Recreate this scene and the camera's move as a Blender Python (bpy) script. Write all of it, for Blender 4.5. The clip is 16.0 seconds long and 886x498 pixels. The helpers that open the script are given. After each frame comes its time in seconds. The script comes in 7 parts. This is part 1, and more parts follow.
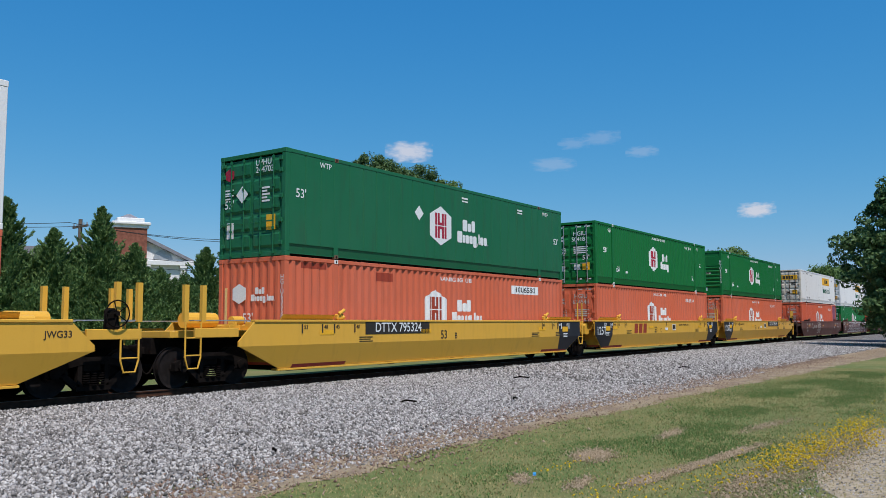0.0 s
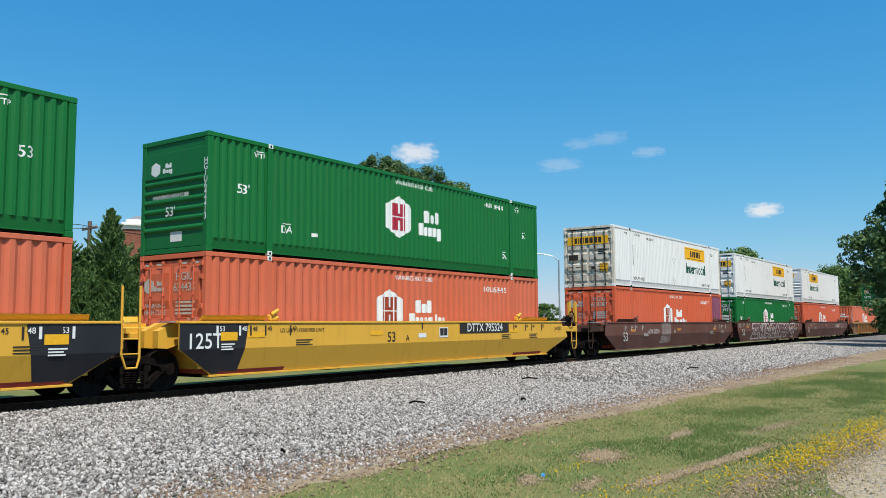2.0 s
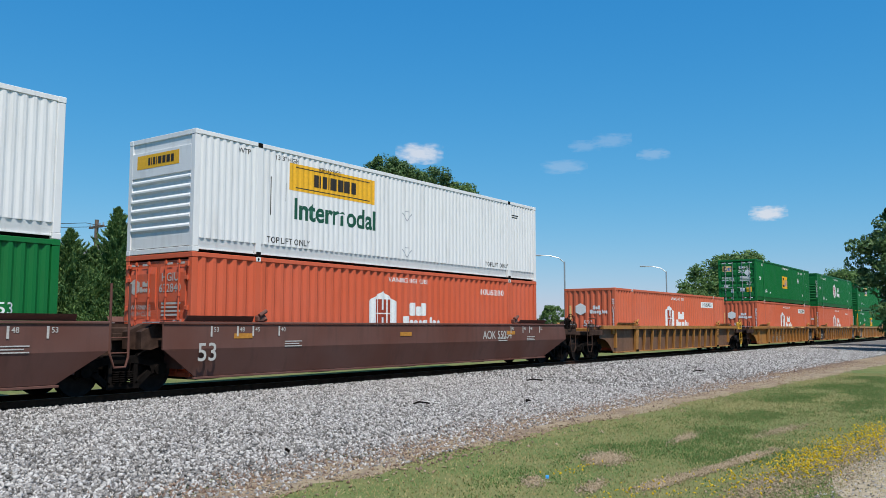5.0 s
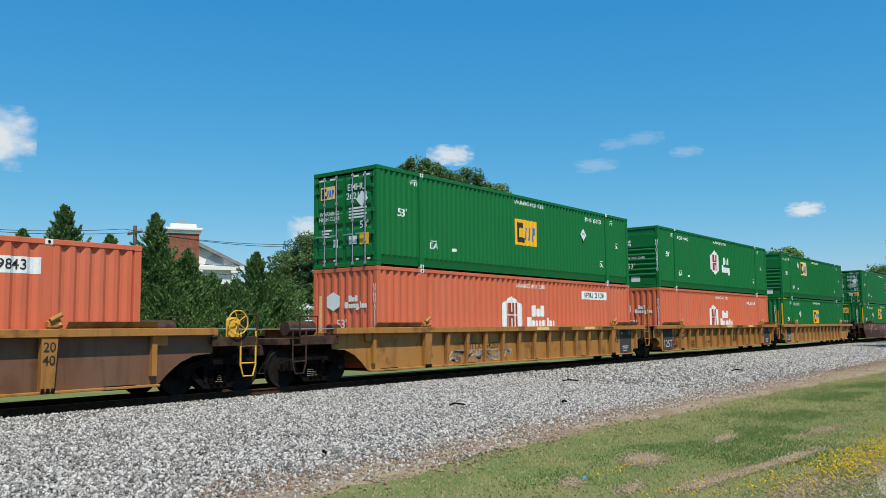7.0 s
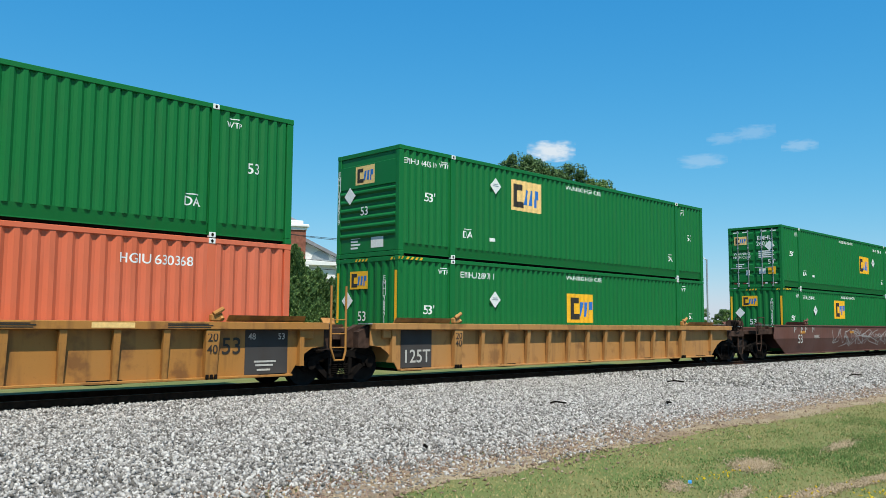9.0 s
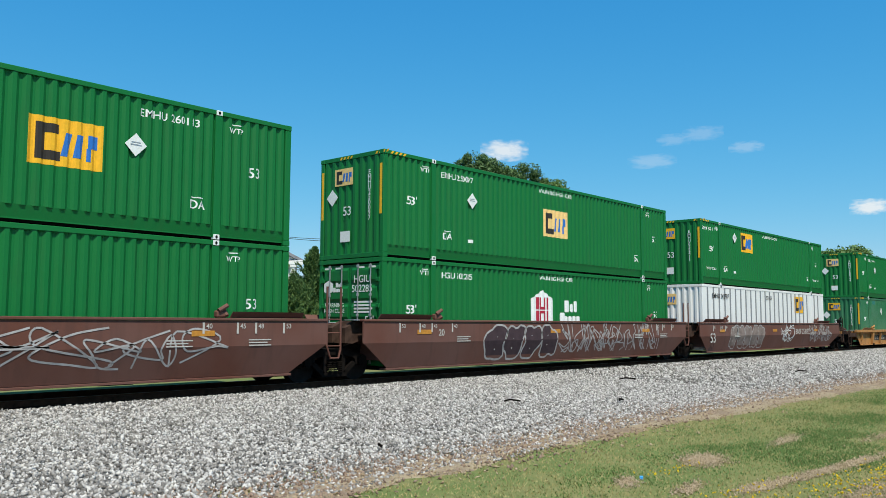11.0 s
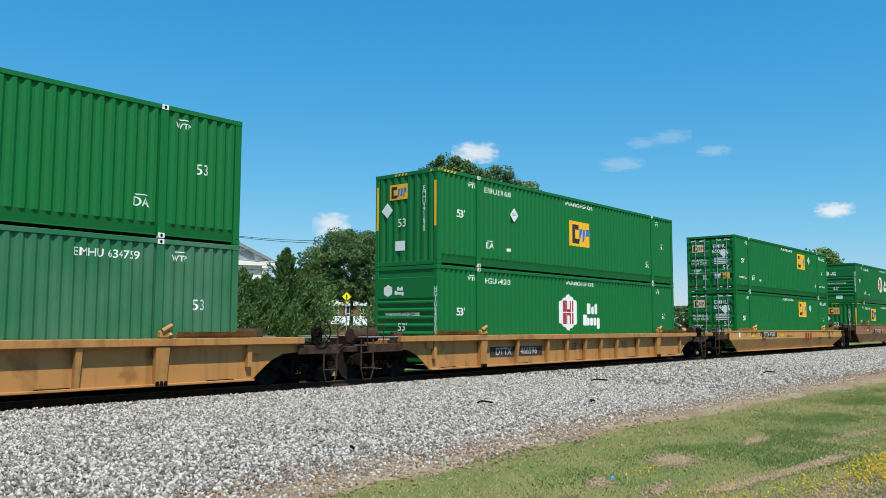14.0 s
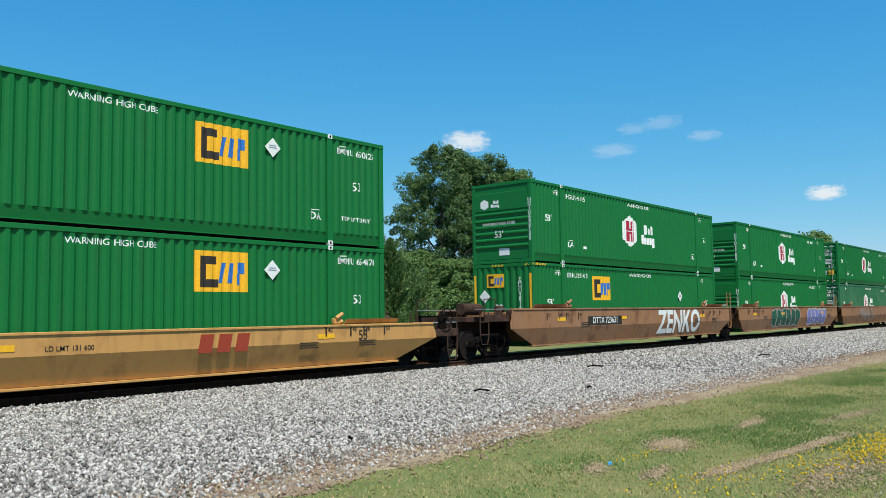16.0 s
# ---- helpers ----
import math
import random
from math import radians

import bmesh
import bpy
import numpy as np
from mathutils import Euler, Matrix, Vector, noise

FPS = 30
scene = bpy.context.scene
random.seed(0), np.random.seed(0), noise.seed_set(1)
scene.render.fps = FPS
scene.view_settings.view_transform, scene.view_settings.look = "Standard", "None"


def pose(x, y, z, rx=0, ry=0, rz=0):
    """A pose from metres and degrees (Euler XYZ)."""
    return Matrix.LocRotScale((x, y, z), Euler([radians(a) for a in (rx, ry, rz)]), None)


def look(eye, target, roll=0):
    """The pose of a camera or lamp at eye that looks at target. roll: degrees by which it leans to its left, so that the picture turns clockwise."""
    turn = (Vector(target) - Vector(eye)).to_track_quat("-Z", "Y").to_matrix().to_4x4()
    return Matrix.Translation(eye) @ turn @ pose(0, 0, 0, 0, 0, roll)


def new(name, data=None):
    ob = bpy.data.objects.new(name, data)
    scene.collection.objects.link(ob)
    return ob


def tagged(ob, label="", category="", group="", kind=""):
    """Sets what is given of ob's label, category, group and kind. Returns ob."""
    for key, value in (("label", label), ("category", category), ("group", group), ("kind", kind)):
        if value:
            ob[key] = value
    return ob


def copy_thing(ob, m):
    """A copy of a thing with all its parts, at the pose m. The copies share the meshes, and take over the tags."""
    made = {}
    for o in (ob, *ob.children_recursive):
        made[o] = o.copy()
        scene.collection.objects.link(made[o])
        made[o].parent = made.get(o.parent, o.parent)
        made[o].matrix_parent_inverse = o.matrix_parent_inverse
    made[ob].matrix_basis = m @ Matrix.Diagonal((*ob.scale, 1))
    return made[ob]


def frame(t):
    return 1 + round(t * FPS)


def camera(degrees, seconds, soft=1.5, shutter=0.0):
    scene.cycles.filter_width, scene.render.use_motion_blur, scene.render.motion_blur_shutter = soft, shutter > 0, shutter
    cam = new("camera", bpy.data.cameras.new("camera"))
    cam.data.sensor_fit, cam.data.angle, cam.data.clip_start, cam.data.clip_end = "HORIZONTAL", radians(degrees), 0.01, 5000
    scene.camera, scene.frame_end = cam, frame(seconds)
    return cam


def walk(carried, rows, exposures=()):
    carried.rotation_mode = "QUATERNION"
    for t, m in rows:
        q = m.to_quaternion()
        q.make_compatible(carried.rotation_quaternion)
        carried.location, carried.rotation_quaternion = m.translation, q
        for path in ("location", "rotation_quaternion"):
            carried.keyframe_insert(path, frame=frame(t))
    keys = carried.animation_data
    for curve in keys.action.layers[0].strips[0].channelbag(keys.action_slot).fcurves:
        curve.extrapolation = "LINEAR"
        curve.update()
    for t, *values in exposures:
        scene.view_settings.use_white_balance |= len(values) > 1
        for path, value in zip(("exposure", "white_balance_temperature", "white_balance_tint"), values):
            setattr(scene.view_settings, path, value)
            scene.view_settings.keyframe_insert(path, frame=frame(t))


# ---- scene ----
# camera: hand-held, standing on the grass beside the line (x along the track, z = 0 on the rail)
EYE = (0.0, -17.172, 1.443)
cam = camera(55.95, 16.0, soft=0.7)
TURNS = [  # seconds, tilt, roll, heading
    (0.0, 95.20, 0.36, -55.30),
    (0.5, 95.26, 0.58, -54.95),
    (1.0, 95.22, 0.37, -55.11),
    (1.5, 95.25, 0.33, -54.79),
    (2.0, 95.27, 0.45, -54.75),
    (2.5, 95.25, 0.10, -54.71),
    (3.0, 95.26, 0.11, -54.93),
    (3.5, 95.36, 0.27, -54.84),
    (4.0, 95.23, -0.24, -54.59),
    (4.5, 95.30, -0.10, -54.52),
    (7.0, 95.43, 0.55, -52.03),
    (7.5, 95.47, 0.28, -49.88),
    (8.0, 95.50, -0.02, -47.65),
    (8.5, 95.39, -0.37, -45.78),
    (9.0, 95.21, -0.40, -45.14),
    (11.5, 95.29, -0.04, -48.98),
    (12.0, 95.47, 0.08, -49.27),
    (12.5, 95.52, 0.01, -49.17),
    (13.0, 95.47, 0.01, -49.81),
    (13.5, 95.37, 0.01, -50.30),
    (14.0, 95.26, -0.17, -50.08),
    (14.5, 95.19, 0.00, -50.06),
    (15.0, 95.10, 0.25, -50.56),
    (15.5, 94.74, 0.71, -50.68),
    (16.0, 94.52, 0.88, -50.38),
]
walk(cam, [(t, pose(*EYE, a, b, c)) for t, a, b, c in TURNS],
     exposures=[(0.0, -0.24, 6300, 17), (0.5, 0.08, 6500, 13), (1.0, 0.13, 6650, 11), (1.5, 0.16, 6700, 11), (2.5, 0.06, 6650, 11), (3.5, 0.10, 6550, 11), (4.0, -0.14, 6350, 13), (4.5, -0.10, 6350, 13), (7.0, 0.03, 6600, 8), (8.0, 0.10, 6650, 7), (9.0, 0.18, 6650, 7), (16.0, 0.18, 6680, 7)])

# ---- light ----
SUN_AZ, SUN_EL = 240.0, 60.0   # degrees from +x towards +y, and above the horizon
sun_dir = Vector((math.cos(radians(SUN_AZ)) * math.cos(radians(SUN_EL)), math.sin(radians(SUN_AZ)) * math.cos(radians(SUN_EL)), math.sin(radians(SUN_EL))))
world = bpy.data.worlds.new("sky")
scene.world = world
world.use_nodes = True
wn = world.node_tree
sky = wn.nodes.new("ShaderNodeTexSky")
sky.sky_type, sky.sun_disc = "NISHITA", False
sky.sun_elevation, sky.sun_rotation = radians(SUN_EL), radians(90 - SUN_AZ)
sky.air_density, sky.dust_density, sky.ozone_density = 1.0, 0.3, 3.0
# a clear, deeply blue day: the red of the sky falls off faster than its blue
parts = wn.nodes.new("ShaderNodeSeparateColor")
whole = wn.nodes.new("ShaderNodeCombineColor")
wn.links.new(sky.outputs[0], parts.inputs[0])
for i, (power, gain) in enumerate(((1.62, 0.216), (0.72, 1.32), (0.40, 3.10))):
    up = wn.nodes.new("ShaderNodeMath")
    up.operation, up.inputs[1].default_value = "POWER", power
    lift = wn.nodes.new("ShaderNodeMath")
    lift.operation, lift.inputs[1].default_value = "MULTIPLY", gain
    wn.links.new(parts.outputs[i], up.inputs[0])
    wn.links.new(up.outputs[0], lift.inputs[0])
    wn.links.new(lift.outputs[0], whole.inputs[i])
wn.links.new(whole.outputs[0], wn.nodes["Background"].inputs[0])
wn.nodes["Background"].inputs[1].default_value = 0.115
sun = bpy.data.lights.new("sun", "SUN")
sun.energy, sun.angle, sun.color = 5.0, radians(0.53), (1.0, 0.95, 0.86)
sun_ob = new("sun", sun)
sun_ob.matrix_world = look(sun_dir * 200, (0, 0, 0))


# ---- materials ----
def nodes_of(name, rough=0.6, metal=0.0, spec=0.5):
    m = bpy.data.materials.new(name)
    m.use_nodes = True
    t = m.node_tree
    b = t.nodes["Principled BSDF"]
    b.inputs["Roughness"].default_value, b.inputs["Metallic"].default_value = rough, metal
    b.inputs["Specular IOR Level"].default_value = spec
    return m, t, b


def noise_node(t, scale, detail=4, stretch=(1, 1, 1), space="Object"):
    c = t.nodes.new("ShaderNodeTexCoord")
    mp = t.nodes.new("ShaderNodeMapping")
    mp.inputs["Scale"].default_value = stretch
    n = t.nodes.new("ShaderNodeTexNoise")
    n.inputs["Scale"].default_value, n.inputs["Detail"].default_value = scale, detail
    t.links.new(c.outputs[space], mp.inputs[0])
    t.links.new(mp.outputs[0], n.inputs["Vector"])
    return n.outputs["Fac"]


def ramp(t, fac, lo, hi):
    r = t.nodes.new("ShaderNodeMapRange")
    r.inputs[1].default_value, r.inputs[2].default_value = lo, hi
    t.links.new(fac, r.inputs[0])
    return r.outputs[0]


def mix(t, fac, a, b):
    m = t.nodes.new("ShaderNodeMix")
    m.data_type = "RGBA"
    for sock, v in ((m.inputs[0], fac), (m.inputs[6], a), (m.inputs[7], b)):
        if isinstance(v, (int, float)):
            sock.default_value = v
        elif isinstance(v, tuple):
            sock.default_value = (*v, 1)
        else:
            t.links.new(v, sock)
    return m.outputs[2]


def times(t, fac, k):
    m = t.nodes.new("ShaderNodeMath")
    m.operation = "MULTIPLY"
    t.links.new(fac, m.inputs[0])
    m.inputs[1].default_value = k
    return m.outputs[0]


def bump(t, b, fac, strength, dist=0.01):
    n = t.nodes.new("ShaderNodeBump")
    n.inputs["Strength"].default_value, n.inputs["Distance"].default_value = strength, dist
    t.links.new(fac, n.inputs["Height"])
    t.links.new(n.outputs[0], b.inputs["Normal"])


def paint(name, base, dirt=(0.05, 0.035, 0.025), amount=0.35, rough=0.45, fade=0.12, rust=0.0):
    """Weathered paint: broad fading, vertical streaks of dirt, specks of rust, slight dents."""
    m, t, b = nodes_of(name, rough + 0.04, 0, 0.26)
    broad = ramp(t, noise_node(t, 0.55, 3), 0.35, 0.7)
    pale = tuple(min(1, c * 0.75 + 0.12) for c in base)
    col = mix(t, times(t, broad, fade * 2), base, pale)
    streak = ramp(t, noise_node(t, 3.0, 5, (1.6, 1.6, 0.22)), 0.52, 0.78)
    col = mix(t, times(t, streak, amount), col, dirt)
    fine = ramp(t, noise_node(t, 26.0, 3), 0.62, 0.75)
    col = mix(t, times(t, fine, amount * 0.4), col, dirt)
    if rust:
        patch = ramp(t, noise_node(t, 1.7, 6), 0.56, 0.66)
        col = mix(t, times(t, patch, rust), col, (0.11, 0.045, 0.022))
    t.links.new(col, b.inputs["Base Color"])
    t.links.new(ramp(t, noise_node(t, 6, 3), -0.6, 1.6), b.inputs["Roughness"]) if rust else None
    bump(t, b, noise_node(t, 2.2, 3), 0.12, 0.03)
    return m


def plain(name, base, rough=0.6, metal=0.0, var=0.15, scale=8.0, spec=0.3):
    m, t, b = nodes_of(name, rough, metal, spec)
    n = ramp(t, noise_node(t, scale, 4), 0.3, 0.7)
    t.links.new(mix(t, n, tuple(c * (1 - var) for c in base), tuple(min(1, c * (1 + var)) for c in base)), b.inputs["Base Color"])
    return m


GREEN = paint("green_container_paint", (0.006, 0.16, 0.042), amount=0.15, fade=0.01)
GREEN_B = paint("bright_green_container_paint", (0.0045, 0.142, 0.031), amount=0.16, fade=0.01)
GREEN_OLD = paint("faded_green_container_paint", (0.020, 0.145, 0.06), amount=0.22, fade=0.2)
GREEN_DULL = paint("dull_green_container_paint", (0.010, 0.130, 0.052), amount=0.25, fade=0.03)
RED = paint("salmon_red_container_paint", (0.60, 0.135, 0.062), amount=0.2, fade=0.10)
RED_B = paint("orange_red_container_paint", (0.60, 0.11, 0.045), amount=0.2, fade=0.08)
WHITE = paint("white_container_paint", (0.74, 0.74, 0.72), dirt=(0.22, 0.19, 0.15), amount=0.22, fade=0.0)
WHITE_DIRTY = paint("soiled_white_container_paint", (0.60, 0.55, 0.46), dirt=(0.10, 0.06, 0.035), amount=0.7, fade=0.0, rust=0.35)
GREY_POST = paint("grey_post_paint", (0.22, 0.23, 0.24), amount=0.3)
YELLOW = paint("yellow_car_paint", (0.70, 0.385, 0.045), amount=0.12, fade=0.03, rough=0.4)
BROWN = paint("maroon_car_paint", (0.120, 0.045, 0.030), dirt=(0.05, 0.03, 0.025), amount=0.35, fade=0.12, rough=0.7)
OCHRE = paint("rusty_yellow_car_paint", (0.38, 0.17, 0.038), dirt=(0.09, 0.045, 0.022), amount=0.6, fade=0.05, rough=0.7, rust=0.6)
OCHRE_B = paint("worn_orange_car_paint", (0.42, 0.205, 0.062), dirt=(0.12, 0.06, 0.03), amount=0.5, fade=0.05, rough=0.65, rust=0.45)
OCHRE_T = paint("tan_orange_car_paint", (0.52, 0.275, 0.085), dirt=(0.16, 0.085, 0.04), amount=0.4, fade=0.05, rough=0.65, rust=0.3)
OCHRE_R = paint("rust_stained_orange_car_paint", (0.30, 0.145, 0.065), dirt=(0.10, 0.05, 0.03), amount=0.6, fade=0.1, rough=0.75, rust=0.6)
RUSTY = paint("rusty_brown_car_paint", (0.15, 0.072, 0.036), dirt=(0.05, 0.03, 0.02), amount=0.6, fade=0.12, rough=0.8, rust=0.5)
BLACK = paint("black_panel_paint", (0.016, 0.017, 0.022), amount=0.1, fade=0.05)
GREYBLACK = paint("worn_black_panel_paint", (0.026, 0.022, 0.02), amount=0.4, fade=0.15, rough=0.8)
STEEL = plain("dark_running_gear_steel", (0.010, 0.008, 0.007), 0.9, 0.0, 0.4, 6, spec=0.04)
GRIME = plain("grimy_rust_brown_steel", (0.058, 0.034, 0.025), 0.85, 0.0, 0.45, 5, spec=0.1)
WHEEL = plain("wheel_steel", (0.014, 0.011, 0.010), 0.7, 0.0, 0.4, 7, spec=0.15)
RAIL = plain("rusted_rail_steel", (0.075, 0.036, 0.022), 0.8, 0.0, 0.3, spec=0.1)
RAILTOP = plain("polished_rail_head", (0.16, 0.14, 0.125), 0.45, 0.8)
GALV = plain("galvanized_steel", (0.42, 0.43, 0.44), 0.45, 0.6)
INK_W = plain("white_lettering", (0.72, 0.74, 0.72), 0.6, 0, 0.08, 20)
INK_F = plain("worn_white_lettering", (0.46, 0.44, 0.40), 0.7, 0, 0.2, 20)
INK_K = plain("black_lettering", (0.03, 0.025, 0.02), 0.6, 0, 0.1, 20)
INK_G = plain("dark_green_lettering", (0.012, 0.085, 0.05), 0.6, 0, 0.1, 20)
INK_R = plain("red_lettering", (0.36, 0.020, 0.045), 0.6, 0, 0.1, 20)
INK_B = plain("blue_lettering", (0.025, 0.15, 0.48), 0.6, 0, 0.1, 20)
INK_Y = plain("yellow_decal", (0.80, 0.42, 0.02), 0.55, 0, 0.08, 14)
INK_YP = plain("pale_yellow_decal", (0.78, 0.52, 0.20), 0.6, 0, 0.12, 14)
INK_BR = plain("red_brown_lettering", (0.30, 0.045, 0.02), 0.6, 0, 0.1, 20)
INK_O = plain("worn_orange_reflector", (0.46, 0.20, 0.03), 0.6, 0, 0.2, 14)
MAROON_D = plain("maroon_decal", (0.17, 0.02, 0.018), 0.6, 0, 0.1, 12)
SPRAY = plain("grey_white_spray_paint", (0.36, 0.34, 0.33), 0.8, 0, 0.25, 5)
SPRAY_B = plain("blue_spray_paint", (0.16, 0.18, 0.42), 0.8, 0, 0.2, 5)
TEAL = paint("teal_patch_paint", (0.02, 0.16, 0.13), amount=0.2)
SPRAY_W = plain("pale_spray_paint", (0.52, 0.49, 0.46), 0.8, 0, 0.2, 5)
SPRAY_F = plain("dull_purple_brown_spray_paint", (0.13, 0.065, 0.07), 0.8, 0, 0.25, 4)
SPRAY_D = plain("faded_grey_spray_paint", (0.20, 0.155, 0.135), 0.8, 0, 0.35, 3)
SPRAY_K = plain("dark_spray_paint", (0.05, 0.03, 0.035), 0.8, 0, 0.2, 5)
PURPLE = paint("purple_primer_paint", (0.22, 0.06, 0.11), amount=0.2)

# ---- helpers for meshes ----
CACHE = {}


def finish(bm, name, mat):
    bmesh.ops.recalc_face_normals(bm, faces=bm.faces)
    me = bpy.data.meshes.new(name)
    bm.to_mesh(me)
    bm.free()
    for mt in (mat if isinstance(mat, (list, tuple)) else (mat,)):
        me.materials.append(mt)
    return me


def part(name, make, mat, parent, label="", key=None, at=None):
    """One mesh object under a parent; make fills a bmesh; meshes with the same key and material are shared."""
    k = (key, mat.name) if key else None
    me = CACHE.get(k) if k else None
    if me is None:
        bm = bmesh.new()
        make(bm)
        me = finish(bm, name, mat)
        if k:
            CACHE[k] = me
    ob = new(name, me)
    ob.parent = parent
    if at is not None:
        ob.matrix_basis = at if isinstance(at, Matrix) else Matrix.Translation(at)
    return tagged(ob, label)


def box(bm, x0, x1, y0, y1, z0, z1, bev=0.0):
    r = bmesh.ops.create_cube(bm, size=1.0, matrix=Matrix.Translation(((x0 + x1) / 2, (y0 + y1) / 2, (z0 + z1) / 2)) @ Matrix.Diagonal((abs(x1 - x0), abs(y1 - y0), abs(z1 - z0), 1)))
    if bev:
        es = list({e for v in r["verts"] for e in v.link_edges})
        bmesh.ops.bevel(bm, geom=es, offset=bev, segments=1, affect="EDGES", profile=0.5)


def prism(bm, pts, y0, y1):
    """A slab with outline pts in x, z between two values of y (or a y for each point, as (x, z, y))."""
    a = [bm.verts.new((p[0], p[2] if len(p) > 2 else y0, p[1])) for p in pts]
    b = [bm.verts.new((p[0], (p[2] if len(p) > 2 else y0) + (y1 - y0), p[1])) for p in pts]
    bm.faces.new(a)
    bm.faces.new(b[::-1])
    n = len(pts)
    for i in range(n):
        bm.faces.new((a[i], b[i], b[(i + 1) % n], a[(i + 1) % n]))


def rod(bm, p, q, r, n=8):
    p, q = Vector(p), Vector(q)
    d = q - p
    m = Matrix.Translation((p + q) / 2) @ d.to_track_quat("Z", "Y").to_matrix().to_4x4()
    bmesh.ops.create_cone(bm, cap_ends=True, segments=n, radius1=r, radius2=r, depth=d.length, matrix=m)


def bars_frame(bm, pts, r=0.018, n=6):
    """A bent round bar through the points, in one piece."""
    pts = [Vector(p) for p in pts]
    rings = []
    for i, p in enumerate(pts):
        d = (pts[min(i + 1, len(pts) - 1)] - pts[max(i - 1, 0)]).normalized()
        a = d.cross(Vector((0.31, 0.87, 0.38))).normalized()
        b = d.cross(a)
        rings.append([bm.verts.new(p + r * (math.cos(2 * math.pi * k / n) * a + math.sin(2 * math.pi * k / n) * b)) for k in range(n)])
    for u, v in zip(rings, rings[1:]):
        for k in range(n):
            bm.faces.new((u[k], u[(k + 1) % n], v[(k + 1) % n], v[k]))
    bm.faces.new(rings[0])
    bm.faces.new(rings[-1][::-1])


def slab(bm, pts, t=0.003):
    prism(bm, pts, 0, t)


def word(string, parent, x, z, size, mat, y=-1.2905, end=False, xo=-0.002, name="lettering", wide=1.0, up=False, bold=0.012):
    """Lettering in the built-in font, centred on (x, z) of the side, or on (y, z) of the end."""
    k = ("word", string, mat.name, up, bold)
    me = CACHE.get(k)
    if me is None:
        cu = bpy.data.curves.new("word", "FONT")
        cu.body, cu.align_x, cu.align_y, cu.size, cu.offset = ("\n".join(string) if up else string), "CENTER", "CENTER", 1.38, bold
        if up:
            cu.space_line = 0.72
        ob = bpy.data.objects.new("word", cu)
        scene.collection.objects.link(ob)
        me = bpy.data.meshes.new_from_object(ob.evaluated_get(bpy.context.evaluated_depsgraph_get()))
        bpy.data.objects.remove(ob)
        me.materials.clear()
        me.materials.append(mat)
        CACHE[k] = me
    st = STYLE.get(parent.name)
    if st in SHEETS and not end and y > -1.3:
        kk = ("draped", string, mat.name, st, round(x, 3), round(size, 3), round(wide, 3), y > -1.293)
        if kk not in CACHE:
            CACHE[kk] = drape(me, st, x, z, (size * wide, size), 0.003 if y > -1.293 else 0.009)
        ob = new(name, CACHE[kk])
        ob.parent = parent
        ob.matrix_basis = pose(0, 0, z)
        return ob
    ob = new(name, me)
    ob.parent = parent
    base = pose(xo, x, z, 90, 0, -90) if end else pose(x, y, z, 90)
    ob.matrix_basis = base @ Matrix.Diagonal((size * wide, size, size, 1))
    return ob


def mark(parent, shapes, mat, x, z, y=-1.2905, end=False, xo=-0.002, name="mark", label="", key=None):
    """Painted shapes: each an outline in (right, up), centred on (x, z)."""
    def make(bm):
        for s in shapes:
            slab(bm, s)
    st = STYLE.get(parent.name)
    if st in SHEETS and not end and y > -1.2955:
        kk = ("drapedm", key or str(shapes), mat.name, st, round(x, 3))
        if kk not in CACHE:
            bm = bmesh.new()
            for s in shapes:
                bm.faces.new([bm.verts.new((a, b, 0)) for a, b in s])
            flat_me = finish(bm, "paint", mat)
            CACHE[kk] = drape(flat_me, st, x, z, (1, 1), 0.003 if y > -1.293 else 0.006)
        ob = new(name, CACHE[kk])
        ob.parent = parent
        ob.matrix_basis = pose(0, 0, z)
        tagged(ob, label)
        return tagged(ob, kind="stuff") if name in ("painted_word", "small_print", "emblem_inset", "hazard_marking", "placard_print", "panel_line", "scuff_mark", "placard_holder") else ob
    m = pose(xo, x, z, 0, 0, -90) if end else pose(x, y - 0.003, z)
    ob = part(name, make, mat, parent, label, key, m)
    return tagged(ob, kind="stuff") if name in ("painted_word", "small_print", "emblem_inset", "hazard_marking", "placard_print", "panel_line", "scuff_mark", "placard_holder") else ob


STYLE = {}   # the side sheet of each container, by its object's name


def sheet_lines(style):
    """Where the folds of a side sheet lie: x and depth."""
    if style not in SHEETS:
        return None
    pitch, depth, valley = SHEETS[style]
    a0, a1 = 0.15, L - 0.15
    n = max(1, round((a1 - a0) / pitch))
    p = (a1 - a0) / n
    out = []
    for i in range(n):
        a = a0 + i * p
        out += [(a, depth), (a + valley * p, depth), (a + (valley + SLOPE) * p, 0.0), (a + (1 - SLOPE) * p, 0.0)]
    out.append((a1, depth))
    return out


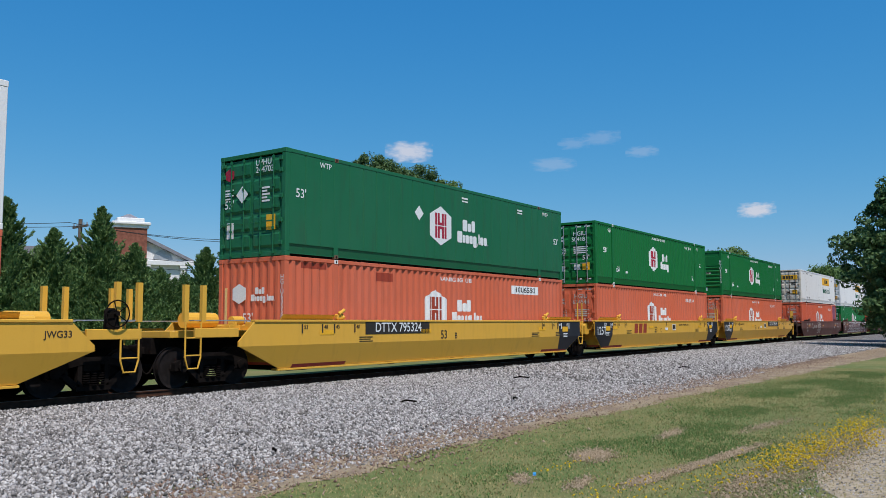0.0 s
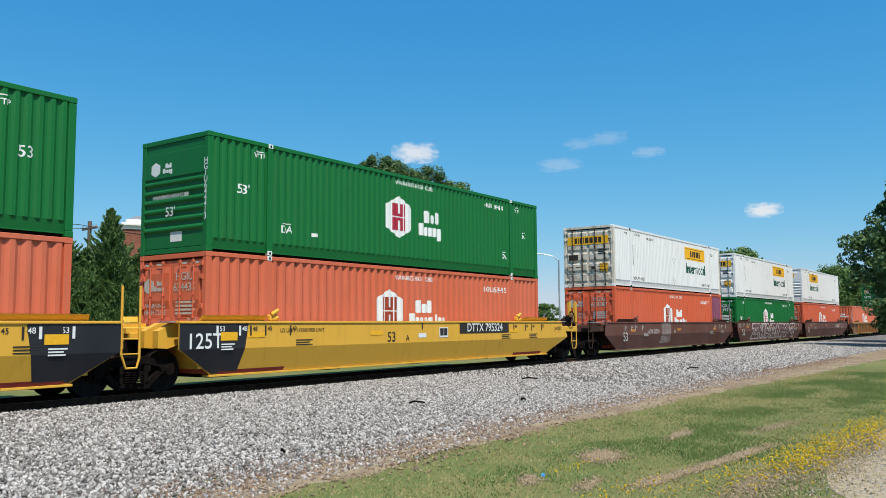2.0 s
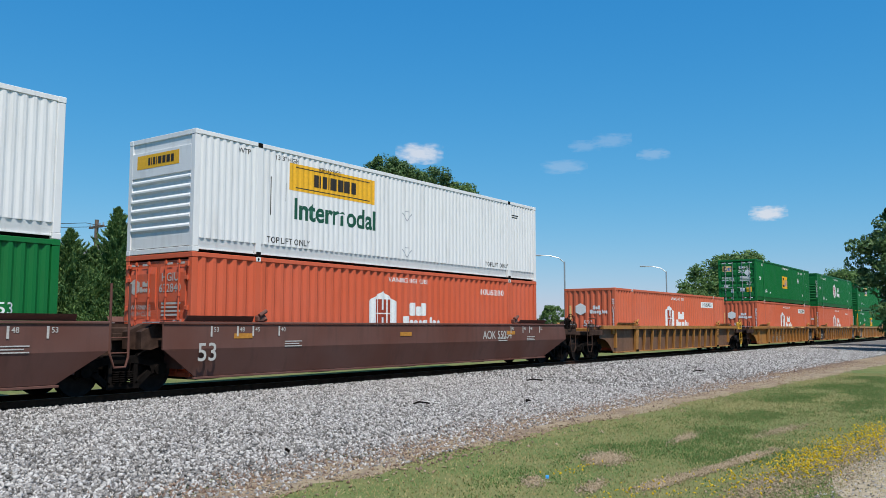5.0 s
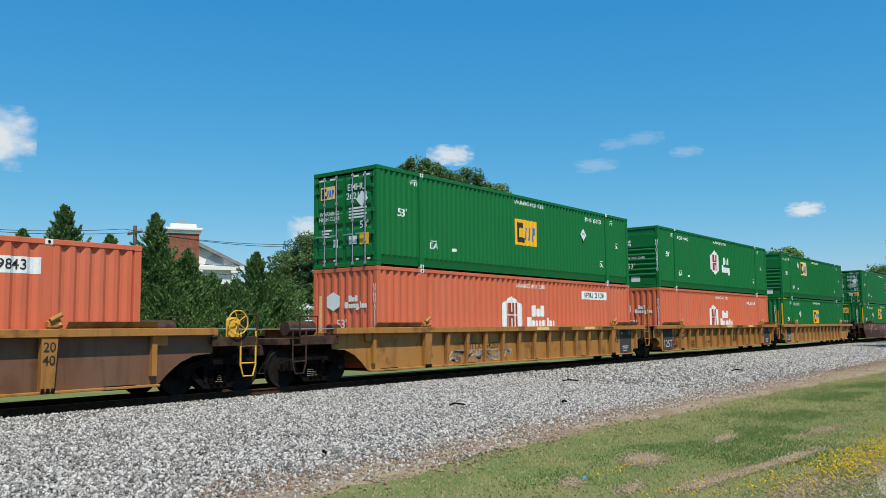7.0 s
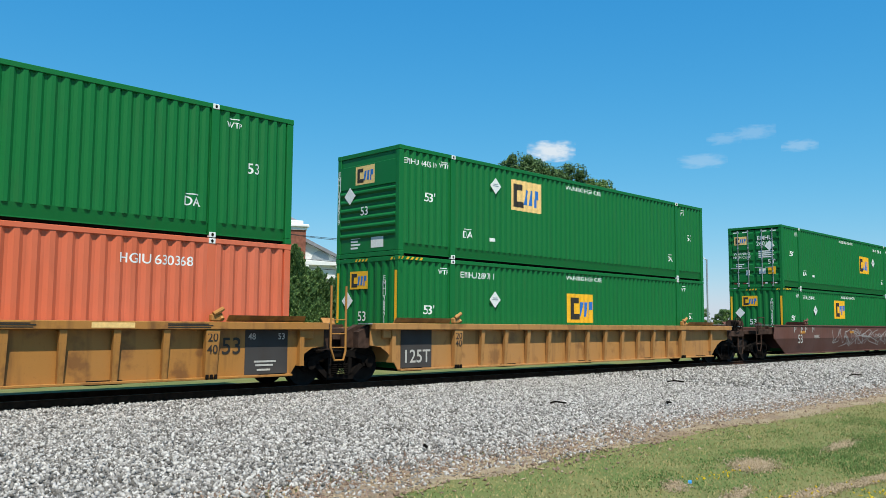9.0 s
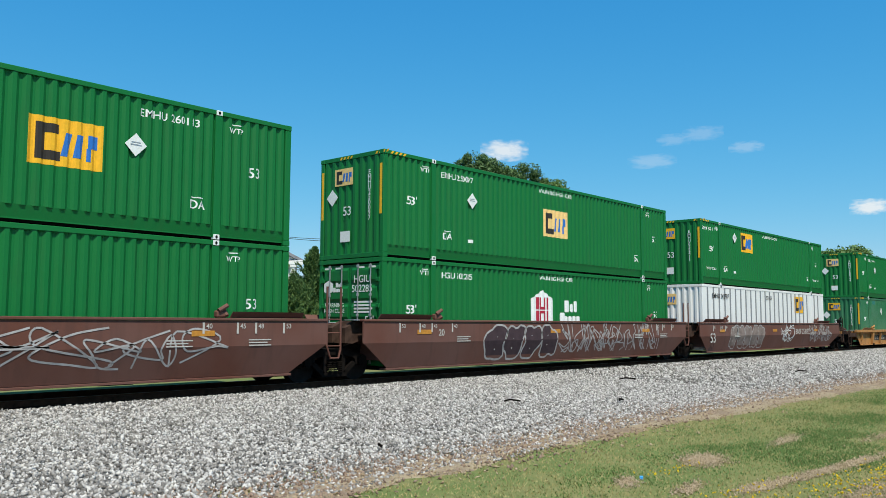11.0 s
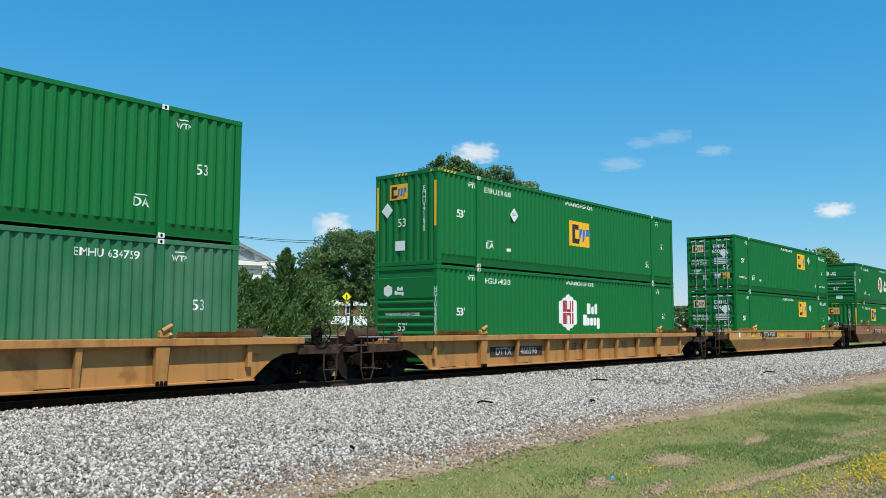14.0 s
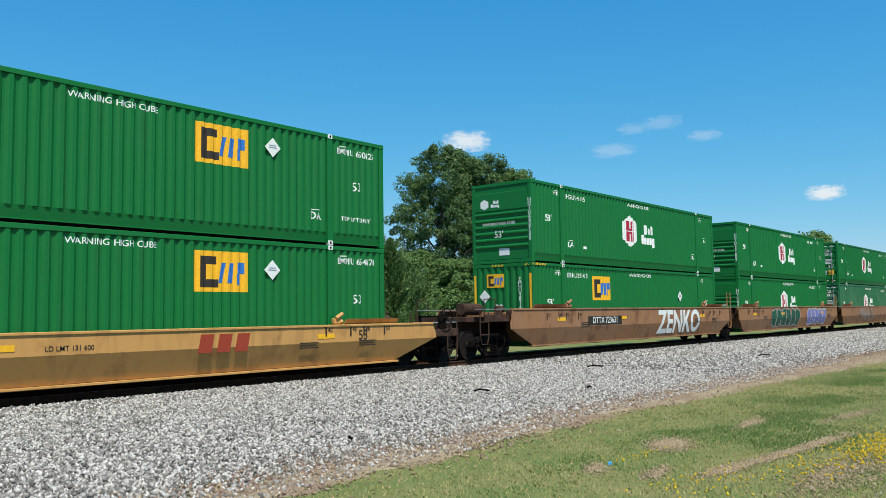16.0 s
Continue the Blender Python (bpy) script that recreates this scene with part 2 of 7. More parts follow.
def drape(me, style, x, z, k, lift):
    """Paint that follows the folds: the flat mesh (right, up) is cut at the fold lines and laid on the sheet."""
    lines = sheet_lines(style)
    bm = bmesh.new()
    bm.from_mesh(me)
    for v in bm.verts:
        v.co = Vector((x + v.co.x * k[0], 0, v.co.y * k[1]))
    lo, hi = min(v.co.x for v in bm.verts), max(v.co.x for v in bm.verts)
    for a, d in lines:
        if lo < a < hi:
            bmesh.ops.bisect_plane(bm, geom=bm.verts[:] + bm.edges[:] + bm.faces[:], plane_co=(a, 0, 0), plane_no=(1, 0, 0), dist=1e-5)
    xs_, ds_ = [a for a, d in lines], [d for a, d in lines]
    for v in bm.verts:
        near_post = min(abs(v.co.x - c) for c in LIFT) < 0.1
        v.co.y = -HW + 0.012 + (0.0 if near_post else float(np.interp(v.co.x, xs_, ds_))) - lift - (0.01 if near_post else 0)
    out = bpy.data.meshes.new("paint")
    bm.to_mesh(out)
    bm.free()
    for mt in me.materials:
        out.materials.append(mt)
    return out


def rect(x0, x1, z0, z1):
    return [(x0, z0), (x1, z0), (x1, z1), (x0, z1)]


def blocks(widths, h, gap=0.05, slant=0.0, tall=()):
    """A row of plain blocks in the size of a word."""
    out, x = [], -(sum(widths) + gap * (len(widths) - 1)) / 2
    for i, w in enumerate(widths):
        hh = h * (1.35 if i in tall else 1.0)
        out.append([(x, -h / 2), (x + w, -h / 2), (x + w + slant, hh - h / 2), (x + slant, hh - h / 2)])
        x += w + gap
    return out


def shifted(shapes, dx, dz):
    return [[(a + dx, b + dz) for a, b in s] for s in shapes]


DIAMOND = [[(0, -0.24), (0.24, 0), (0, 0.24), (-0.24, 0)]]
SLOPE = 0.25   # share of a fold that slopes in or out
FOOT = 0.34    # height of the bottom side rail
HEX = [[(0, -0.66), (0.63, -0.36), (0.63, 0.36), (0, 0.66), (-0.63, 0.36), (-0.63, -0.36)]]
HEX_BARS = [rect(a, b, *((0.018, c) if up_ > 0 else (-c, -0.018))) for up_ in (1, -1) for a, b, c in ((-0.33, -0.215, 0.42), (-0.18, -0.065, 0.42), (0.065, 0.18, 0.42), (0.215, 0.33, 0.42), (-0.065, 0.065, 0.11))]


def word_blocks(first, second):
    """Two lines of plain blocks in the size of the painted words; (width, foot, head) for each block."""
    out = []
    for line, x, z in ((first, -0.28, 0.0), (second, -0.62, -0.42)):
        for w, lo, hi in line:
            c = 0.04
            out.append([(x + c, z + lo), (x + w - c, z + lo), (x + w, z + lo + c), (x + w, z + hi - c), (x + w - c, z + hi), (x + c, z + hi), (x, z + hi - c), (x, z + lo + c)])
            x += w + 0.035
    return out


LINE_1 = [(0.29, 0, 0.40), (0.21, 0, 0.29), (0.22, 0, 0.40)]
LINE_2 = [(0.31, 0, 0.40), (0.13, 0, 0.29), (0.22, 0, 0.29), (0.21, 0, 0.29), (0.22, -0.12, 0.29)]
TWO_WORDS = word_blocks(LINE_1, LINE_2)
TWO_WORDS_LONG = word_blocks(LINE_1, LINE_2 + [(0.06, -0.06, 0.06), (0.08, 0, 0.40), (0.22, 0, 0.29), (0.2, 0, 0.29), (0.06, 0, 0.06)])

# ---- freight containers: x 0 to 16.15 along the car, z from the container's floor ----
L, HW, HC = 16.15, 1.295, 2.896
LIFT = (2.0, 14.15)
SHEETS = {"corr": (0.245, 0.046, 0.20), "wide": (0.31, 0.052, 0.20), "fine": (0.20, 0.022, 0.20)}   # pitch, depth, width of the valley


def fold_sheet(bm, a0, a1, z0, z1, pitch, depth, place, valley=0.18):
    """A folded steel sheet: ridges run upwards, place(a, d, z) gives the corner for distance a and depth d."""
    n = max(1, round((a1 - a0) / pitch))
    p = (a1 - a0) / n
    prof = []
    for i in range(n):
        a = a0 + i * p
        prof += [(a, depth), (a + valley * p, depth), (a + (valley + SLOPE if valley > 0.1 else 0.04) * p, 0), (a + (1 - SLOPE if valley > 0.1 else 0.97) * p, 0)]
    prof.append((a1, depth))
    lo = [bm.verts.new(place(a, d, z0)) for a, d in prof]
    hi = [bm.verts.new(place(a, d, z1)) for a, d in prof]
    for i in range(len(prof) - 1):
        bm.faces.new((lo[i], lo[i + 1], hi[i + 1], hi[i]))


def side_sheet(style):
    pitch, depth, valley = SHEETS.get(style) or {"plate": (0.62, 0.016, 0.02), "posts": (1.2, 0.004, 0.18)}[style]

    def make(bm):
        fold_sheet(bm, 0.15, L - 0.15, FOOT - 0.01, HC - 0.1, pitch, depth, lambda a, d, z: (a, -HW + 0.012 + d, z), valley)
    return make


def side_frame_rail(bm):
    box(bm, 0.16, L - 0.16, -HW, -HW + 0.07, HC - 0.11, HC - 0.005, 0.008)


def side_foot_rail(bm):
    """The bottom rail: a tall plate under the folds that leans in towards its foot lip."""
    for a0, a1 in ((0.16, LIFT[0] - 0.1), (LIFT[0] + 0.1, LIFT[1] - 0.1), (LIFT[1] + 0.1, L - 0.16)):
        prism(bm, [(a0, 0.085, -HW + 0.078), (a1, 0.085, -HW + 0.078), (a1, FOOT, -HW + 0.034), (a0, FOOT, -HW + 0.034)], 0, 0.02)
        box(bm, a0, a1, -HW + 0.05, -HW + 0.09, 0.065, 0.09)


def lock_rod(bm):
    rod(bm, (0, 0, 0.06), (0, 0, HC - 0.16), 0.017)
    for z in (0.1, 0.75, 1.35, 1.9, HC - 0.22):
        box(bm, -0.03, 0.02, -0.03, 0.03, z - 0.035, z + 0.035)
    box(bm, -0.05, -0.025, -0.02, 0.34, 0.93, 0.965)


def door_leaf(ribs):
    def make(bm):
        w = 1.12
        box(bm, 0.0, 0.04, 0, w, 0.13, HC - 0.17)
        zs = [0.18 + (HC - 0.4) * i / ribs for i in range(ribs + 1)]
        for z0, z1 in zip(zs, zs[1:]):
            g = (z1 - z0)
            prism_x(bm, [(0.0, z0 + 0.10 * g), (-0.035, z0 + 0.26 * g), (-0.035, z0 + 0.80 * g), (0.0, z0 + 0.93 * g)], 0.07, w - 0.07)
    return make


def prism_x(bm, pts, y0, y1):
    """A slab with outline pts in x, z that runs along y."""
    a = [bm.verts.new((x, y0, z)) for x, z in pts]
    b = [bm.verts.new((x, y1, z)) for x, z in pts]
    bm.faces.new(a)
    bm.faces.new(b[::-1])
    n = len(pts)
    for i in range(n):
        bm.faces.new((a[i], b[i], b[(i + 1) % n], a[(i + 1) % n]))


def hinge(bm):
    box(bm, -0.028, 0.02, -0.07, 0.07, -0.05, 0.05, 0.008)
    rod(bm, (-0.03, 0.06, -0.06), (-0.03, 0.06, 0.06), 0.018, 6)


def louvre_end(bm):
    box(bm, 0.03, 0.06, -HW + 0.15, HW - 0.15, 0.15, HC - 0.12)
    prism_x(bm, [(0.04, HC - 0.16), (0.04, HC - 0.34), (-0.0, HC - 0.36), (-0.0, HC - 0.98), (0.04, HC - 1.0)], -HW + 0.15, HW - 0.15)


def louvre_slat(bm):
    prism_x(bm, [(0.03, 0), (-0.012, -0.05), (-0.012, -0.09), (0.03, -0.15)], -HW + 0.15, HW - 0.15)


def folded_end(bm):
    fold_sheet(bm, -HW + 0.14, HW - 0.14, 0.13, HC - 0.12, 0.29, 0.04, lambda a, d, z: (0.006 + d, a, z))


def casting(bm):
    box(bm, -0.078, 0.078, -0.004, 0.09, -0.055, 0.055, 0.006)


# no opening is cut: a near-black disc paints the shade inside the lifting hole
def casting_hole(bm):
    prism(bm, [(0.030 * math.cos(math.pi * k / 5), 0.038 * math.sin(math.pi * k / 5)) for k in range(10)], -0.007, -0.003)


def corner_block(bm):
    box(bm, -0.006, 0.172, -0.006, 0.156, -0.062, 0.062, 0.01)


TURN = pose(L, 0, 0, 0, 0, 180)


def container(label, colour, style="corr", end="door", end_mat=None, rods=None, lift_mat=INK_W, rail_mat=None):
    root = new("shipping_container")
    tagged(root, label, "container", "stacked containers of the train")
    STYLE[root.name] = style
    em, rm = end_mat or colour, rail_mat or colour
    for m in (None, TURN):
        part("side_panel", side_sheet(style), colour, root, key="side" + style, at=m)
        part("top_rail", side_frame_rail, rm, root, key="toprail", at=m)
        part("bottom_rail", side_foot_rail, rm, root, key="footrail", at=m)
        for x in LIFT:
            mm = (m or Matrix()) @ pose(x, -HW, 0)
            part("lift_post", lambda bm: box(bm, -0.09, 0.09, 0.004, 0.08, 0.06, HC - 0.06, 0.006), colour, root, key="liftpost", at=mm)
            part("lift_casting", casting, lift_mat, root, "pale lift casting", key="cast", at=mm @ pose(0, -0.004, HC - 0.062))
            part("lift_casting", casting, lift_mat, root, "pale lift casting", key="cast", at=mm @ pose(0, -0.004, 0.062))
            if m is None:
                for z in (0.062, HC - 0.062):
                    part("casting_hole", casting_hole, STEEL, root, "dark disc drawn for the shade in the lifting hole", key="casthole", at=mm @ pose(0, -0.004, z))
        for s in (-1, 1):
            mm = (m or Matrix()) @ (pose(0, -HW, 0) if s < 0 else Matrix.Translation((0, HW, 0)) @ Matrix.Diagonal((1, -1, 1, 1)))
            part("corner_post", lambda bm: box(bm, 0, 0.165, 0, 0.15, 0.125, HC - 0.125, 0.012), em, root, key="post", at=mm)
            for z in (0.062, HC - 0.062):
                part("corner_casting", corner_block, rm, root, key="corner", at=mm @ pose(0, 0, z))
        part("end_header", lambda bm: box(bm, 0.0, 0.12, -HW + 0.16, HW - 0.16, HC - 0.12, HC - 0.004, 0.006), em, root, key="header", at=m)
        part("end_sill", lambda bm: box(bm, 0.0, 0.12, -HW + 0.16, HW - 0.16, 0.01, 0.13, 0.006), em, root, key="sill", at=m)
    part("roof", lambda bm: box(bm, 0.1, L - 0.1, -HW + 0.06, HW - 0.06, HC - 0.05, HC - 0.014), colour, root, key="roof")
    part("floor", lambda bm: box(bm, 0.13, L - 0.13, -HW + 0.11, HW - 0.11, 0.02, 0.16), STEEL, root, key="floor")
    part("end_wall", folded_end, em, root, key="foldend", at=TURN)
    if end == "louvre":
        part("louvred_end_wall", louvre_end, em, root, key="louvre")
        for k in range(6):
            part("louvre_slat", louvre_slat, em, root, key="slat", at=(0, 0, HC - 1.04 - 0.235 * k))
    elif end == "folded":
        part("end_wall", folded_end, em, root, key="foldend")
    else:
        n = 5 if end == "door" else 2
        for y in (-HW + 0.165, 0.01):
            part("door", door_leaf(n), em, root, key="door%d" % n, at=(0.035, y, 0))
        for y in (-0.86, -0.36, 0.30, 0.80):
            part("lock_rod", lock_rod, rods or GALV, root, "galvanized lock rod", key="rod", at=(-0.03, y, 0))
        for s in (-1, 1):
            for z in (0.35, 0.95, 1.6, 2.3, 2.62):
                part("hinge", hinge, em, root, key="hinge", at=Matrix.Translation((0.0, s * (HW - 0.17), z)) @ Matrix.Diagonal((1, s, 1, 1)))
    return root


def common_marks(c, ink, ident="", where="near", warn=True, upper=True, foot=True):
    word("53'", c, 1.12, 1.6 if upper else 1.5, 0.24, ink)
    word("53", c, 15.14, 1.6 if upper else 1.5, 0.24, ink)
    word("WTP", c, 1.65, 2.53, 0.13, ink)
    word("WTP", c, 14.62, 2.5, 0.13, ink)
    for x in (1.65, 14.62):
        mark(c, [rect(-0.13, 0.13, -0.012, 0.012)], ink, x, 2.64, key="overline")
    if foot:
        for x in (2.6, 13.67):
            word("DA", c, x, 0.72, 0.2, ink)
            mark(c, [rect(-0.15, 0.15, -0.012, 0.012)], ink, x, 0.88, key="overline2")
        mark(c, [rect(-0.13, 0.13, -0.05, 0.05)], ink, 3.68, 0.67, key="tag", name="data_plate")
    if warn:
        word("WARNING  HIGH CUBE", c, 8.22, 2.63, 0.135, ink)
    if ident:
        word(ident, c, 3.05 if where == "near" else (12.98 if where == "far" else 15.1 if where == "end" else 0.78), 2.5, 0.17 if where != "start" else 0.15, ink)


def hex_mark(c, x, z, ink=INK_W, bars=INK_R, long=False):
    mark(c, HEX, ink, x, z, key="hexa", name="hexagon_emblem", label="white hexagon emblem with bars")
    mark(c, HEX_BARS, bars, x, z, y=-1.2945, key="hexbars", name="emblem_inset")
    mark(c, TWO_WORDS_LONG if long else TWO_WORDS, ink, x + (1.62 if long else 1.6), z - 0.05, key="words%d" % long, name="painted_word")


def square_mark(c, x, z, ground=INK_Y, dark=INK_K, blue=INK_B, s=1.0, end=False, xo=-0.002):
    sq = [rect(-0.72 * s, 0.72 * s, -0.46 * s, 0.46 * s)]
    da = [rect(-0.58 * s, -0.40 * s, -0.36 * s, 0.34 * s), rect(-0.40 * s, -0.14 * s, 0.16 * s, 0.34 * s), rect(-0.40 * s, -0.10 * s, -0.36 * s, -0.18 * s)]
    bl = [[(-0.1 * s, -0.26 * s), (0.02 * s, -0.26 * s), (0.12 * s, 0.2 * s), (-0.02 * s, 0.2 * s)], [(0.14 * s, -0.26 * s), (0.3 * s, -0.26 * s), (0.34 * s, 0.2 * s), (0.2 * s, 0.2 * s)], rect(0.42 * s, 0.62 * s, -0.04 * s, 0.22 * s), rect(0.40 * s, 0.48 * s, -0.3 * s, -0.04 * s)]
    mark(c, sq, ground, x, z, end=end, xo=xo, key="sq%.2f" % s, name="square_emblem", label="yellow square emblem")
    mark(c, da, dark, x, z, y=-1.2945, end=end, xo=xo - 0.004, key="sqd%.2f" % s, name="emblem_inset")
    mark(c, bl, blue, x, z, y=-1.2945, end=end, xo=xo - 0.004, key="sqb%.2f" % s, name="emblem_inset")


def panel_mark(c, x, z):
    mark(c, [rect(-1.72, 1.72, -0.36, 0.36)], INK_Y, x, z, key="panel", name="yellow_panel", label="long yellow name panel")
    mark(c, shifted(blocks([0.16, 0.05, 0.18, 0.05, 0.24, 0.22, 0.24, 0.2], 0.34, 0.05), 0.05, 0), INK_K, x, z, y=-1.2945, key="panelw", name="painted_word")
    mark(c, [rect(-1.5, 1.5, 0.26, 0.285), rect(-1.5, 1.5, -0.285, -0.26)], INK_K, x, z, y=-1.2945, key="panell", name="panel_line")
    word("Intermodal", c, x + 0.12, z - 0.87, 0.56, INK_G, wide=0.98, bold=0.035)


def end_diamond(c, y, z, xo=-0.002):
    mark(c, DIAMOND, INK_W, y, z, end=True, xo=xo, key="dia", name="placard")


def bars_end(c, y, z, n, w, mat, xo=-0.01, h=0.05, step=0.09):
    mark(c, [rect(-w / 2, w / 2 - (0.1 * (i % 2)), -i * step, -i * step + h) for i in range(n)], mat, y, z, end=True, xo=xo, key="bars%d%.2f%.2f" % (n, w, h), name="small_print")


def hub_green(up, end="door", ident="", where="far", colour=None, style="corr", label=""):
    c = container(label, colour or GREEN_B, style, end)
    common_marks(c, INK_W, ident, where, upper=up, foot=up)
    hex_mark(c, 7.38 if up else 7.35, 1.55 if up else 1.58)
    if end == "louvre":
        mark(c, [[(a * 0.28, b * 0.28) for a, b in HEX[0]]], INK_W, 0.72, 2.15, end=True, xo=-0.004, key="hexsmall", name="hexagon_emblem")
        mark(c, [[(a * 0.3, b * 0.3) for a, b in s] for s in TWO_WORDS], INK_W, 0.25, 2.15, end=True, xo=-0.004, key="wsmall", name="painted_word")
        word("53'", c, 0.1, 1.03, 0.24, INK_W, end=True, xo=-0.012)
        word("WARNING HIGH CUBE", c, 0.1, 1.42, 0.10, INK_W, end=True, xo=-0.012)
        mark(c, [rect(-0.22, 0.22, -0.13, 0.13)], INK_W, -0.1, 0.42, end=True, xo=0.026, key="plateend", name="data_plate")
        if ident:
            word(ident.replace(" ", ""), c, -HW + 0.08, 1.5, 0.15, INK_W, end=True, xo=-0.002, up=True)
    else:
        door_print(c, ident, INK_W)
    return c


def door_print(c, ident, ink, hexa=True):
    xo = -0.008
    if hexa:
        mark(c, [[(a * 0.3, b * 0.3) for a, b in HEX[0]]], ink, 0.88, 2.12, end=True, xo=xo, key="hexsmall2", name="hexagon_emblem")
        mark(c, [[(a * 0.32, b * 0.32) for a, b in s] for s in TWO_WORDS], ink, 0.48, 2.12, end=True, xo=xo, key="wsmall2", name="painted_word")
    word("WARNING", c, 0.62, 1.62, 0.12, ink, end=True, xo=xo)
    word("HIGH CUBE", c, 0.62, 1.46, 0.12, ink, end=True, xo=xo)
    if ident:
        word(ident.split()[0], c, -0.5, 2.32, 0.2, ink, end=True, xo=xo)
        word(ident.split()[1], c, -0.5, 2.06, 0.2, ink, end=True, xo=xo)
    word("53'", c, -0.8, 1.2, 0.22, ink, end=True, xo=xo)
    bars_end(c, -0.55, 1.68, 4, 0.72, ink)
    bars_end(c, 0.72, 1.1, 3, 0.4, ink)
    mark(c, [rect(-0.18, 0.18, -0.17, 0.17)], INK_Y, -0.8, 0.8, end=True, xo=xo, key="ydec", name="warning_decal", label="yellow warning decal")
    mark(c, [rect(-0.09, 0.09, -0.12, 0.12)], ink, 0.35, 0.72, end=True, xo=xo, key="wdec", name="data_plate")
    mark(c, [rect(-0.16, 0.16, -0.12, 0.12)], ink, -0.35, 0.78, end=True, xo=xo, key="wdec2", name="data_plate")
    for y in (0.9, 0.45, -0.45, -0.9):
        mark(c, [rect(-0.14, 0.14, -0.025, 0.025)], ink, y, HC - 0.25, end=True, xo=xo, key="refl", name="reflector_strip")
        mark(c, [rect(-0.14, 0.02, -0.025, 0.025)], MAROON_D, y, 0.22, end=True, xo=xo, key="reflr", name="reflector_strip")
        mark(c, [rect(0.02, 0.14, -0.025, 0.025)], ink, y, 0.22, end=True, xo=xo, key="reflw", name="reflector_strip")


def hub_red(end="door2", ident="", colour=None, boxed=False, label=""):
    c = container(label, colour or RED, "wide", end, rods=colour or RED)
    word("WARNING HIGH CUBE", c, 8.15, 2.57, 0.14, INK_W)
    if boxed:
        mark(c, [rect(-1.05, 1.05, -0.16, 0.16)], INK_W, 12.96, 2.36, key="identbox", name="ident_plate")
        word(ident, c, 12.96, 2.36, 0.2, INK_K, y=-1.2965)
    elif ident:
        word(ident, c, 12.95, 2.36, 0.2, INK_W)
    hex_mark(c, 6.9, 1.55, bars=INK_BR, long=True)
    word("53'", c, 15.1, 0.8, 0.24, INK_W)
    if end == "folded":
        mark(c, [[(a * 0.42, b * 0.42) for a, b in HEX[0]]], INK_W, 0.45, 1.92, end=True, key="hexmid", name="hexagon_emblem")
        mark(c, [[(a * 0.45, b * 0.45) for a, b in s] for s in TWO_WORDS_LONG], INK_W, -0.3, 1.9, end=True, key="wmid", name="painted_word")
        word("53'", c, 0.1, 1.25, 0.26, INK_W, end=True)
        word((ident or "000000").replace(" ", ""), c, -HW + 0.1, 1.75, 0.13, INK_W, end=True, up=True)
        mark(c, [rect(-0.05, 0.05, -1.0, 0.2)], INK_YP, 0.98, 1.9, end=True, key="ystrip", name="warning_strip")
    else:
        door_print(c, ident, INK_F)
    return c


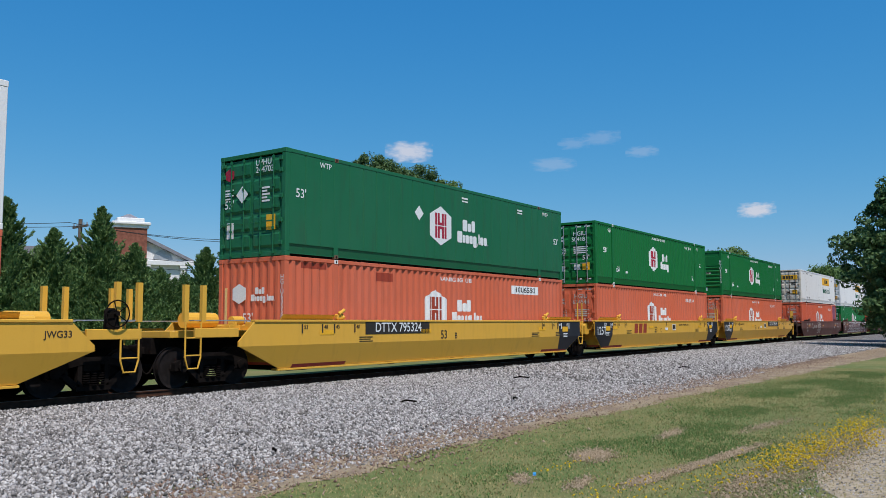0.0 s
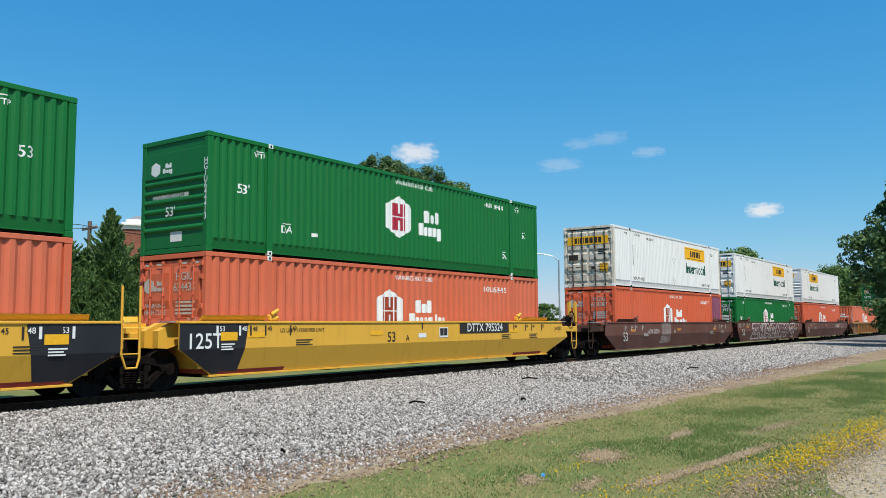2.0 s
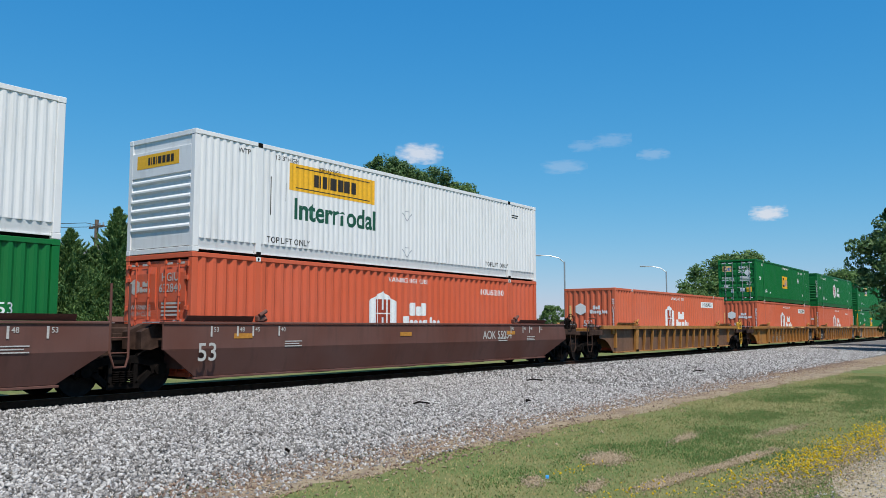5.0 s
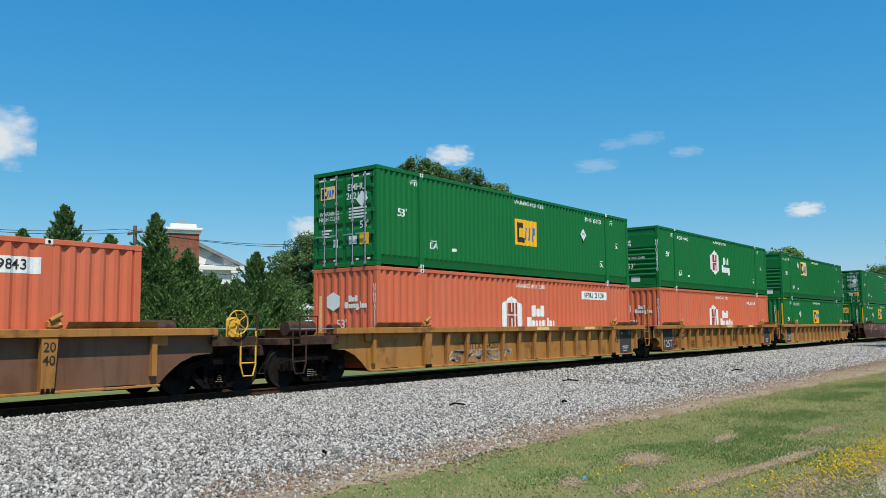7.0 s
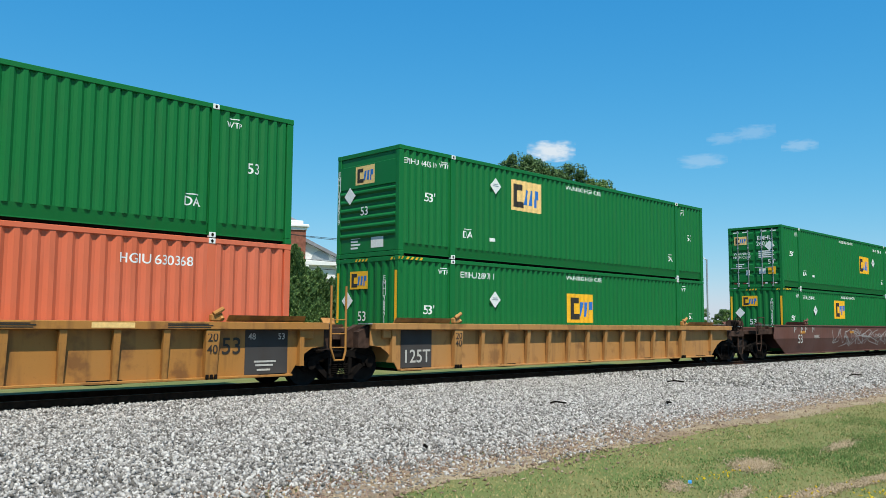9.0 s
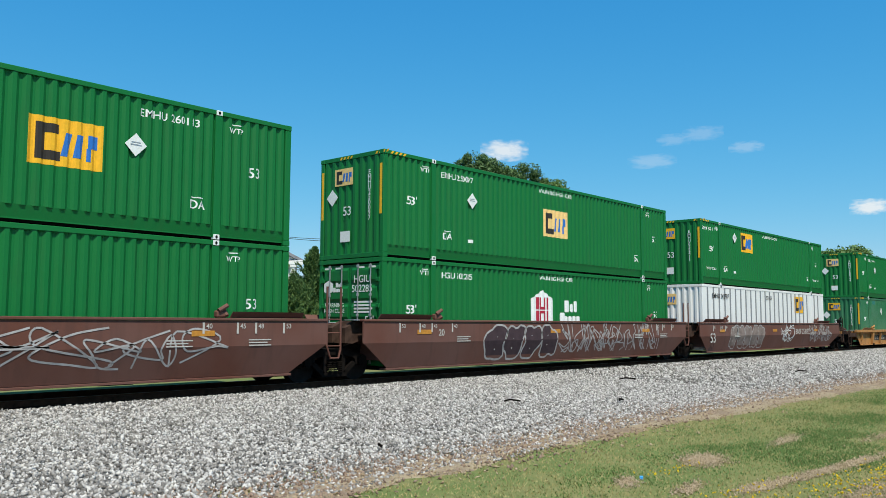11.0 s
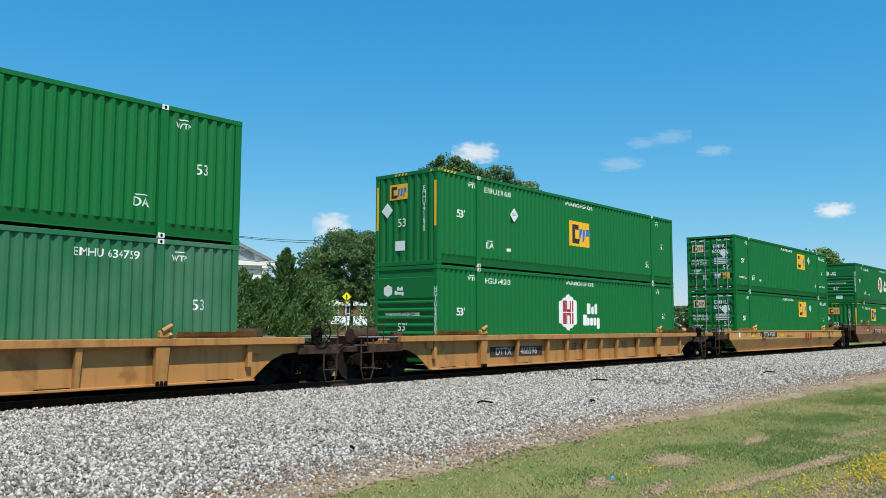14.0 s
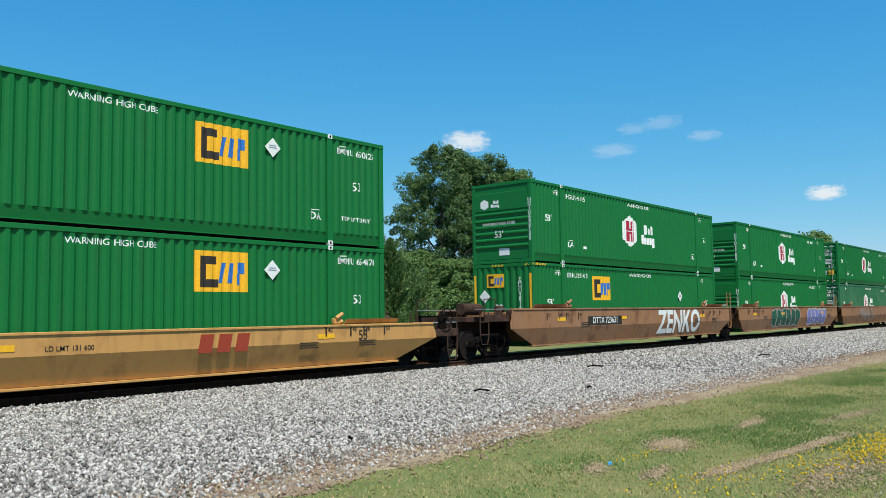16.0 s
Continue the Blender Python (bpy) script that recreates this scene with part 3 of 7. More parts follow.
def emp_green(end="door", sq=(8.1, 1.58), dia=(3.75, 1.88), ident="", where="near", colour=None, ground=INK_Y, upper=True, label="", tops=(), big=1.0):
    c = container(label, colour or GREEN_B, "corr", end, lift_mat=INK_W)
    common_marks(c, INK_W, ident, where, upper=upper, foot=upper)
    square_mark(c, *sq, ground=ground, s=big)
    mark(c, DIAMOND, INK_W, *dia, y=-1.299, key="dias", name="placard")
    mark(c, [rect(-0.12, 0.12, -0.012, 0.012), rect(-0.1, 0.1, 0.04, 0.06)], GALV, *dia, y=-1.303, key="diap", name="placard_print")
    for x in tops:
        word("TOP LIFT ONLY", c, x, 0.72, 0.11, INK_W)
    if end == "folded":
        square_mark(c, 0.3, 2.3, ground=ground, s=0.52, end=True)
        end_diamond(c, 0.78, 1.75)
        word("53", c, 0.15, 1.32, 0.26, INK_W, end=True)
        mark(c, [rect(-0.2, 0.2, -0.15, 0.15)], INK_W, 0.22, 0.62, end=True, key="plateend2", name="data_plate")
        for y in (HW - 0.1, -HW + 0.1):
            mark(c, [rect(-0.045, 0.045, -0.75, 0.62)], INK_Y, y, 1.9, end=True, xo=-0.004, key="cornerstrip", name="warning_strip", label="yellow height warning strip")
        word((ident or "EMHU 1").replace(" ", ""), c, -0.75, 1.7, 0.14, INK_W, end=True, up=True)
        for s in (-1, 1):
            mark(c, [[(k * 0.14, 0), (k * 0.14 + 0.07, 0), (k * 0.14 + 0.12, 0.07), (k * 0.14 + 0.05, 0.07)] for k in range(4)], INK_Y, 0.72 * s - 0.25, HC - 0.1, end=True, xo=-0.004, key="zebra", name="hazard_marking")
        mark(c, [[(k * 0.16, 0), (k * 0.16 + 0.08, 0), (k * 0.16 + 0.14, 0.07), (k * 0.16 + 0.06, 0.07)] for k in range(4)], INK_Y, 0.25, HC - 0.09, y=-1.296, key="zebra2", name="hazard_marking")
    elif end == "louvre":
        square_mark(c, 0.1, 2.25, ground=INK_YP, s=0.55, end=True, xo=-0.004)
        end_diamond(c, 0.72, 1.72, xo=-0.014)
        word("53", c, 0.1, 1.25, 0.24, INK_W, end=True, xo=-0.012)
        mark(c, [rect(-0.25, 0.25, -0.15, 0.15)], INK_W, -0.4, 0.4, end=True, xo=0.026, key="plateend3", name="data_plate")
        bars_end(c, 0.5, 0.52, 4, 0.4, INK_W, xo=0.026)
        if ident:
            word(ident.replace(" ", ""), c, HW - 0.08, 1.7, 0.15, INK_W, end=True, up=True)
    else:
        square_mark(c, 0.68, 2.25, ground=INK_YP, s=0.42, end=True, xo=-0.008)
        end_diamond(c, -0.72, 1.95, xo=-0.01)
        door_print(c, ident, INK_W, hexa=False)
    return c


def white_box(end="door", dirty=False, ident="", label="", panel=11.55):
    c = container(label, WHITE, "fine", end, end_mat=WHITE_DIRTY if dirty else WHITE, lift_mat=STEEL, rods=GRIME if dirty else None)
    panel_mark(c, panel, 2.2)
    word("TOP LIFT ONLY", c, 3.05, 0.46, 0.16, INK_K)
    word("TOP LIFT ONLY", c, 13.3, 0.46, 0.16, INK_K)
    if ident:
        word(ident, c, 4.6, 2.54, 0.12, INK_K)
    word("13' 3\" HIGH", c, 2.95, 2.62, 0.12, INK_K)
    word("WTP", c, 1.5, 2.6, 0.13, INK_K)
    bars = [rect(-0.25, 0.25, -0.02, 0.02), rect(-0.2, 0.2, -0.1, -0.06)]
    mark(c, bars, INK_K, 14.6, 2.4, key="jbars", name="small_print")
    for x, z in ((8.05, 0.62), (8.05, 1.75)):
        mark(c, [[(0, -0.24), (0.24, 0), (0.22, 0.02), (0, -0.20), (-0.22, 0.02), (-0.24, 0)], [(-0.12, 0.06), (0.12, 0.06), (0.12, 0.08), (-0.12, 0.08)]], GALV, x, z, key="jdia", name="placard_holder")
    mark(c, [rect(-0.012, 0.012, -0.5, 0.5), rect(0.5, 0.515, -0.1, 0.4)], INK_K, 2.4, 1.6, key="scuff", name="scuff_mark")
    if end == "louvre":
        mark(c, [rect(-0.95, 0.7, -0.17, 0.17)], INK_Y, 0.0, HC - 0.6, end=True, xo=-0.004, key="jend", name="yellow_panel")
        mark(c, blocks([0.08, 0.03, 0.09, 0.03, 0.13, 0.12, 0.13, 0.11], 0.18, 0.04), INK_K, 0.0, HC - 0.6, end=True, xo=-0.009, key="jendw", name="painted_word")
    else:
        xo = -0.012
        mark(c, [rect(-1.08, 1.05, -0.2, 0.2)], INK_Y, 0.0, 2.22, end=True, xo=xo, key="jdoor", name="yellow_panel")
        mark(c, blocks([0.13, 0.04, 0.14, 0.04, 0.18, 0.17, 0.18, 0.16], 0.26, 0.05), INK_K, 0.0, 2.22, end=True, xo=xo - 0.005, key="jdoorw", name="painted_word")
        mark(c, [rect(-0.2, 0.2, -0.28, 0.1)], INK_Y, -0.78, 1.0, end=True, xo=xo, key="jturn", name="warning_decal", label="yellow wide turns decal")
        word("CAUTION", c, -0.78, 1.05, 0.07, INK_K, end=True, xo=xo - 0.005)
        word("WIDE TURNS", c, -0.78, 0.8, 0.06, INK_K, end=True, xo=xo - 0.005)
        mark(c, [rect(-0.24, 0.24, -0.13, 0.13)], INK_K, 0.78, 1.42, end=True, xo=xo, key="jblk", name="dark_decal")
        bars_end(c, -0.7, 1.72, 3, 0.4, INK_K)
        mark(c, [rect(-0.1, 0.1, -0.07, 0.07)], INK_K, -0.25, 0.9, end=True, xo=xo, key="jblk2", name="dark_decal")
    return c


def posted_white(label):
    c = container(label, WHITE, "posts", "folded", lift_mat=GALV)
    k = 0
    x = 0.55
    while x < 15.7:
        if min(abs(x - a) for a in LIFT) > 0.2:
            part("side_post", lambda bm: box(bm, -0.055, 0.055, -0.012, 0.02, 0.24, HC - 0.11, 0.004), GREY_POST, c, "grey riveted side post", key="spost", at=(x, -HW + 0.004, 0))
        x += 0.61
    square_mark(c, 12.1, 2.2, ground=INK_Y, s=0.95)
    word("53/102", c, 7.74, 2.45, 0.2, INK_K, y=-1.307)
    word("EMHU 242787", c, 1.9, 2.4, 0.22, INK_K, y=-1.307)
    square_mark(c, 0.3, 2.25, ground=INK_YP, s=0.52, end=True)
    return c


def smooth_green(label):
    c = container(label, GREEN_DULL, "plate", "door", lift_mat=RUSTY, rods=GREEN_DULL)
    hex_mark(c, 7.2, 1.45, long=True)
    mark(c, DIAMOND, INK_W, 5.98, 1.76, key="dias", name="placard")
    word("53'", c, 0.58, 1.7, 0.25, INK_W)
    word("53'", c, 15.6, 1.55, 0.25, INK_W)
    word("WTP", c, 1.55, 2.6, 0.16, INK_W)
    word("WTP", c, 14.7, 2.6, 0.16, INK_W)
    bars_end(c, -0.55, 1.85, 5, 0.3, INK_W)
    for x in (8.7, 12.6):
        mark(c, [rect(-0.2, 0.2, -0.03, 0.03), rect(-0.18, 0.18, -0.13, -0.08)], INK_W, x, 2.55, key="smprint", name="small_print")
    word("53'", c, 0.9, 1.5, 0.24, INK_W, end=True, xo=-0.008)
    word("UPHU", c, -0.45, 2.58, 0.17, INK_W, end=True, xo=-0.008)
    word("244703", c, -0.5, 2.38, 0.17, INK_W, end=True, xo=-0.008)
    end_diamond(c, 0.35, 1.75, xo=-0.04)
    mark(c, [[(a * 0.28, b * 0.28) for a, b in HEX[0]]], INK_R, 0.9, 2.35, end=True, xo=-0.008, key="hexsmall3", name="hexagon_emblem")
    mark(c, [rect(-0.17, 0.17, -0.24, 0.18)], INK_Y, -0.75, 0.95, end=True, xo=-0.008, key="ydec3", name="warning_decal", label="yellow warning decal")
    mark(c, [rect(-0.14, 0.14, -0.25, 0.2)], INK_W, 0.85, 0.8, end=True, xo=-0.008, key="wdec3", name="data_plate")
    for z in (1.9, 1.75):
        bars_end(c, 0.9, z, 2, 0.34, INK_W, h=0.04)
    return c


def side_outline(xa, xb, zc, z1, left, right, nose):
    a = [(xa, zc + 0.12), (xa, zc)] if left == "out" else [(xa, zc)]
    b = [(xb, zc), (xb, zc + 0.12), (xb - nose, z1 - 0.06)] if right == "out" else [(xb, zc), (xb, z1 - 0.06)]
    return a + b + ([(xa + nose, z1 - 0.06)] if left == "out" else [(xa, z1 - 0.06)])


# ---- well cars: x 0 at the near end of the container ----
def wheel(bm):
    bmesh.ops.create_cone(bm, cap_ends=True, segments=28, radius1=0.47, radius2=0.47, depth=0.11, matrix=pose(0, 0, 0, 90))
    bmesh.ops.create_cone(bm, cap_ends=True, segments=28, radius1=0.505, radius2=0.505, depth=0.03, matrix=pose(0, 0.06, 0, 90))
    bmesh.ops.create_cone(bm, cap_ends=True, segments=16, radius1=0.14, radius2=0.12, depth=0.06, matrix=pose(0, -0.07, 0, 90))
    for f in list(bm.faces):
        if len(f.verts) > 20 and f.normal.y < -0.5:
            bmesh.ops.inset_individual(bm, faces=[f], thickness=0.07, depth=-0.03)


def truck_side(bm):
    """A cast side frame: arched top bar, dropped bottom bar, and openings with springs between."""
    for s in (-1, 1):
        prism(bm, [(s * 0.30, 0.82), (s * 0.95, 0.66), (s * 1.08, 0.60), (s * 1.08, 0.42), (s * 0.72, 0.42), (s * 0.66, 0.58), (s * 0.30, 0.66)], -0.07, 0.07)
        prism(bm, [(s * 0.74, 0.44), (s * 0.62, 0.50), (s * 0.26, 0.20), (s * 0.36, 0.12)], -0.06, 0.06)
        box(bm, s * 0.26, s * 0.36, -0.06, 0.06, 0.2, 0.7)
        rod(bm, (s * 0.88, -0.12, 0.5), (s * 0.88, 0.05, 0.5), 0.12, 12)
    prism(bm, [(-0.4, 0.66), (-0.4, 0.82), (0.4, 0.82), (0.4, 0.66)], -0.07, 0.07)
    prism(bm, [(-0.4, 0.12), (-0.4, 0.22), (0.4, 0.22), (0.4, 0.12)], -0.08, 0.08)


def spring(bm):
    for y in (-0.06, 0.06):
        for x in (-0.17, 0.0, 0.17):
            for i in range(6):
                bmesh.ops.create_cone(bm, cap_ends=True, segments=10, radius1=0.075, radius2=0.075, depth=0.022, matrix=pose(x, y, 0.24 + i * 0.048))


def truck(car, x):
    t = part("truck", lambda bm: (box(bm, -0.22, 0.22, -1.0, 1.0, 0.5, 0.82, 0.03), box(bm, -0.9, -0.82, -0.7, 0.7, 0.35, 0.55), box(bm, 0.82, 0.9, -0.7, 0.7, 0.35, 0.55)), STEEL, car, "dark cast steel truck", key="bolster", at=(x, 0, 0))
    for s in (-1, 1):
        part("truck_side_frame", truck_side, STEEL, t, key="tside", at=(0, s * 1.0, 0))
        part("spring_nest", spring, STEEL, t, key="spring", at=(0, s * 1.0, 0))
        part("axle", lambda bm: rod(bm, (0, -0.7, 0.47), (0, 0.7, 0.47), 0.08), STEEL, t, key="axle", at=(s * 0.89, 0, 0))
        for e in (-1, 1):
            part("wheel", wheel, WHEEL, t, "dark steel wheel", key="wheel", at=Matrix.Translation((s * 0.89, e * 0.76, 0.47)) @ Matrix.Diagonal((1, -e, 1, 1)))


def upright(bm):
    """A folded guide post."""
    box(bm, -0.06, 0.06, -0.05, -0.035, 0, 0.85)
    box(bm, -0.06, -0.047, -0.035, 0.05, 0, 0.85)
    box(bm, 0.047, 0.06, -0.035, 0.05, 0, 0.85)


def brake_wheel(bm):
    n = 20
    for i in range(n):
        a, b = 2 * math.pi * i / n, 2 * math.pi * (i + 1) / n
        rod(bm, (0.28 * math.cos(a), 0, 0.28 * math.sin(a)), (0.28 * math.cos(b), 0, 0.28 * math.sin(b)), 0.016, 5)
    for i in range(5):
        a = 2 * math.pi * i / 5
        rod(bm, (0, 0.02, 0), (0.28 * math.cos(a), 0, 0.28 * math.sin(a)), 0.012, 5)
    rod(bm, (0, -0.02, 0), (0, 0.14, 0), 0.05, 10)


def step_frame(bm):
    bars_frame(bm, [(-0.22, 0, 0.55), (-0.22, 0, -0.25), (-0.14, 0, -0.5), (0.14, 0, -0.5), (0.22, 0, -0.25), (0.22, 0, 0.55)], 0.022)
    rod(bm, (-0.22, 0, -0.2), (0.22, 0, -0.2), 0.016, 6)
    rod(bm, (-0.22, 0, 0.2), (0.22, 0, 0.2), 0.016, 6)


def ladder(bm):
    bars_frame(bm, [(-0.22, 0, 1.75), (-0.22, 0, 0.2), (-0.16, 0, 0.0), (0.1, 0, 0.0), (0.22, 0, 0.3), (0.22, 0, 1.75)], 0.028)
    for z in (0.3, 0.62, 0.95):
        rod(bm, (-0.22, 0, z), (0.22, 0, z), 0.014, 6)


def knuckle(bm):
    box(bm, -0.5, 0.15, -0.08, 0.08, -0.09, 0.09, 0.02)
    prism(bm, [(0.1, -0.15), (0.42, -0.15), (0.48, -0.05), (0.48, 0.12), (0.1, 0.15)], -0.13, 0.13)


def hose(bm):
    pts = [(0.0 + 0.45 * k / 6, 0, -0.28 * math.sin(math.pi * k / 6)) for k in range(7)]
    bars_frame(bm, pts, 0.025)


def well_car(label, colour, left, right, top=1.53, low=0.28, ribbed=False, black=None, trim=None, crease=0.95, pitch=1.01, posts=False, wheel_mat=None, ribs=()):
    """left / right: 'out' for a coupler end with its own truck, 'in' for an articulated end, 'in+' where this unit carries the shared truck."""
    car = new("well_car")
    tagged(car, label, "railcar", "well cars of the train")
    trim = trim or colour
    nose = 0.5 if colour is YELLOW else 0.14   # how far the upper corner of a coupler end is cut back
    gear = trim if colour is YELLOW else GRIME
    xa, xb = (-1.81 if left == "out" else -0.95), L + (1.81 if right == "out" else 0.95)
    z1, zc = top, crease
    ta, tb = (1.5 if left == "out" else 1.0), (1.5 if right == "out" else 1.0)
    ga, gb = ta / 1.5, tb / 1.5
    yc = -1.54 if ribbed else -1.63
    yl = -1.37 if crease < 0.9 else -1.42
    for s in (-1, 1):
        flip = Matrix.Diagonal((1, -s, 1, 1))
        kk = "%s%s%.2f%.2f%d%.2f" % (left[:2], right[:2], top, low, ribbed, nose)
        if not ribbed:
            part("upper_side", lambda bm: prism(bm, side_outline(xa, xb, zc, z1, left, right, nose), -1.60, -1.56), colour, car, key="us" + kk, at=flip)
            part("lower_side", lambda bm: prism(bm, [(xa + 0.02, zc, -1.60), (xb - 0.02, zc, -1.60), (xb - tb, low + 0.06, yl), (xa + ta, low + 0.06, yl)], 0, 0.04), colour, car, key="ls" + kk, at=flip)
            part("bottom_flange", lambda bm: box(bm, xa + ta - 0.05, xb - tb + 0.05, -1.46, -1.2, low, low + 0.05, 0.006), trim, car, key="bf" + kk, at=flip)
        else:
            part("side_plate", lambda bm: prism(bm, [(xa, zc - 0.02), (xa + 0.5 * ga, zc - 0.06), (xa + 0.85 * ga, zc - 0.2), (xa + 1.15 * ga, zc - 0.42), (xa + 1.4 * ga, low + 0.02), (xb - 1.4 * gb, low + 0.02), (xb - 1.15 * gb, zc - 0.42), (xb - 0.85 * gb, zc - 0.2), (xb - 0.5 * gb, zc - 0.06), (xb, zc - 0.02), (xb, z1 - 0.12), (xa, z1 - 0.12)], -1.335, -1.31), colour, car, key="sp" + kk, at=flip)
            part("bottom_chord", lambda bm: box(bm, xa + 1.4 * ga, xb - 1.4 * gb, -1.45, -1.31, low, low + 0.05, 0.008), trim, car, key="bc" + kk, at=flip)
            n = round((L - 4.06) / pitch)
            for x in ribs or [2.03 + (L - 4.06) * i / n for i in range(n + 1)]:
                big = x < 2.5 or x > L - 2.5
                part("side_rib", (lambda bm: prism(bm, [(-0.16, z1 - 0.17, -1.52), (0.16, z1 - 0.17, -1.52), (0.13, low + 0.05, -1.47), (-0.13, low + 0.05, -1.47)], 0, 0.13)) if big else
                     (lambda bm: prism(bm, [(-0.07, z1 - 0.17, -1.50), (0.07, z1 - 0.17, -1.50), (0.055, low + 0.05, -1.43), (-0.055, low + 0.05, -1.43)], 0, 0.095)), trim, car, key="rib%d%.2f%.2f" % (big, top, low), at=Matrix.Diagonal((1, -s, 1, 1)) @ pose(x, 0, 0))
                if big:
                    part("rib_foot", lambda bm: [box(bm, -0.13 + 0.1 * k, -0.07 + 0.1 * k, -1.52, -1.47, low + 0.01, low + 0.11, 0.01) for k in range(3)], STEEL, car, key="ribfoot%.2f" % low, at=Matrix.Diagonal((1, -s, 1, 1)) @ pose(x, 0, 0))
        part("top_chord", lambda bm: box(bm, xa + (nose if left == "out" and not ribbed else 0), xb - (nose if right == "out" and not ribbed else 0), yc, yc + (0.23 if ribbed else 0.18), z1 - (0.16 if ribbed else 0.058), z1, 0.01), trim, car, key="tc" + kk, at=flip)
        for x in (0.9, L - 2.6):
            part("guide_plate", lambda bm: prism(bm, [(0, 0.004, -1.46), (2.0, 0.004, -1.46), (1.95, 0.14, -1.58), (0.0, 0.14, -1.58)], 0, 0.03), trim, car, "angled container guide", key="guide", at=flip @ pose(x - (1.2 if x < 5 else -0.9), 0, z1))
        for x in (1.95, L - 1.95):
            part("lock_bracket", lambda bm: (box(bm, -0.13, 0.13, -1.54, -1.38, 0.0, 0.16, 0.03), rod(bm, (-0.1, -1.54, 0.15), (0.12, -1.54, 0.27), 0.05), rod(bm, (0.1, -1.55, 0.04), (0.1, -1.38, 0.22), 0.05)), trim, car, key="lockb", at=flip @ pose(x, 0, z1 + 0.005))
        if colour is YELLOW:
            for x in (0.25 if left != "out" else 0.1, L - 2.3):
                part("red_strip", lambda bm: prism(bm, [(0, low + 0.062, -1.428), (2.1, low + 0.062, -1.428), (2.15, low + 0.15, -1.454), (0.05, low + 0.15, -1.454)], 0, 0.004), MAROON_D, car, "red-brown strip along the bottom edge", key="redstrip%.2f" % low, at=flip @ pose(x, 0, 0))
    # well floor and cross pieces
    for x in (0.1, 3.9, 7.7, 11.6, L - 0.8):
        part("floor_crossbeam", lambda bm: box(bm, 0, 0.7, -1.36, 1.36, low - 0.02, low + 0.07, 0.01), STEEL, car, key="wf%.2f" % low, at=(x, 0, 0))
    for side, x0, sgn in ((left, 0.0, 1), (right, L, -1)):
        m = pose(x0, 0, 0) @ Matrix.Diagonal((sgn, 1, 1, 1))
        out = side == "out"
        part("bulkhead", lambda bm: (box(bm, -0.32, -0.2, -1.45, 1.45, 0.5, z1 - 0.1), box(bm, -0.6, -0.32, -1.42, 1.42, z1 - 0.38, z1 - 0.12, 0.02)), trim, car, key="bh%.2f" % top, at=m)
        part("end_deck", lambda bm: box(bm, (-3.3 if out else -1.45), -0.3, -0.95 if out else -0.5, 0.95 if out else 0.5, z1 - 0.42, z1 - 0.26, 0.01), gear, car, key="deck%d%.2f" % (out, top), at=m)
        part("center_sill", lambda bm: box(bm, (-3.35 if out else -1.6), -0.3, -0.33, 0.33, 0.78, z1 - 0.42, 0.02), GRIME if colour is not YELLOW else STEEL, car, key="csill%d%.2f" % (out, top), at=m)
        for y in (-1.42, 1.05):
            part("grating", lambda bm: box(bm, (-3.0 if out else -1.1), -0.4, 0, 0.37, z1 - 0.03, z1 - 0.005), GALV, car, "galvanized walkway grating", key="grate%d%.2f" % (out, top), at=m @ pose(0, y, 0))
        for y in (-1, 1):
            if out:
                part("end_beam", lambda bm: box(bm, -3.0, -1.7, y * 1.44 - 0.04, y * 1.44 + 0.04, z1 - 0.42, z1 - 0.2, 0.01), gear, car, key="ebeam%d%.2f" % (y, top), at=m)
                part("step", step_frame, (wheel_mat if wheel_mat and sgn < 0 else gear), car, "sill step of bent bar", key="step", at=m @ pose(-3.05 if sgn > 0 else -2.72, y * 1.46, z1 - 0.62))
                if posts:
                    for x in ((-3.25, -2.75) if sgn > 0 else (-2.95, -2.42)):
                        part("guide_post", upright, trim, car, "folded guide post", key="upright", at=m @ pose(x, y * 1.42, z1 - 0.05))
                else:
                    part("grab_rail", lambda bm: bars_frame(bm, [(-0.3, 0, 0), (-0.3, 0, 0.5), (0.3, 0, 0.5), (0.3, 0, 0)], 0.02), gear, car, key="grab", at=m @ pose(-2.7, y * 1.42, z1 - 0.2))
            elif side == "in+":
                part("ladder", ladder, trim, car, "end ladder", key="ladder", at=m @ pose(-1.28, y * 1.46, 0.6))
        if out:
            truck(car, x0 - sgn * 2.15)
            part("coupler", knuckle, STEEL, car, key="knuckle", at=m @ pose(-3.35, 0, 0.88) @ Matrix.Diagonal((-1, 1, 1, 1)))
            part("air_hose", hose, STEEL, car, key="hose", at=m @ pose(-3.7, -0.35, 0.62))
            part("air_tank", lambda bm: rod(bm, (-1.9, 0.4, z1), (-0.9, 0.4, z1), 0.2, 16), gear, car, key="tank%.2f" % top, at=m)
            part("air_valve", lambda bm: rod(bm, (-1.1, -0.5, z1 - 0.02), (-0.75, -0.5, z1 - 0.02), 0.12, 12), gear, car, key="valve%.2f" % top, at=m)
            part("brake_rigging", lambda bm: [box(bm, -1.5 + 0.23 * k, -1.36 + 0.23 * k, -0.9 + 0.13 * (k % 3), -0.7 + 0.13 * (k % 3), z1 - 0.3, z1 - 0.12 + 0.07 * (k % 2), 0.01) for k in range(5)], gear, car, key="rig%.2f" % top, at=m)
            if sgn < 0:
                part("brake_wheel", brake_wheel, wheel_mat or STEEL, car, "spoked hand brake wheel", key="bwheel", at=m @ pose(-2.35, -1.55, z1 + 0.12))
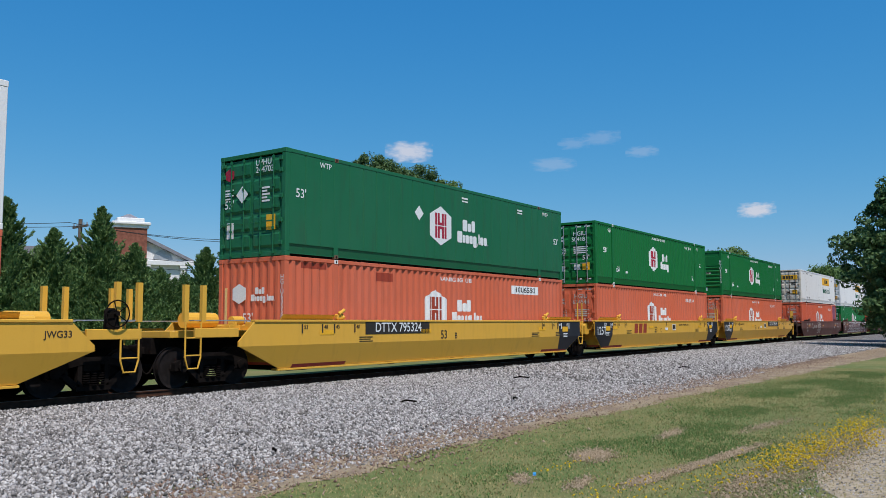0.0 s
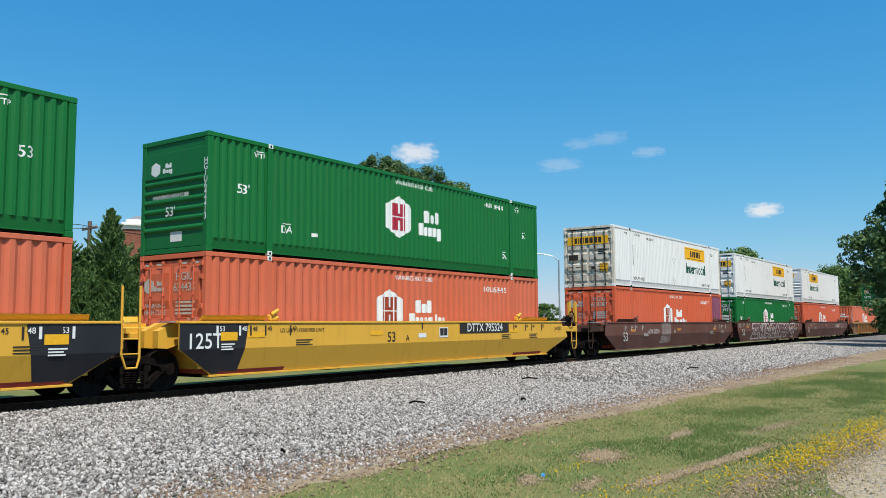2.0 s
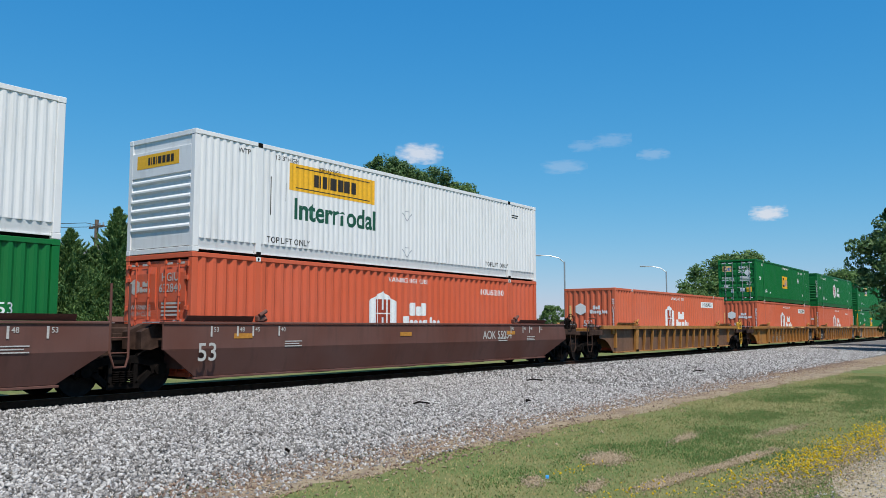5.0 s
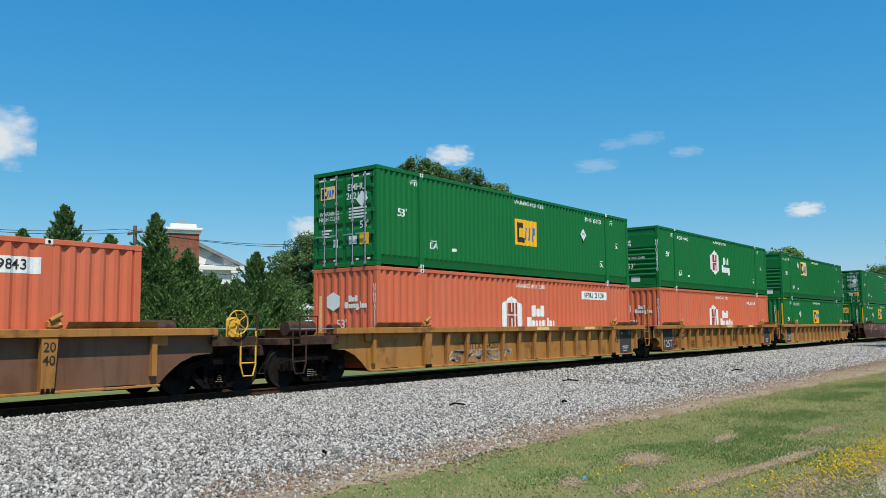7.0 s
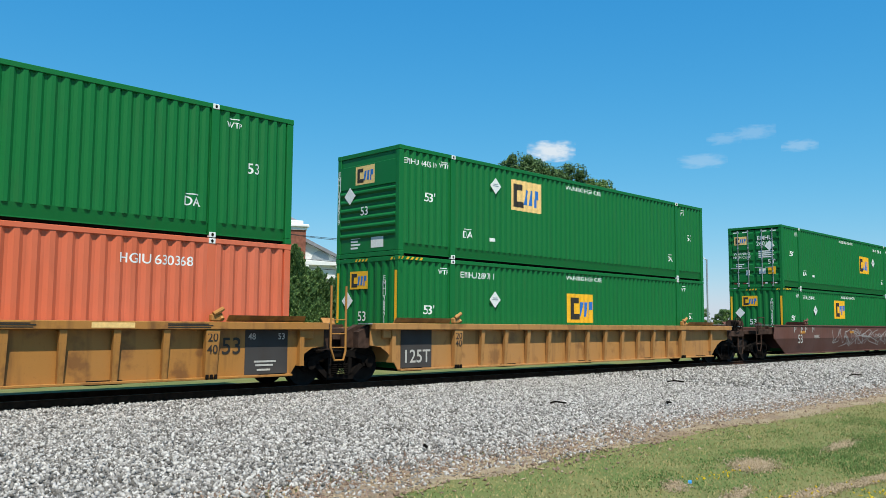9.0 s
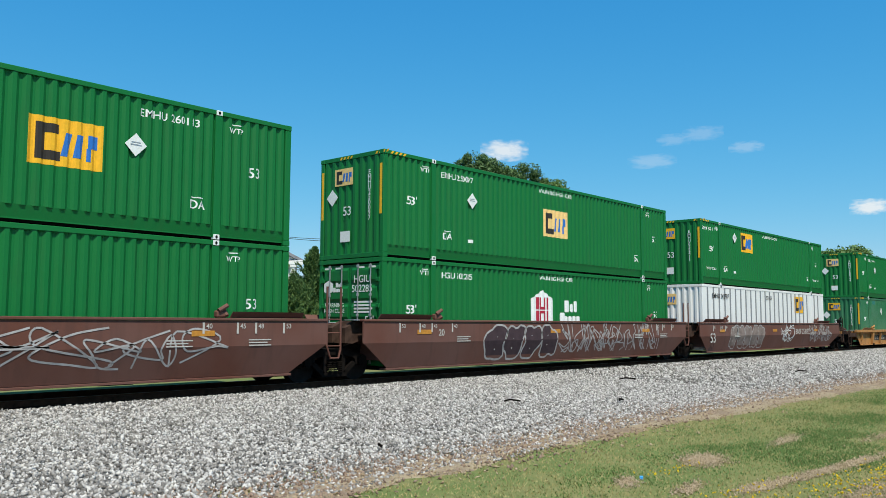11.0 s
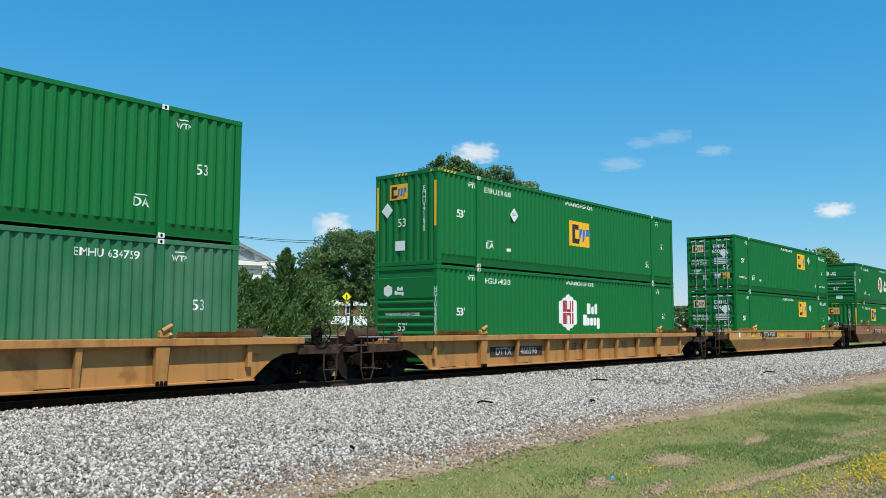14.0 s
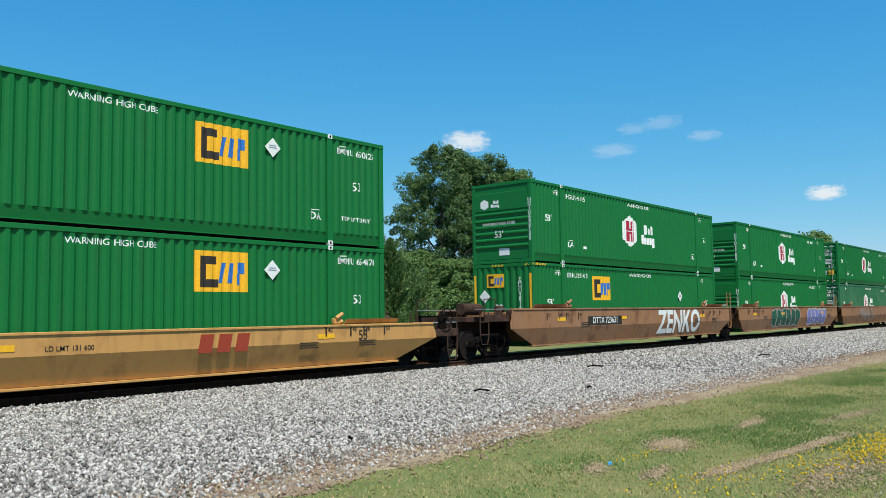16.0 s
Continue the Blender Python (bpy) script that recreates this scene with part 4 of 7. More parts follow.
                part("brake_housing", lambda bm: box(bm, -0.18, 0.18, 0, 0.14, -0.3, 0.22, 0.06), wheel_mat or STEEL, car, key="bhouse", at=m @ pose(-2.3, -1.48, z1 + 0.02))
        else:
            for y in (-1.25, -0.75, 0.55, 1.05):
                part("arm_casting", lambda bm: prism(bm, [(-1.25, z1 - 0.6), (-1.0, z1 - 0.62), (-0.3, z1 - 0.42), (-0.3, z1 - 0.04), (-0.85, z1 - 0.04), (-1.25, z1 - 0.22)], 0, 0.2), gear, car, key="arm%.2f" % top, at=m @ pose(0, y, 0))
            part("slack_box", lambda bm: box(bm, -1.5, -0.7, -0.45, 0.45, z1 - 0.3, z1 - 0.12, 0.03), gear, car, key="slack%.2f" % top, at=m)
            if black is not None and not ribbed:
                part("end_panel", lambda bm: (prism(bm, [(-0.952, zc), (0.95, zc), (1.05, z1 - 0.06), (-0.952, z1 - 0.06)], -1.606, -1.602),
                                              prism(bm, [(-0.92, zc, -1.606), (0.95, zc, -1.606), (0.82, low + 0.07, -1.43), (0.07, low + 0.07, -1.43)], 0, 0.004)), black, car, "black end panel with markings", key="blk%.2f" % top, at=m)
                for xx, tx in ((0.1, "53"), (0.78, "48")):
                    xm = xx if sgn > 0 else L - xx
                    mark(car, [rect(-0.03, 0.03, -0.12, 0.12)], INK_W, xm, 1.37, y=-1.612, key="tickw", name="position_mark")
                    word(tx, car, xm + (0.15 if sgn > 0 else -0.17), 1.41, 0.12, INK_W, y=-1.611)
                mark(car, [rect(-0.25, 0.25, -0.1, 0.1)], INK_Y, 0.45 if sgn > 0 else L - 0.45, 1.24, y=-1.612, key="ybox", name="yellow_reflector")
                mark(car, [rect(-0.2, 0.2, -0.01, 0.02), rect(-0.2, 0.12, -0.07, -0.04), rect(-0.2, 0.16, -0.13, -0.1)], INK_W, 0.42 if sgn > 0 else L - 0.42, 1.05, y=-1.612, key="pprint", name="small_print")
            elif black is not None:
                part("end_panel", lambda bm: prism(bm, [(0.06, low + 0.06), (1.16, low + 0.06), (1.16, z1 - 0.17), (0.06, z1 - 0.17)], -1.341, -1.337), black, car, "black end panel with markings", key="blkr%.2f" % top, at=m)
            if side == "in+":
                truck(car, x0 - sgn * 1.66)
    return car


def car_marks(c, ink, number="", where=3.0, plate=False, extra=None, z=1.28, y=-1.607, size=0.28):
    if plate:
        mark(c, [rect(-1.58, 1.58, -0.18, 0.18)], INK_K, where, z + 0.09, y=y, key="carplate", name="number_plate_panel", label="black panel with white numbers")
        word(number, c, where, z + 0.09, size, INK_W, y=y - 0.008)
    elif number:
        word(number, c, where, z - 0.1, size, ink, y=y)
    for x, n in ((0.35, "53"), (1.12, "48"), (1.6, "45"), (2.45, "40"), (L - 0.35, "53"), (L - 1.12, "48"), (L - 1.6, "45"), (L - 2.45, "40")):
        mark(c, [rect(-0.025, 0.025, -0.12, 0.12)], ink, x, z + 0.09, y=y - 0.003, key="tick", name="position_mark")
        word(n, c, x + 0.14, z + 0.13, 0.11, ink, y=y - 0.003)
    for x in (2.95, L - 3.0, L - 1.0):
        mark(c, [rect(-0.3, 0.3 - 0.1 * (i % 2), -0.06 * i, -0.06 * i + 0.025) for i in range(3)], ink, x, z - 0.18, y=y, key="carprint", name="small_print")
    for x in (1.3, 5.9 if ink is INK_K else 7.6, L - 2.45):
        mark(c, [rect(-0.28, 0.28, -0.06, 0.06)], INK_Y if ink is INK_K else INK_O, x, z - 0.02, y=y, key="ystrip_car", name="yellow_reflector")


def scrawl(c, x0, x1, z0, z1, mat, seed, loops, w=0.03, y=-1.608, fill=None):
    """Sprayed scribble: wandering strokes with no letters in them."""
    rng = random.Random(seed)

    def make(bm):
        n = loops
        for k in range(n):
            cx = x0 + (x1 - x0) * (k + 0.5) / n
            hw = (x1 - x0) / n * 0.95
            pts = []
            for i in range(9):
                pts.append((cx + rng.uniform(-hw, hw), z0 + (z1 - z0) * (rng.random() if i not in (0, 8) else rng.choice((0.05, 0.95)))))
            fine = []
            for i in range(len(pts) - 1):
                p0, p1, p2, p3 = pts[max(i - 1, 0)], pts[i], pts[i + 1], pts[min(i + 2, len(pts) - 1)]
                for j in range(5):
                    t = j / 5
                    fine.append(tuple(0.5 * (2 * b + (cc - a) * t + (2 * a - 5 * b + 4 * cc - d) * t * t + (3 * b - a - 3 * cc + d) * t ** 3) for a, b, cc, d in zip(p0, p1, p2, p3)))
            prev = None
            for p, q in zip(fine, fine[1:]):
                d = Vector((q[0] - p[0], q[1] - p[1]))
                if d.length < 1e-4:
                    continue
                nrm = Vector((-d.y, d.x)).normalized() * w
                cur = [bm.verts.new((a[0] + s * nrm.x, lean(a[1] + s * nrm.y, y), a[1] + s * nrm.y)) for a in (p, q) for s in (-1, 1)]
                bm.faces.new((cur[0], cur[1], cur[3], cur[2]))
    return tagged(part("sprayed_scribble", make, mat, c, "sprayed scribble"), kind="stuff")


def lean(z, y, crease=0.95, low=0.34):
    """The car side leans inwards below the crease."""
    return y if z > crease or y > -1.5 else y + 0.18 * (crease - z) / (crease - low)


def bubbles(c, x0, x1, z0, z1, n, seed, w=0.045, y=-1.608, line=None, fill=None):
    """Sprayed bubble shapes with pale outlines and dull fills; no letters."""
    rng = random.Random(seed)
    outlines = []
    step = (x1 - x0) / n
    for k in range(n):
        cx, hw, hh = x0 + step * (k + 0.5), step * rng.uniform(0.5, 0.62), (z1 - z0) / 2
        zc, sl, m = (z0 + z1) / 2, rng.uniform(-0.15, 0.25), 26
        ph = [rng.uniform(0, 6.3) for _ in range(3)]
        pts = []
        for i in range(m):
            a = 2 * math.pi * i / m
            r = 1 + 0.16 * math.sin(3 * a + ph[0]) + 0.10 * math.sin(5 * a + ph[1])
            ca, sa = math.cos(a), math.sin(a)
            q = (abs(ca) ** 4 + abs(sa) ** 4) ** 0.25
            u, v = hw * r * ca / q * 0.86, hh * min(1.0, r) * sa / q
            pts.append((cx + u + sl * v, zc + v))
        outlines.append(pts)

    def skin(bm, pts, lift):
        bm.faces.new([bm.verts.new((a, lean(b, y) + lift, b)) for a, b in pts])

    def fills(bm):
        for pts in outlines:
            up, dn = [p for p in pts if p[1] >= 0.95], [p for p in pts if p[1] < 0.95]
            xs_ = [p[0] for p in pts]
            ring = sorted(pts, key=lambda p: p[1])
            rows = 9
            zs = [ring[0][1] + (ring[-1][1] - ring[0][1]) * i / rows for i in range(rows + 1)]
            spans = []
            for zz in zs:
                hit = []
                for p, q in zip(pts, pts[1:] + pts[:1]):
                    if (p[1] - zz) * (q[1] - zz) <= 0 and p[1] != q[1]:
                        hit.append(p[0] + (q[0] - p[0]) * (zz - p[1]) / (q[1] - p[1]))
                spans.append((min(hit), max(hit)) if hit else (pts[0][0], pts[0][0]))
            for i in range(rows):
                (a, b), (d, e) = spans[i], spans[i + 1]
                bm.faces.new([bm.verts.new((u, lean(v, y), v)) for u, v in ((a, zs[i]), (b, zs[i]), (e, zs[i + 1]), (d, zs[i + 1]))])

    def lines(bm):
        def stroke(path, ww):
            for p, q in zip(path, path[1:]):
                d = Vector((q[0] - p[0], q[1] - p[1]))
                if d.length < 1e-4:
                    continue
                nv = Vector((-d.y, d.x)).normalized() * ww
                cur = [bm.verts.new((a[0] + s * nv.x, lean(a[1] + s * nv.y, y) - 0.004, a[1] + s * nv.y)) for a in (p, q) for s in (-1, 1)]
                bm.faces.new((cur[0], cur[1], cur[3], cur[2]))
        for pts in outlines:
            stroke(pts + pts[:1], w)
            mx = sum(p[0] for p in pts) / len(pts)
            mz = sum(p[1] for p in pts) / len(pts)
            stroke([(mx + rng.uniform(-0.12, 0.12), mz - rng.uniform(0.1, 0.3)), (mx + rng.uniform(-0.08, 0.08), mz + rng.uniform(0.1, 0.25))], w * 0.8)
    tagged(part("sprayed_fill", fills, fill or SPRAY_F, c, "dull sprayed fill"), kind="stuff")
    tagged(part("sprayed_outline", lines, line or SPRAY_W, c, "pale sprayed outline"), kind="stuff")


def sprayed_word(c, string, x0, x1, z0, z1, fill, line=None, bold=0.05, y=-1.608):
    """A word sprayed on a smooth car side, bent over its crease: pale outline and dull fill, or the fill alone."""
    for k, (mat, fat) in enumerate(((line, bold + 0.075), (fill, bold)) if line else ((fill, bold),)):
        cu = bpy.data.curves.new("word", "FONT")
        cu.body, cu.size, cu.offset, cu.space_character = string, 1.0, fat, 1.12 if line else 1.0
        ob = bpy.data.objects.new("word", cu)
        scene.collection.objects.link(ob)
        me = bpy.data.meshes.new_from_object(ob.evaluated_get(bpy.context.evaluated_depsgraph_get()))
        bpy.data.objects.remove(ob)
        bm = bmesh.new()
        bm.from_mesh(me)
        xs_, ys_ = [v.co.x for v in bm.verts], [v.co.y for v in bm.verts]
        if k == 0:
            bx, by, kx, ky = min(xs_), min(ys_), (x1 - x0) / (max(xs_) - min(xs_)), (z1 - z0) / (max(ys_) - min(ys_))
        for v in bm.verts:
            v.co = Vector((x0 + (v.co.x - bx) * kx, 0, z0 + (v.co.y - by) * ky))
        bmesh.ops.bisect_plane(bm, geom=bm.verts[:] + bm.edges[:] + bm.faces[:], plane_co=(0, 0, 0.95), plane_no=(0, 0, 1), dist=1e-5)
        for v in bm.verts:
            v.co.y = lean(v.co.z, y) - 0.003 * k
        out = bpy.data.meshes.new("sprayed_letters")
        bm.to_mesh(out)
        bm.free()
        out.materials.append(mat)
        ob = new("sprayed_letters", out)
        ob.parent = c
        tagged(ob, "pale sprayed outline letters" if line and k == 0 else "sprayed letters", kind="stuff")


# ---- ground, ballast and track ----
GROUND = -0.25


def ground_material():
    m, t, b = nodes_of("mown_grass_ground", 0.95, 0, 0.1)
    big = ramp(t, noise_node(t, 0.22, 4, space="Object"), 0.36, 0.54)
    mid = ramp(t, noise_node(t, 1.3, 6), 0.46, 0.62)
    fine = ramp(t, noise_node(t, 38.0, 4), 0.3, 0.7)
    tiny = ramp(t, noise_node(t, 120.0, 3), 0.3, 0.7)
    col = mix(t, big, (0.225, 0.215, 0.085), (0.125, 0.175, 0.055))
    col = mix(t, times(t, mid, 0.5), col, (0.29, 0.24, 0.11))
    col = mix(t, times(t, fine, 0.5), col, (0.085, 0.115, 0.026))
    col = mix(t, times(t, tiny, 0.3), col, (0.25, 0.22, 0.10))
    t.links.new(col, b.inputs["Base Color"])
    bump(t, b, fine, 0.5, 0.03)
    return m


def ballast_material():
    m, t, b = nodes_of("grey_crushed_stone_bed", 0.95, 0, 0.2)
    n = ramp(t, noise_node(t, 30.0, 4), 0.3, 0.7)
    s = ramp(t, noise_node(t, 0.7, 4), 0.45, 0.7)
    col = mix(t, n, (0.06, 0.056, 0.052), (0.30, 0.285, 0.268))
    col = mix(t, times(t, s, 0.25), col, (0.27, 0.22, 0.17))
    t.links.new(col, b.inputs["Base Color"])
    bump(t, b, n, 1.0, 0.03)
    return m


def stone_material():
    m, t, b = nodes_of("crushed_granite_stone", 0.85, 0, 0.3)
    g = t.nodes.new("ShaderNodeNewGeometry")
    r = t.nodes.new("ShaderNodeValToRGB")
    e = r.color_ramp.elements
    e[0].position, e[0].color = 0.0, (0.055, 0.052, 0.048, 1)
    e[1].position, e[1].color = 1.0, (0.60, 0.575, 0.54, 1)
    k = e.new(0.55)
    k.color = (0.32, 0.304, 0.284, 1)
    t.links.new(g.outputs["Random Per Island"], r.inputs[0])
    n = ramp(t, noise_node(t, 60.0, 3), 0.3, 0.7)
    t.links.new(mix(t, times(t, n, 0.3), r.outputs[0], (0.24, 0.20, 0.16)), b.inputs["Base Color"])
    return m


def island_material(name, a, b_, rough=0.9):
    m, t, b = nodes_of(name, rough, 0, 0.15)
    g = t.nodes.new("ShaderNodeNewGeometry")
    t.links.new(mix(t, g.outputs["Random Per Island"], a, b_), b.inputs["Base Color"])
    return m


GRASS, BED, STONE = ground_material(), ballast_material(), stone_material()
STRAW = island_material("dry_straw_and_dirt", (0.26, 0.175, 0.11), (0.42, 0.33, 0.21))
DIRT = plain("bare_tan_dirt", (0.34, 0.25, 0.16), 0.95, 0, 0.3, 5)
PALE_GRAVEL = plain("pale_sandy_gravel", (0.33, 0.27, 0.18), 0.95, 0, 0.35, 14)
BLADE = island_material("grass_blades", (0.065, 0.140, 0.036), (0.150, 0.225, 0.070))
BLADE_DRY = island_material("dry_grass_blades", (0.30, 0.245, 0.10), (0.40, 0.34, 0.16))
FLOWER = island_material("yellow_flower_heads", (0.52, 0.34, 0.01), (0.72, 0.52, 0.03))
WOOD = plain("weathered_tie_wood", (0.045, 0.032, 0.024), 0.95, 0, 0.3, 6, spec=0.05)


def mesh_ob(name, verts, faces, mat, label="", category="", kind="structure", smooth=False):
    me = bpy.data.meshes.new(name)
    me.from_pydata(verts, [], faces)
    me.materials.append(mat)
    if smooth:
        me.polygons.foreach_set("use_smooth", [True] * len(me.polygons))
    me.update()
    return tagged(new(name, me), label, category, "", kind)


def edge_y(x):
    """The ragged line where the stone bed ends and the grass begins."""
    return -10.35 - 0.030 * min(30.0, max(0, x - 16)) - 0.07 * max(0, 10 - x) + 0.3 * noise.noise(Vector((x * 0.35, 3.1, 0))) + 0.15 * noise.noise(Vector((x * 1.4, 8.1, 0)))


def stone_y(x):
    """The line where the loose stones thin out into dirt."""
    return float(np.interp(x, (0, 8, 12, 17, 31, 52), (-10.7, -10.1, -9.7, -9.5, -9.3, -9.6))) + 0.3 * noise.noise(Vector((x * 0.5, 13.1, 0))) + 0.2 * noise.noise(Vector((x * 1.9, 2.1, 0)))


def bed_z(y):
    """Height of the stone bed across the line: a flat crown and a long gentle apron to the grass."""
    a = abs(y)
    if a < 1.6:
        return -0.14
    if a < 1.75:
        return -0.14 + 0.05 * (a - 1.6) / 0.15
    if a < 2.6:
        return -0.09 - 0.05 * (a - 1.75) / 0.85
    return -0.14 - 0.11 * min(1.0, (a - 2.6) / 6.5)


# ground sheet to the horizon, a little lower under the stone bed
ring = [(-2500, -2500), (2500, -2500), (2500, 2500), (-2500, 2500)]
ground = mesh_ob("ground", [(x, y, GROUND) for x, y in ring], [(0, 1, 2, 3)], GRASS, "mown grass with dry yellow patches", "ground")
xs = list(np.arange(-60, 20, 2.0)) + list(np.arange(20, 420, 4.0))
prof = [-9.8, -8, -6, -4, -2.6, -1.75, -1.6, 1.6, 1.75, 2.3, 3.2]
bv, bf = [], []
for x in xs:
    for y in prof:
        yy = edge_y(x) if y == -9.8 else y
        z = GROUND - 0.012 if y == -9.8 else (GROUND - 0.006 if y == 3.2 else bed_z(y))
        bv.append((x, yy, z))
nP = len(prof)
for i in range(len(xs) - 1):
    for j in range(nP - 1):
        bf.append((i * nP + j, (i + 1) * nP + j, (i + 1) * nP + j + 1, i * nP + j + 1))
mesh_ob("ballast_bed", bv, bf, BED, "bed of pale grey crushed stone beside the rails", "ballast")



def verge_material():
    m, t, b = nodes_of("dry_straw_verge", 0.95, 0, 0.1)
    n1 = ramp(t, noise_node(t, 1.1, 5), 0.38, 0.62)
    n2 = ramp(t, noise_node(t, 22.0, 5, (1, 2.2, 1)), 0.3, 0.7)
    n3 = ramp(t, noise_node(t, 3.2, 5, (0.5, 1.6, 1)), 0.50, 0.62)
    col = mix(t, n1, (0.37, 0.29, 0.185), (0.25, 0.165, 0.115))
    col = mix(t, times(t, n3, 0.6), col, (0.15, 0.10, 0.075))
    col = mix(t, times(t, n2, 0.45), col, (0.44, 0.37, 0.25))
    t.links.new(col, b.inputs["Base Color"])
    bump(t, b, n2, 0.8, 0.03)
    return m


# oily stone, coloured near-black so it also carries the shade under the cars
FOULED_SHADED = plain("fouled_shade_dark_track_bed", (0.012, 0.009, 0.007), 0.95, 0, 0.4, 9, spec=0.03)
tb = bmesh.new()
prism_x(tb, [(-60, -0.16), (420, -0.16), (420, -0.128), (-60, -0.128)], -1.62, 1.6)
tagged(new("track_bed", finish(tb, "track_bed", FOULED_SHADED)), "oily fouled stone between the rails, darkened for the train's shade", "ballast", kind="structure")
VERGE = verge_material()
vv, vf = [], []
vx = list(np.arange(-20, 40, 0.3)) + list(np.arange(40, 200, 2.0))
for x in vx:
    e = edge_y(x)
    w0 = max(0.25, stone_y(x) - e + 0.25 + 0.45 * noise.noise(Vector((x * 0.6, 21.0, 0))) + 0.35 * noise.noise(Vector((x * 2.3, 5.0, 0))))
    w1 = 0.3 + 0.3 * noise.noise(Vector((x * 0.5, 31.0, 0))) + 0.35 * noise.noise(Vector((x * 2.0, 15.0, 0)))
    vv += [(x, e + w0, bed_z(e + w0) + 0.012), (x, e + 0.02, GROUND + 0.016), (x, e - w1, GROUND - 0.006)]
for i in range(len(vx) - 1):
    for j in (0, 1):
        vf.append((3 * i + j, 3 * i + j + 1, 3 * i + j + 4, 3 * i + j + 3))
mesh_ob("verge", vv, vf, VERGE, "dry tan straw verge between stones and grass", "ground")

rng = np.random.default_rng(7)
OCTA = np.array([(1, 0, 0), (0, 1, 0), (-1, 0, 0), (0, -1, 0), (0, 0, 1), (0, 0, -1)], float)
OCTF = np.array([(0, 1, 4), (1, 2, 4), (2, 3, 4), (3, 0, 4), (1, 0, 5), (2, 1, 5), (3, 2, 5), (0, 3, 5)])


def scatter(name, pts, sizes, mat, label, category, flatness=0.75):
    """Many small stones joined into one mesh."""
    n = len(pts)
    ang = rng.uniform(0, 2 * np.pi, n)
    tilt = rng.uniform(-1.2, 1.2, n)
    jit = rng.uniform(0.55, 1.3, (n, 6, 1))
    v = OCTA[None] * jit * np.array([1.15, 0.75, flatness])[None, None]
    c, s = np.cos(tilt)[:, None], np.sin(tilt)[:, None]
    v = np.stack([v[..., 0] * c - v[..., 2] * s, v[..., 1], v[..., 0] * s + v[..., 2] * c], -1)
    c, s = np.cos(ang)[:, None], np.sin(ang)[:, None]
    v = np.stack([v[..., 0] * c - v[..., 1] * s, v[..., 0] * s + v[..., 1] * c, v[..., 2]], -1)
    v = v * sizes[:, None, None] + pts[:, None, :]
    f = (OCTF[None] + 6 * np.arange(n)[:, None, None]).reshape(-1, 3)
    return fast_mesh(name, v.reshape(-1, 3), f, mat, label, category)


def fast_mesh(name, v, f, mat, label="", category="", kind="stuff"):
    me = bpy.data.meshes.new(name)
    k = f.shape[1]
    me.vertices.add(len(v))
    me.vertices.foreach_set("co", v.astype(np.float32).ravel())
    me.loops.add(f.size)
    me.loops.foreach_set("vertex_index", f.astype(np.int32).ravel())
    me.polygons.add(len(f))
    me.polygons.foreach_set("loop_start", np.arange(0, f.size, k, dtype=np.int32))
    me.polygons.foreach_set("loop_total", np.full(len(f), k, dtype=np.int32))
    me.materials.append(mat)
    me.update(calc_edges=True)
    me.validate()
    ob = new(name, me)
    return tagged(ob, label, category, "", kind) if label or category else ob


def stones(n, x0, x1, y0, y1, s0, s1):
    x, y = rng.uniform(x0, x1, n), rng.uniform(y0, y1, n)
    ed = np.array([stone_y(a) for a in np.linspace(x0, x1, 200)])
    e = np.interp(x, np.linspace(x0, x1, 200), ed)
    keep = (y > e + rng.exponential(0.45, n) - 0.1)
    x, y = x[keep], y[keep]
    z = np.array([bed_z(b) for b in y])
    s = rng.uniform(s0, s1, len(x))
    return np.stack([x, y, z + s * rng.uniform(0.2, 0.6, len(x))], -1), s


p1, s1 = stones(110000, 2.5, 22, -10.6, -1.6, 0.015, 0.042)
p2, s2 = stones(52000, 22, 75, -9.4, -1.6, 0.03, 0.06)
scatter("ballast_stones", np.concatenate([p1, p2]), np.concatenate([s1, s2]), STONE, "loose crushed grey granite ballast stones", "gravel")
n = 5000
x = rng.uniform(3, 30, n)
y = np.array([stone_y(a) for a in x]) - 0.5 + rng.exponential(0.6, n)
y = np.minimum(y, -7.5)
gx, gy = rng.uniform(6.5, 14.5, 3000), rng.uniform(-17.4, -15.2, 3000)
scatter("stray_gravel", np.concatenate([np.stack([x, y, np.array([bed_z(b) for b in y]) + 0.015], -1), np.stack([gx, gy, np.full(3000, GROUND + 0.008)], -1)]), np.concatenate([rng.uniform(0.012, 0.035, n), rng.uniform(0.006, 0.02, 3000)]), STONE, "stray stones over the verge", "gravel")
n = 9000
x = rng.uniform(3, 60, n)
y = np.array([0.5 * (edge_y(a) + stone_y(a)) for a in x]) + rng.normal(0.0, 0.45, n)
scatter("straw_litter", np.stack([x, y, np.full(n, GROUND + 0.012)], -1), rng.uniform(0.012, 0.045, n), STRAW, "dry straw and dirt along the edge of the stones", "litter", 0.25)


def rail_profile(bm):
    pts = [(-0.07, -0.16), (0.07, -0.16), (0.07, -0.145), (0.012, -0.12), (0.012, -0.04), (0.036, -0.03), (0.036, -0.004), (-0.036, -0.004), (-0.036, -0.03), (-0.012, -0.04), (-0.012, -0.12), (-0.07, -0.145)]
    a = [bm.verts.new((-60, y, z)) for y, z in pts]
    b = [bm.verts.new((420, y, z)) for y, z in pts]
    bm.faces.new(a)
    bm.faces.new(b[::-1])
    for i in range(len(pts)):
        j = (i + 1) % len(pts)
        bm.faces.new((a[i], b[i], b[j], a[j]))


track = tagged(new("railway_track"), "steel rails on dark wooden ties", "track", kind="structure")
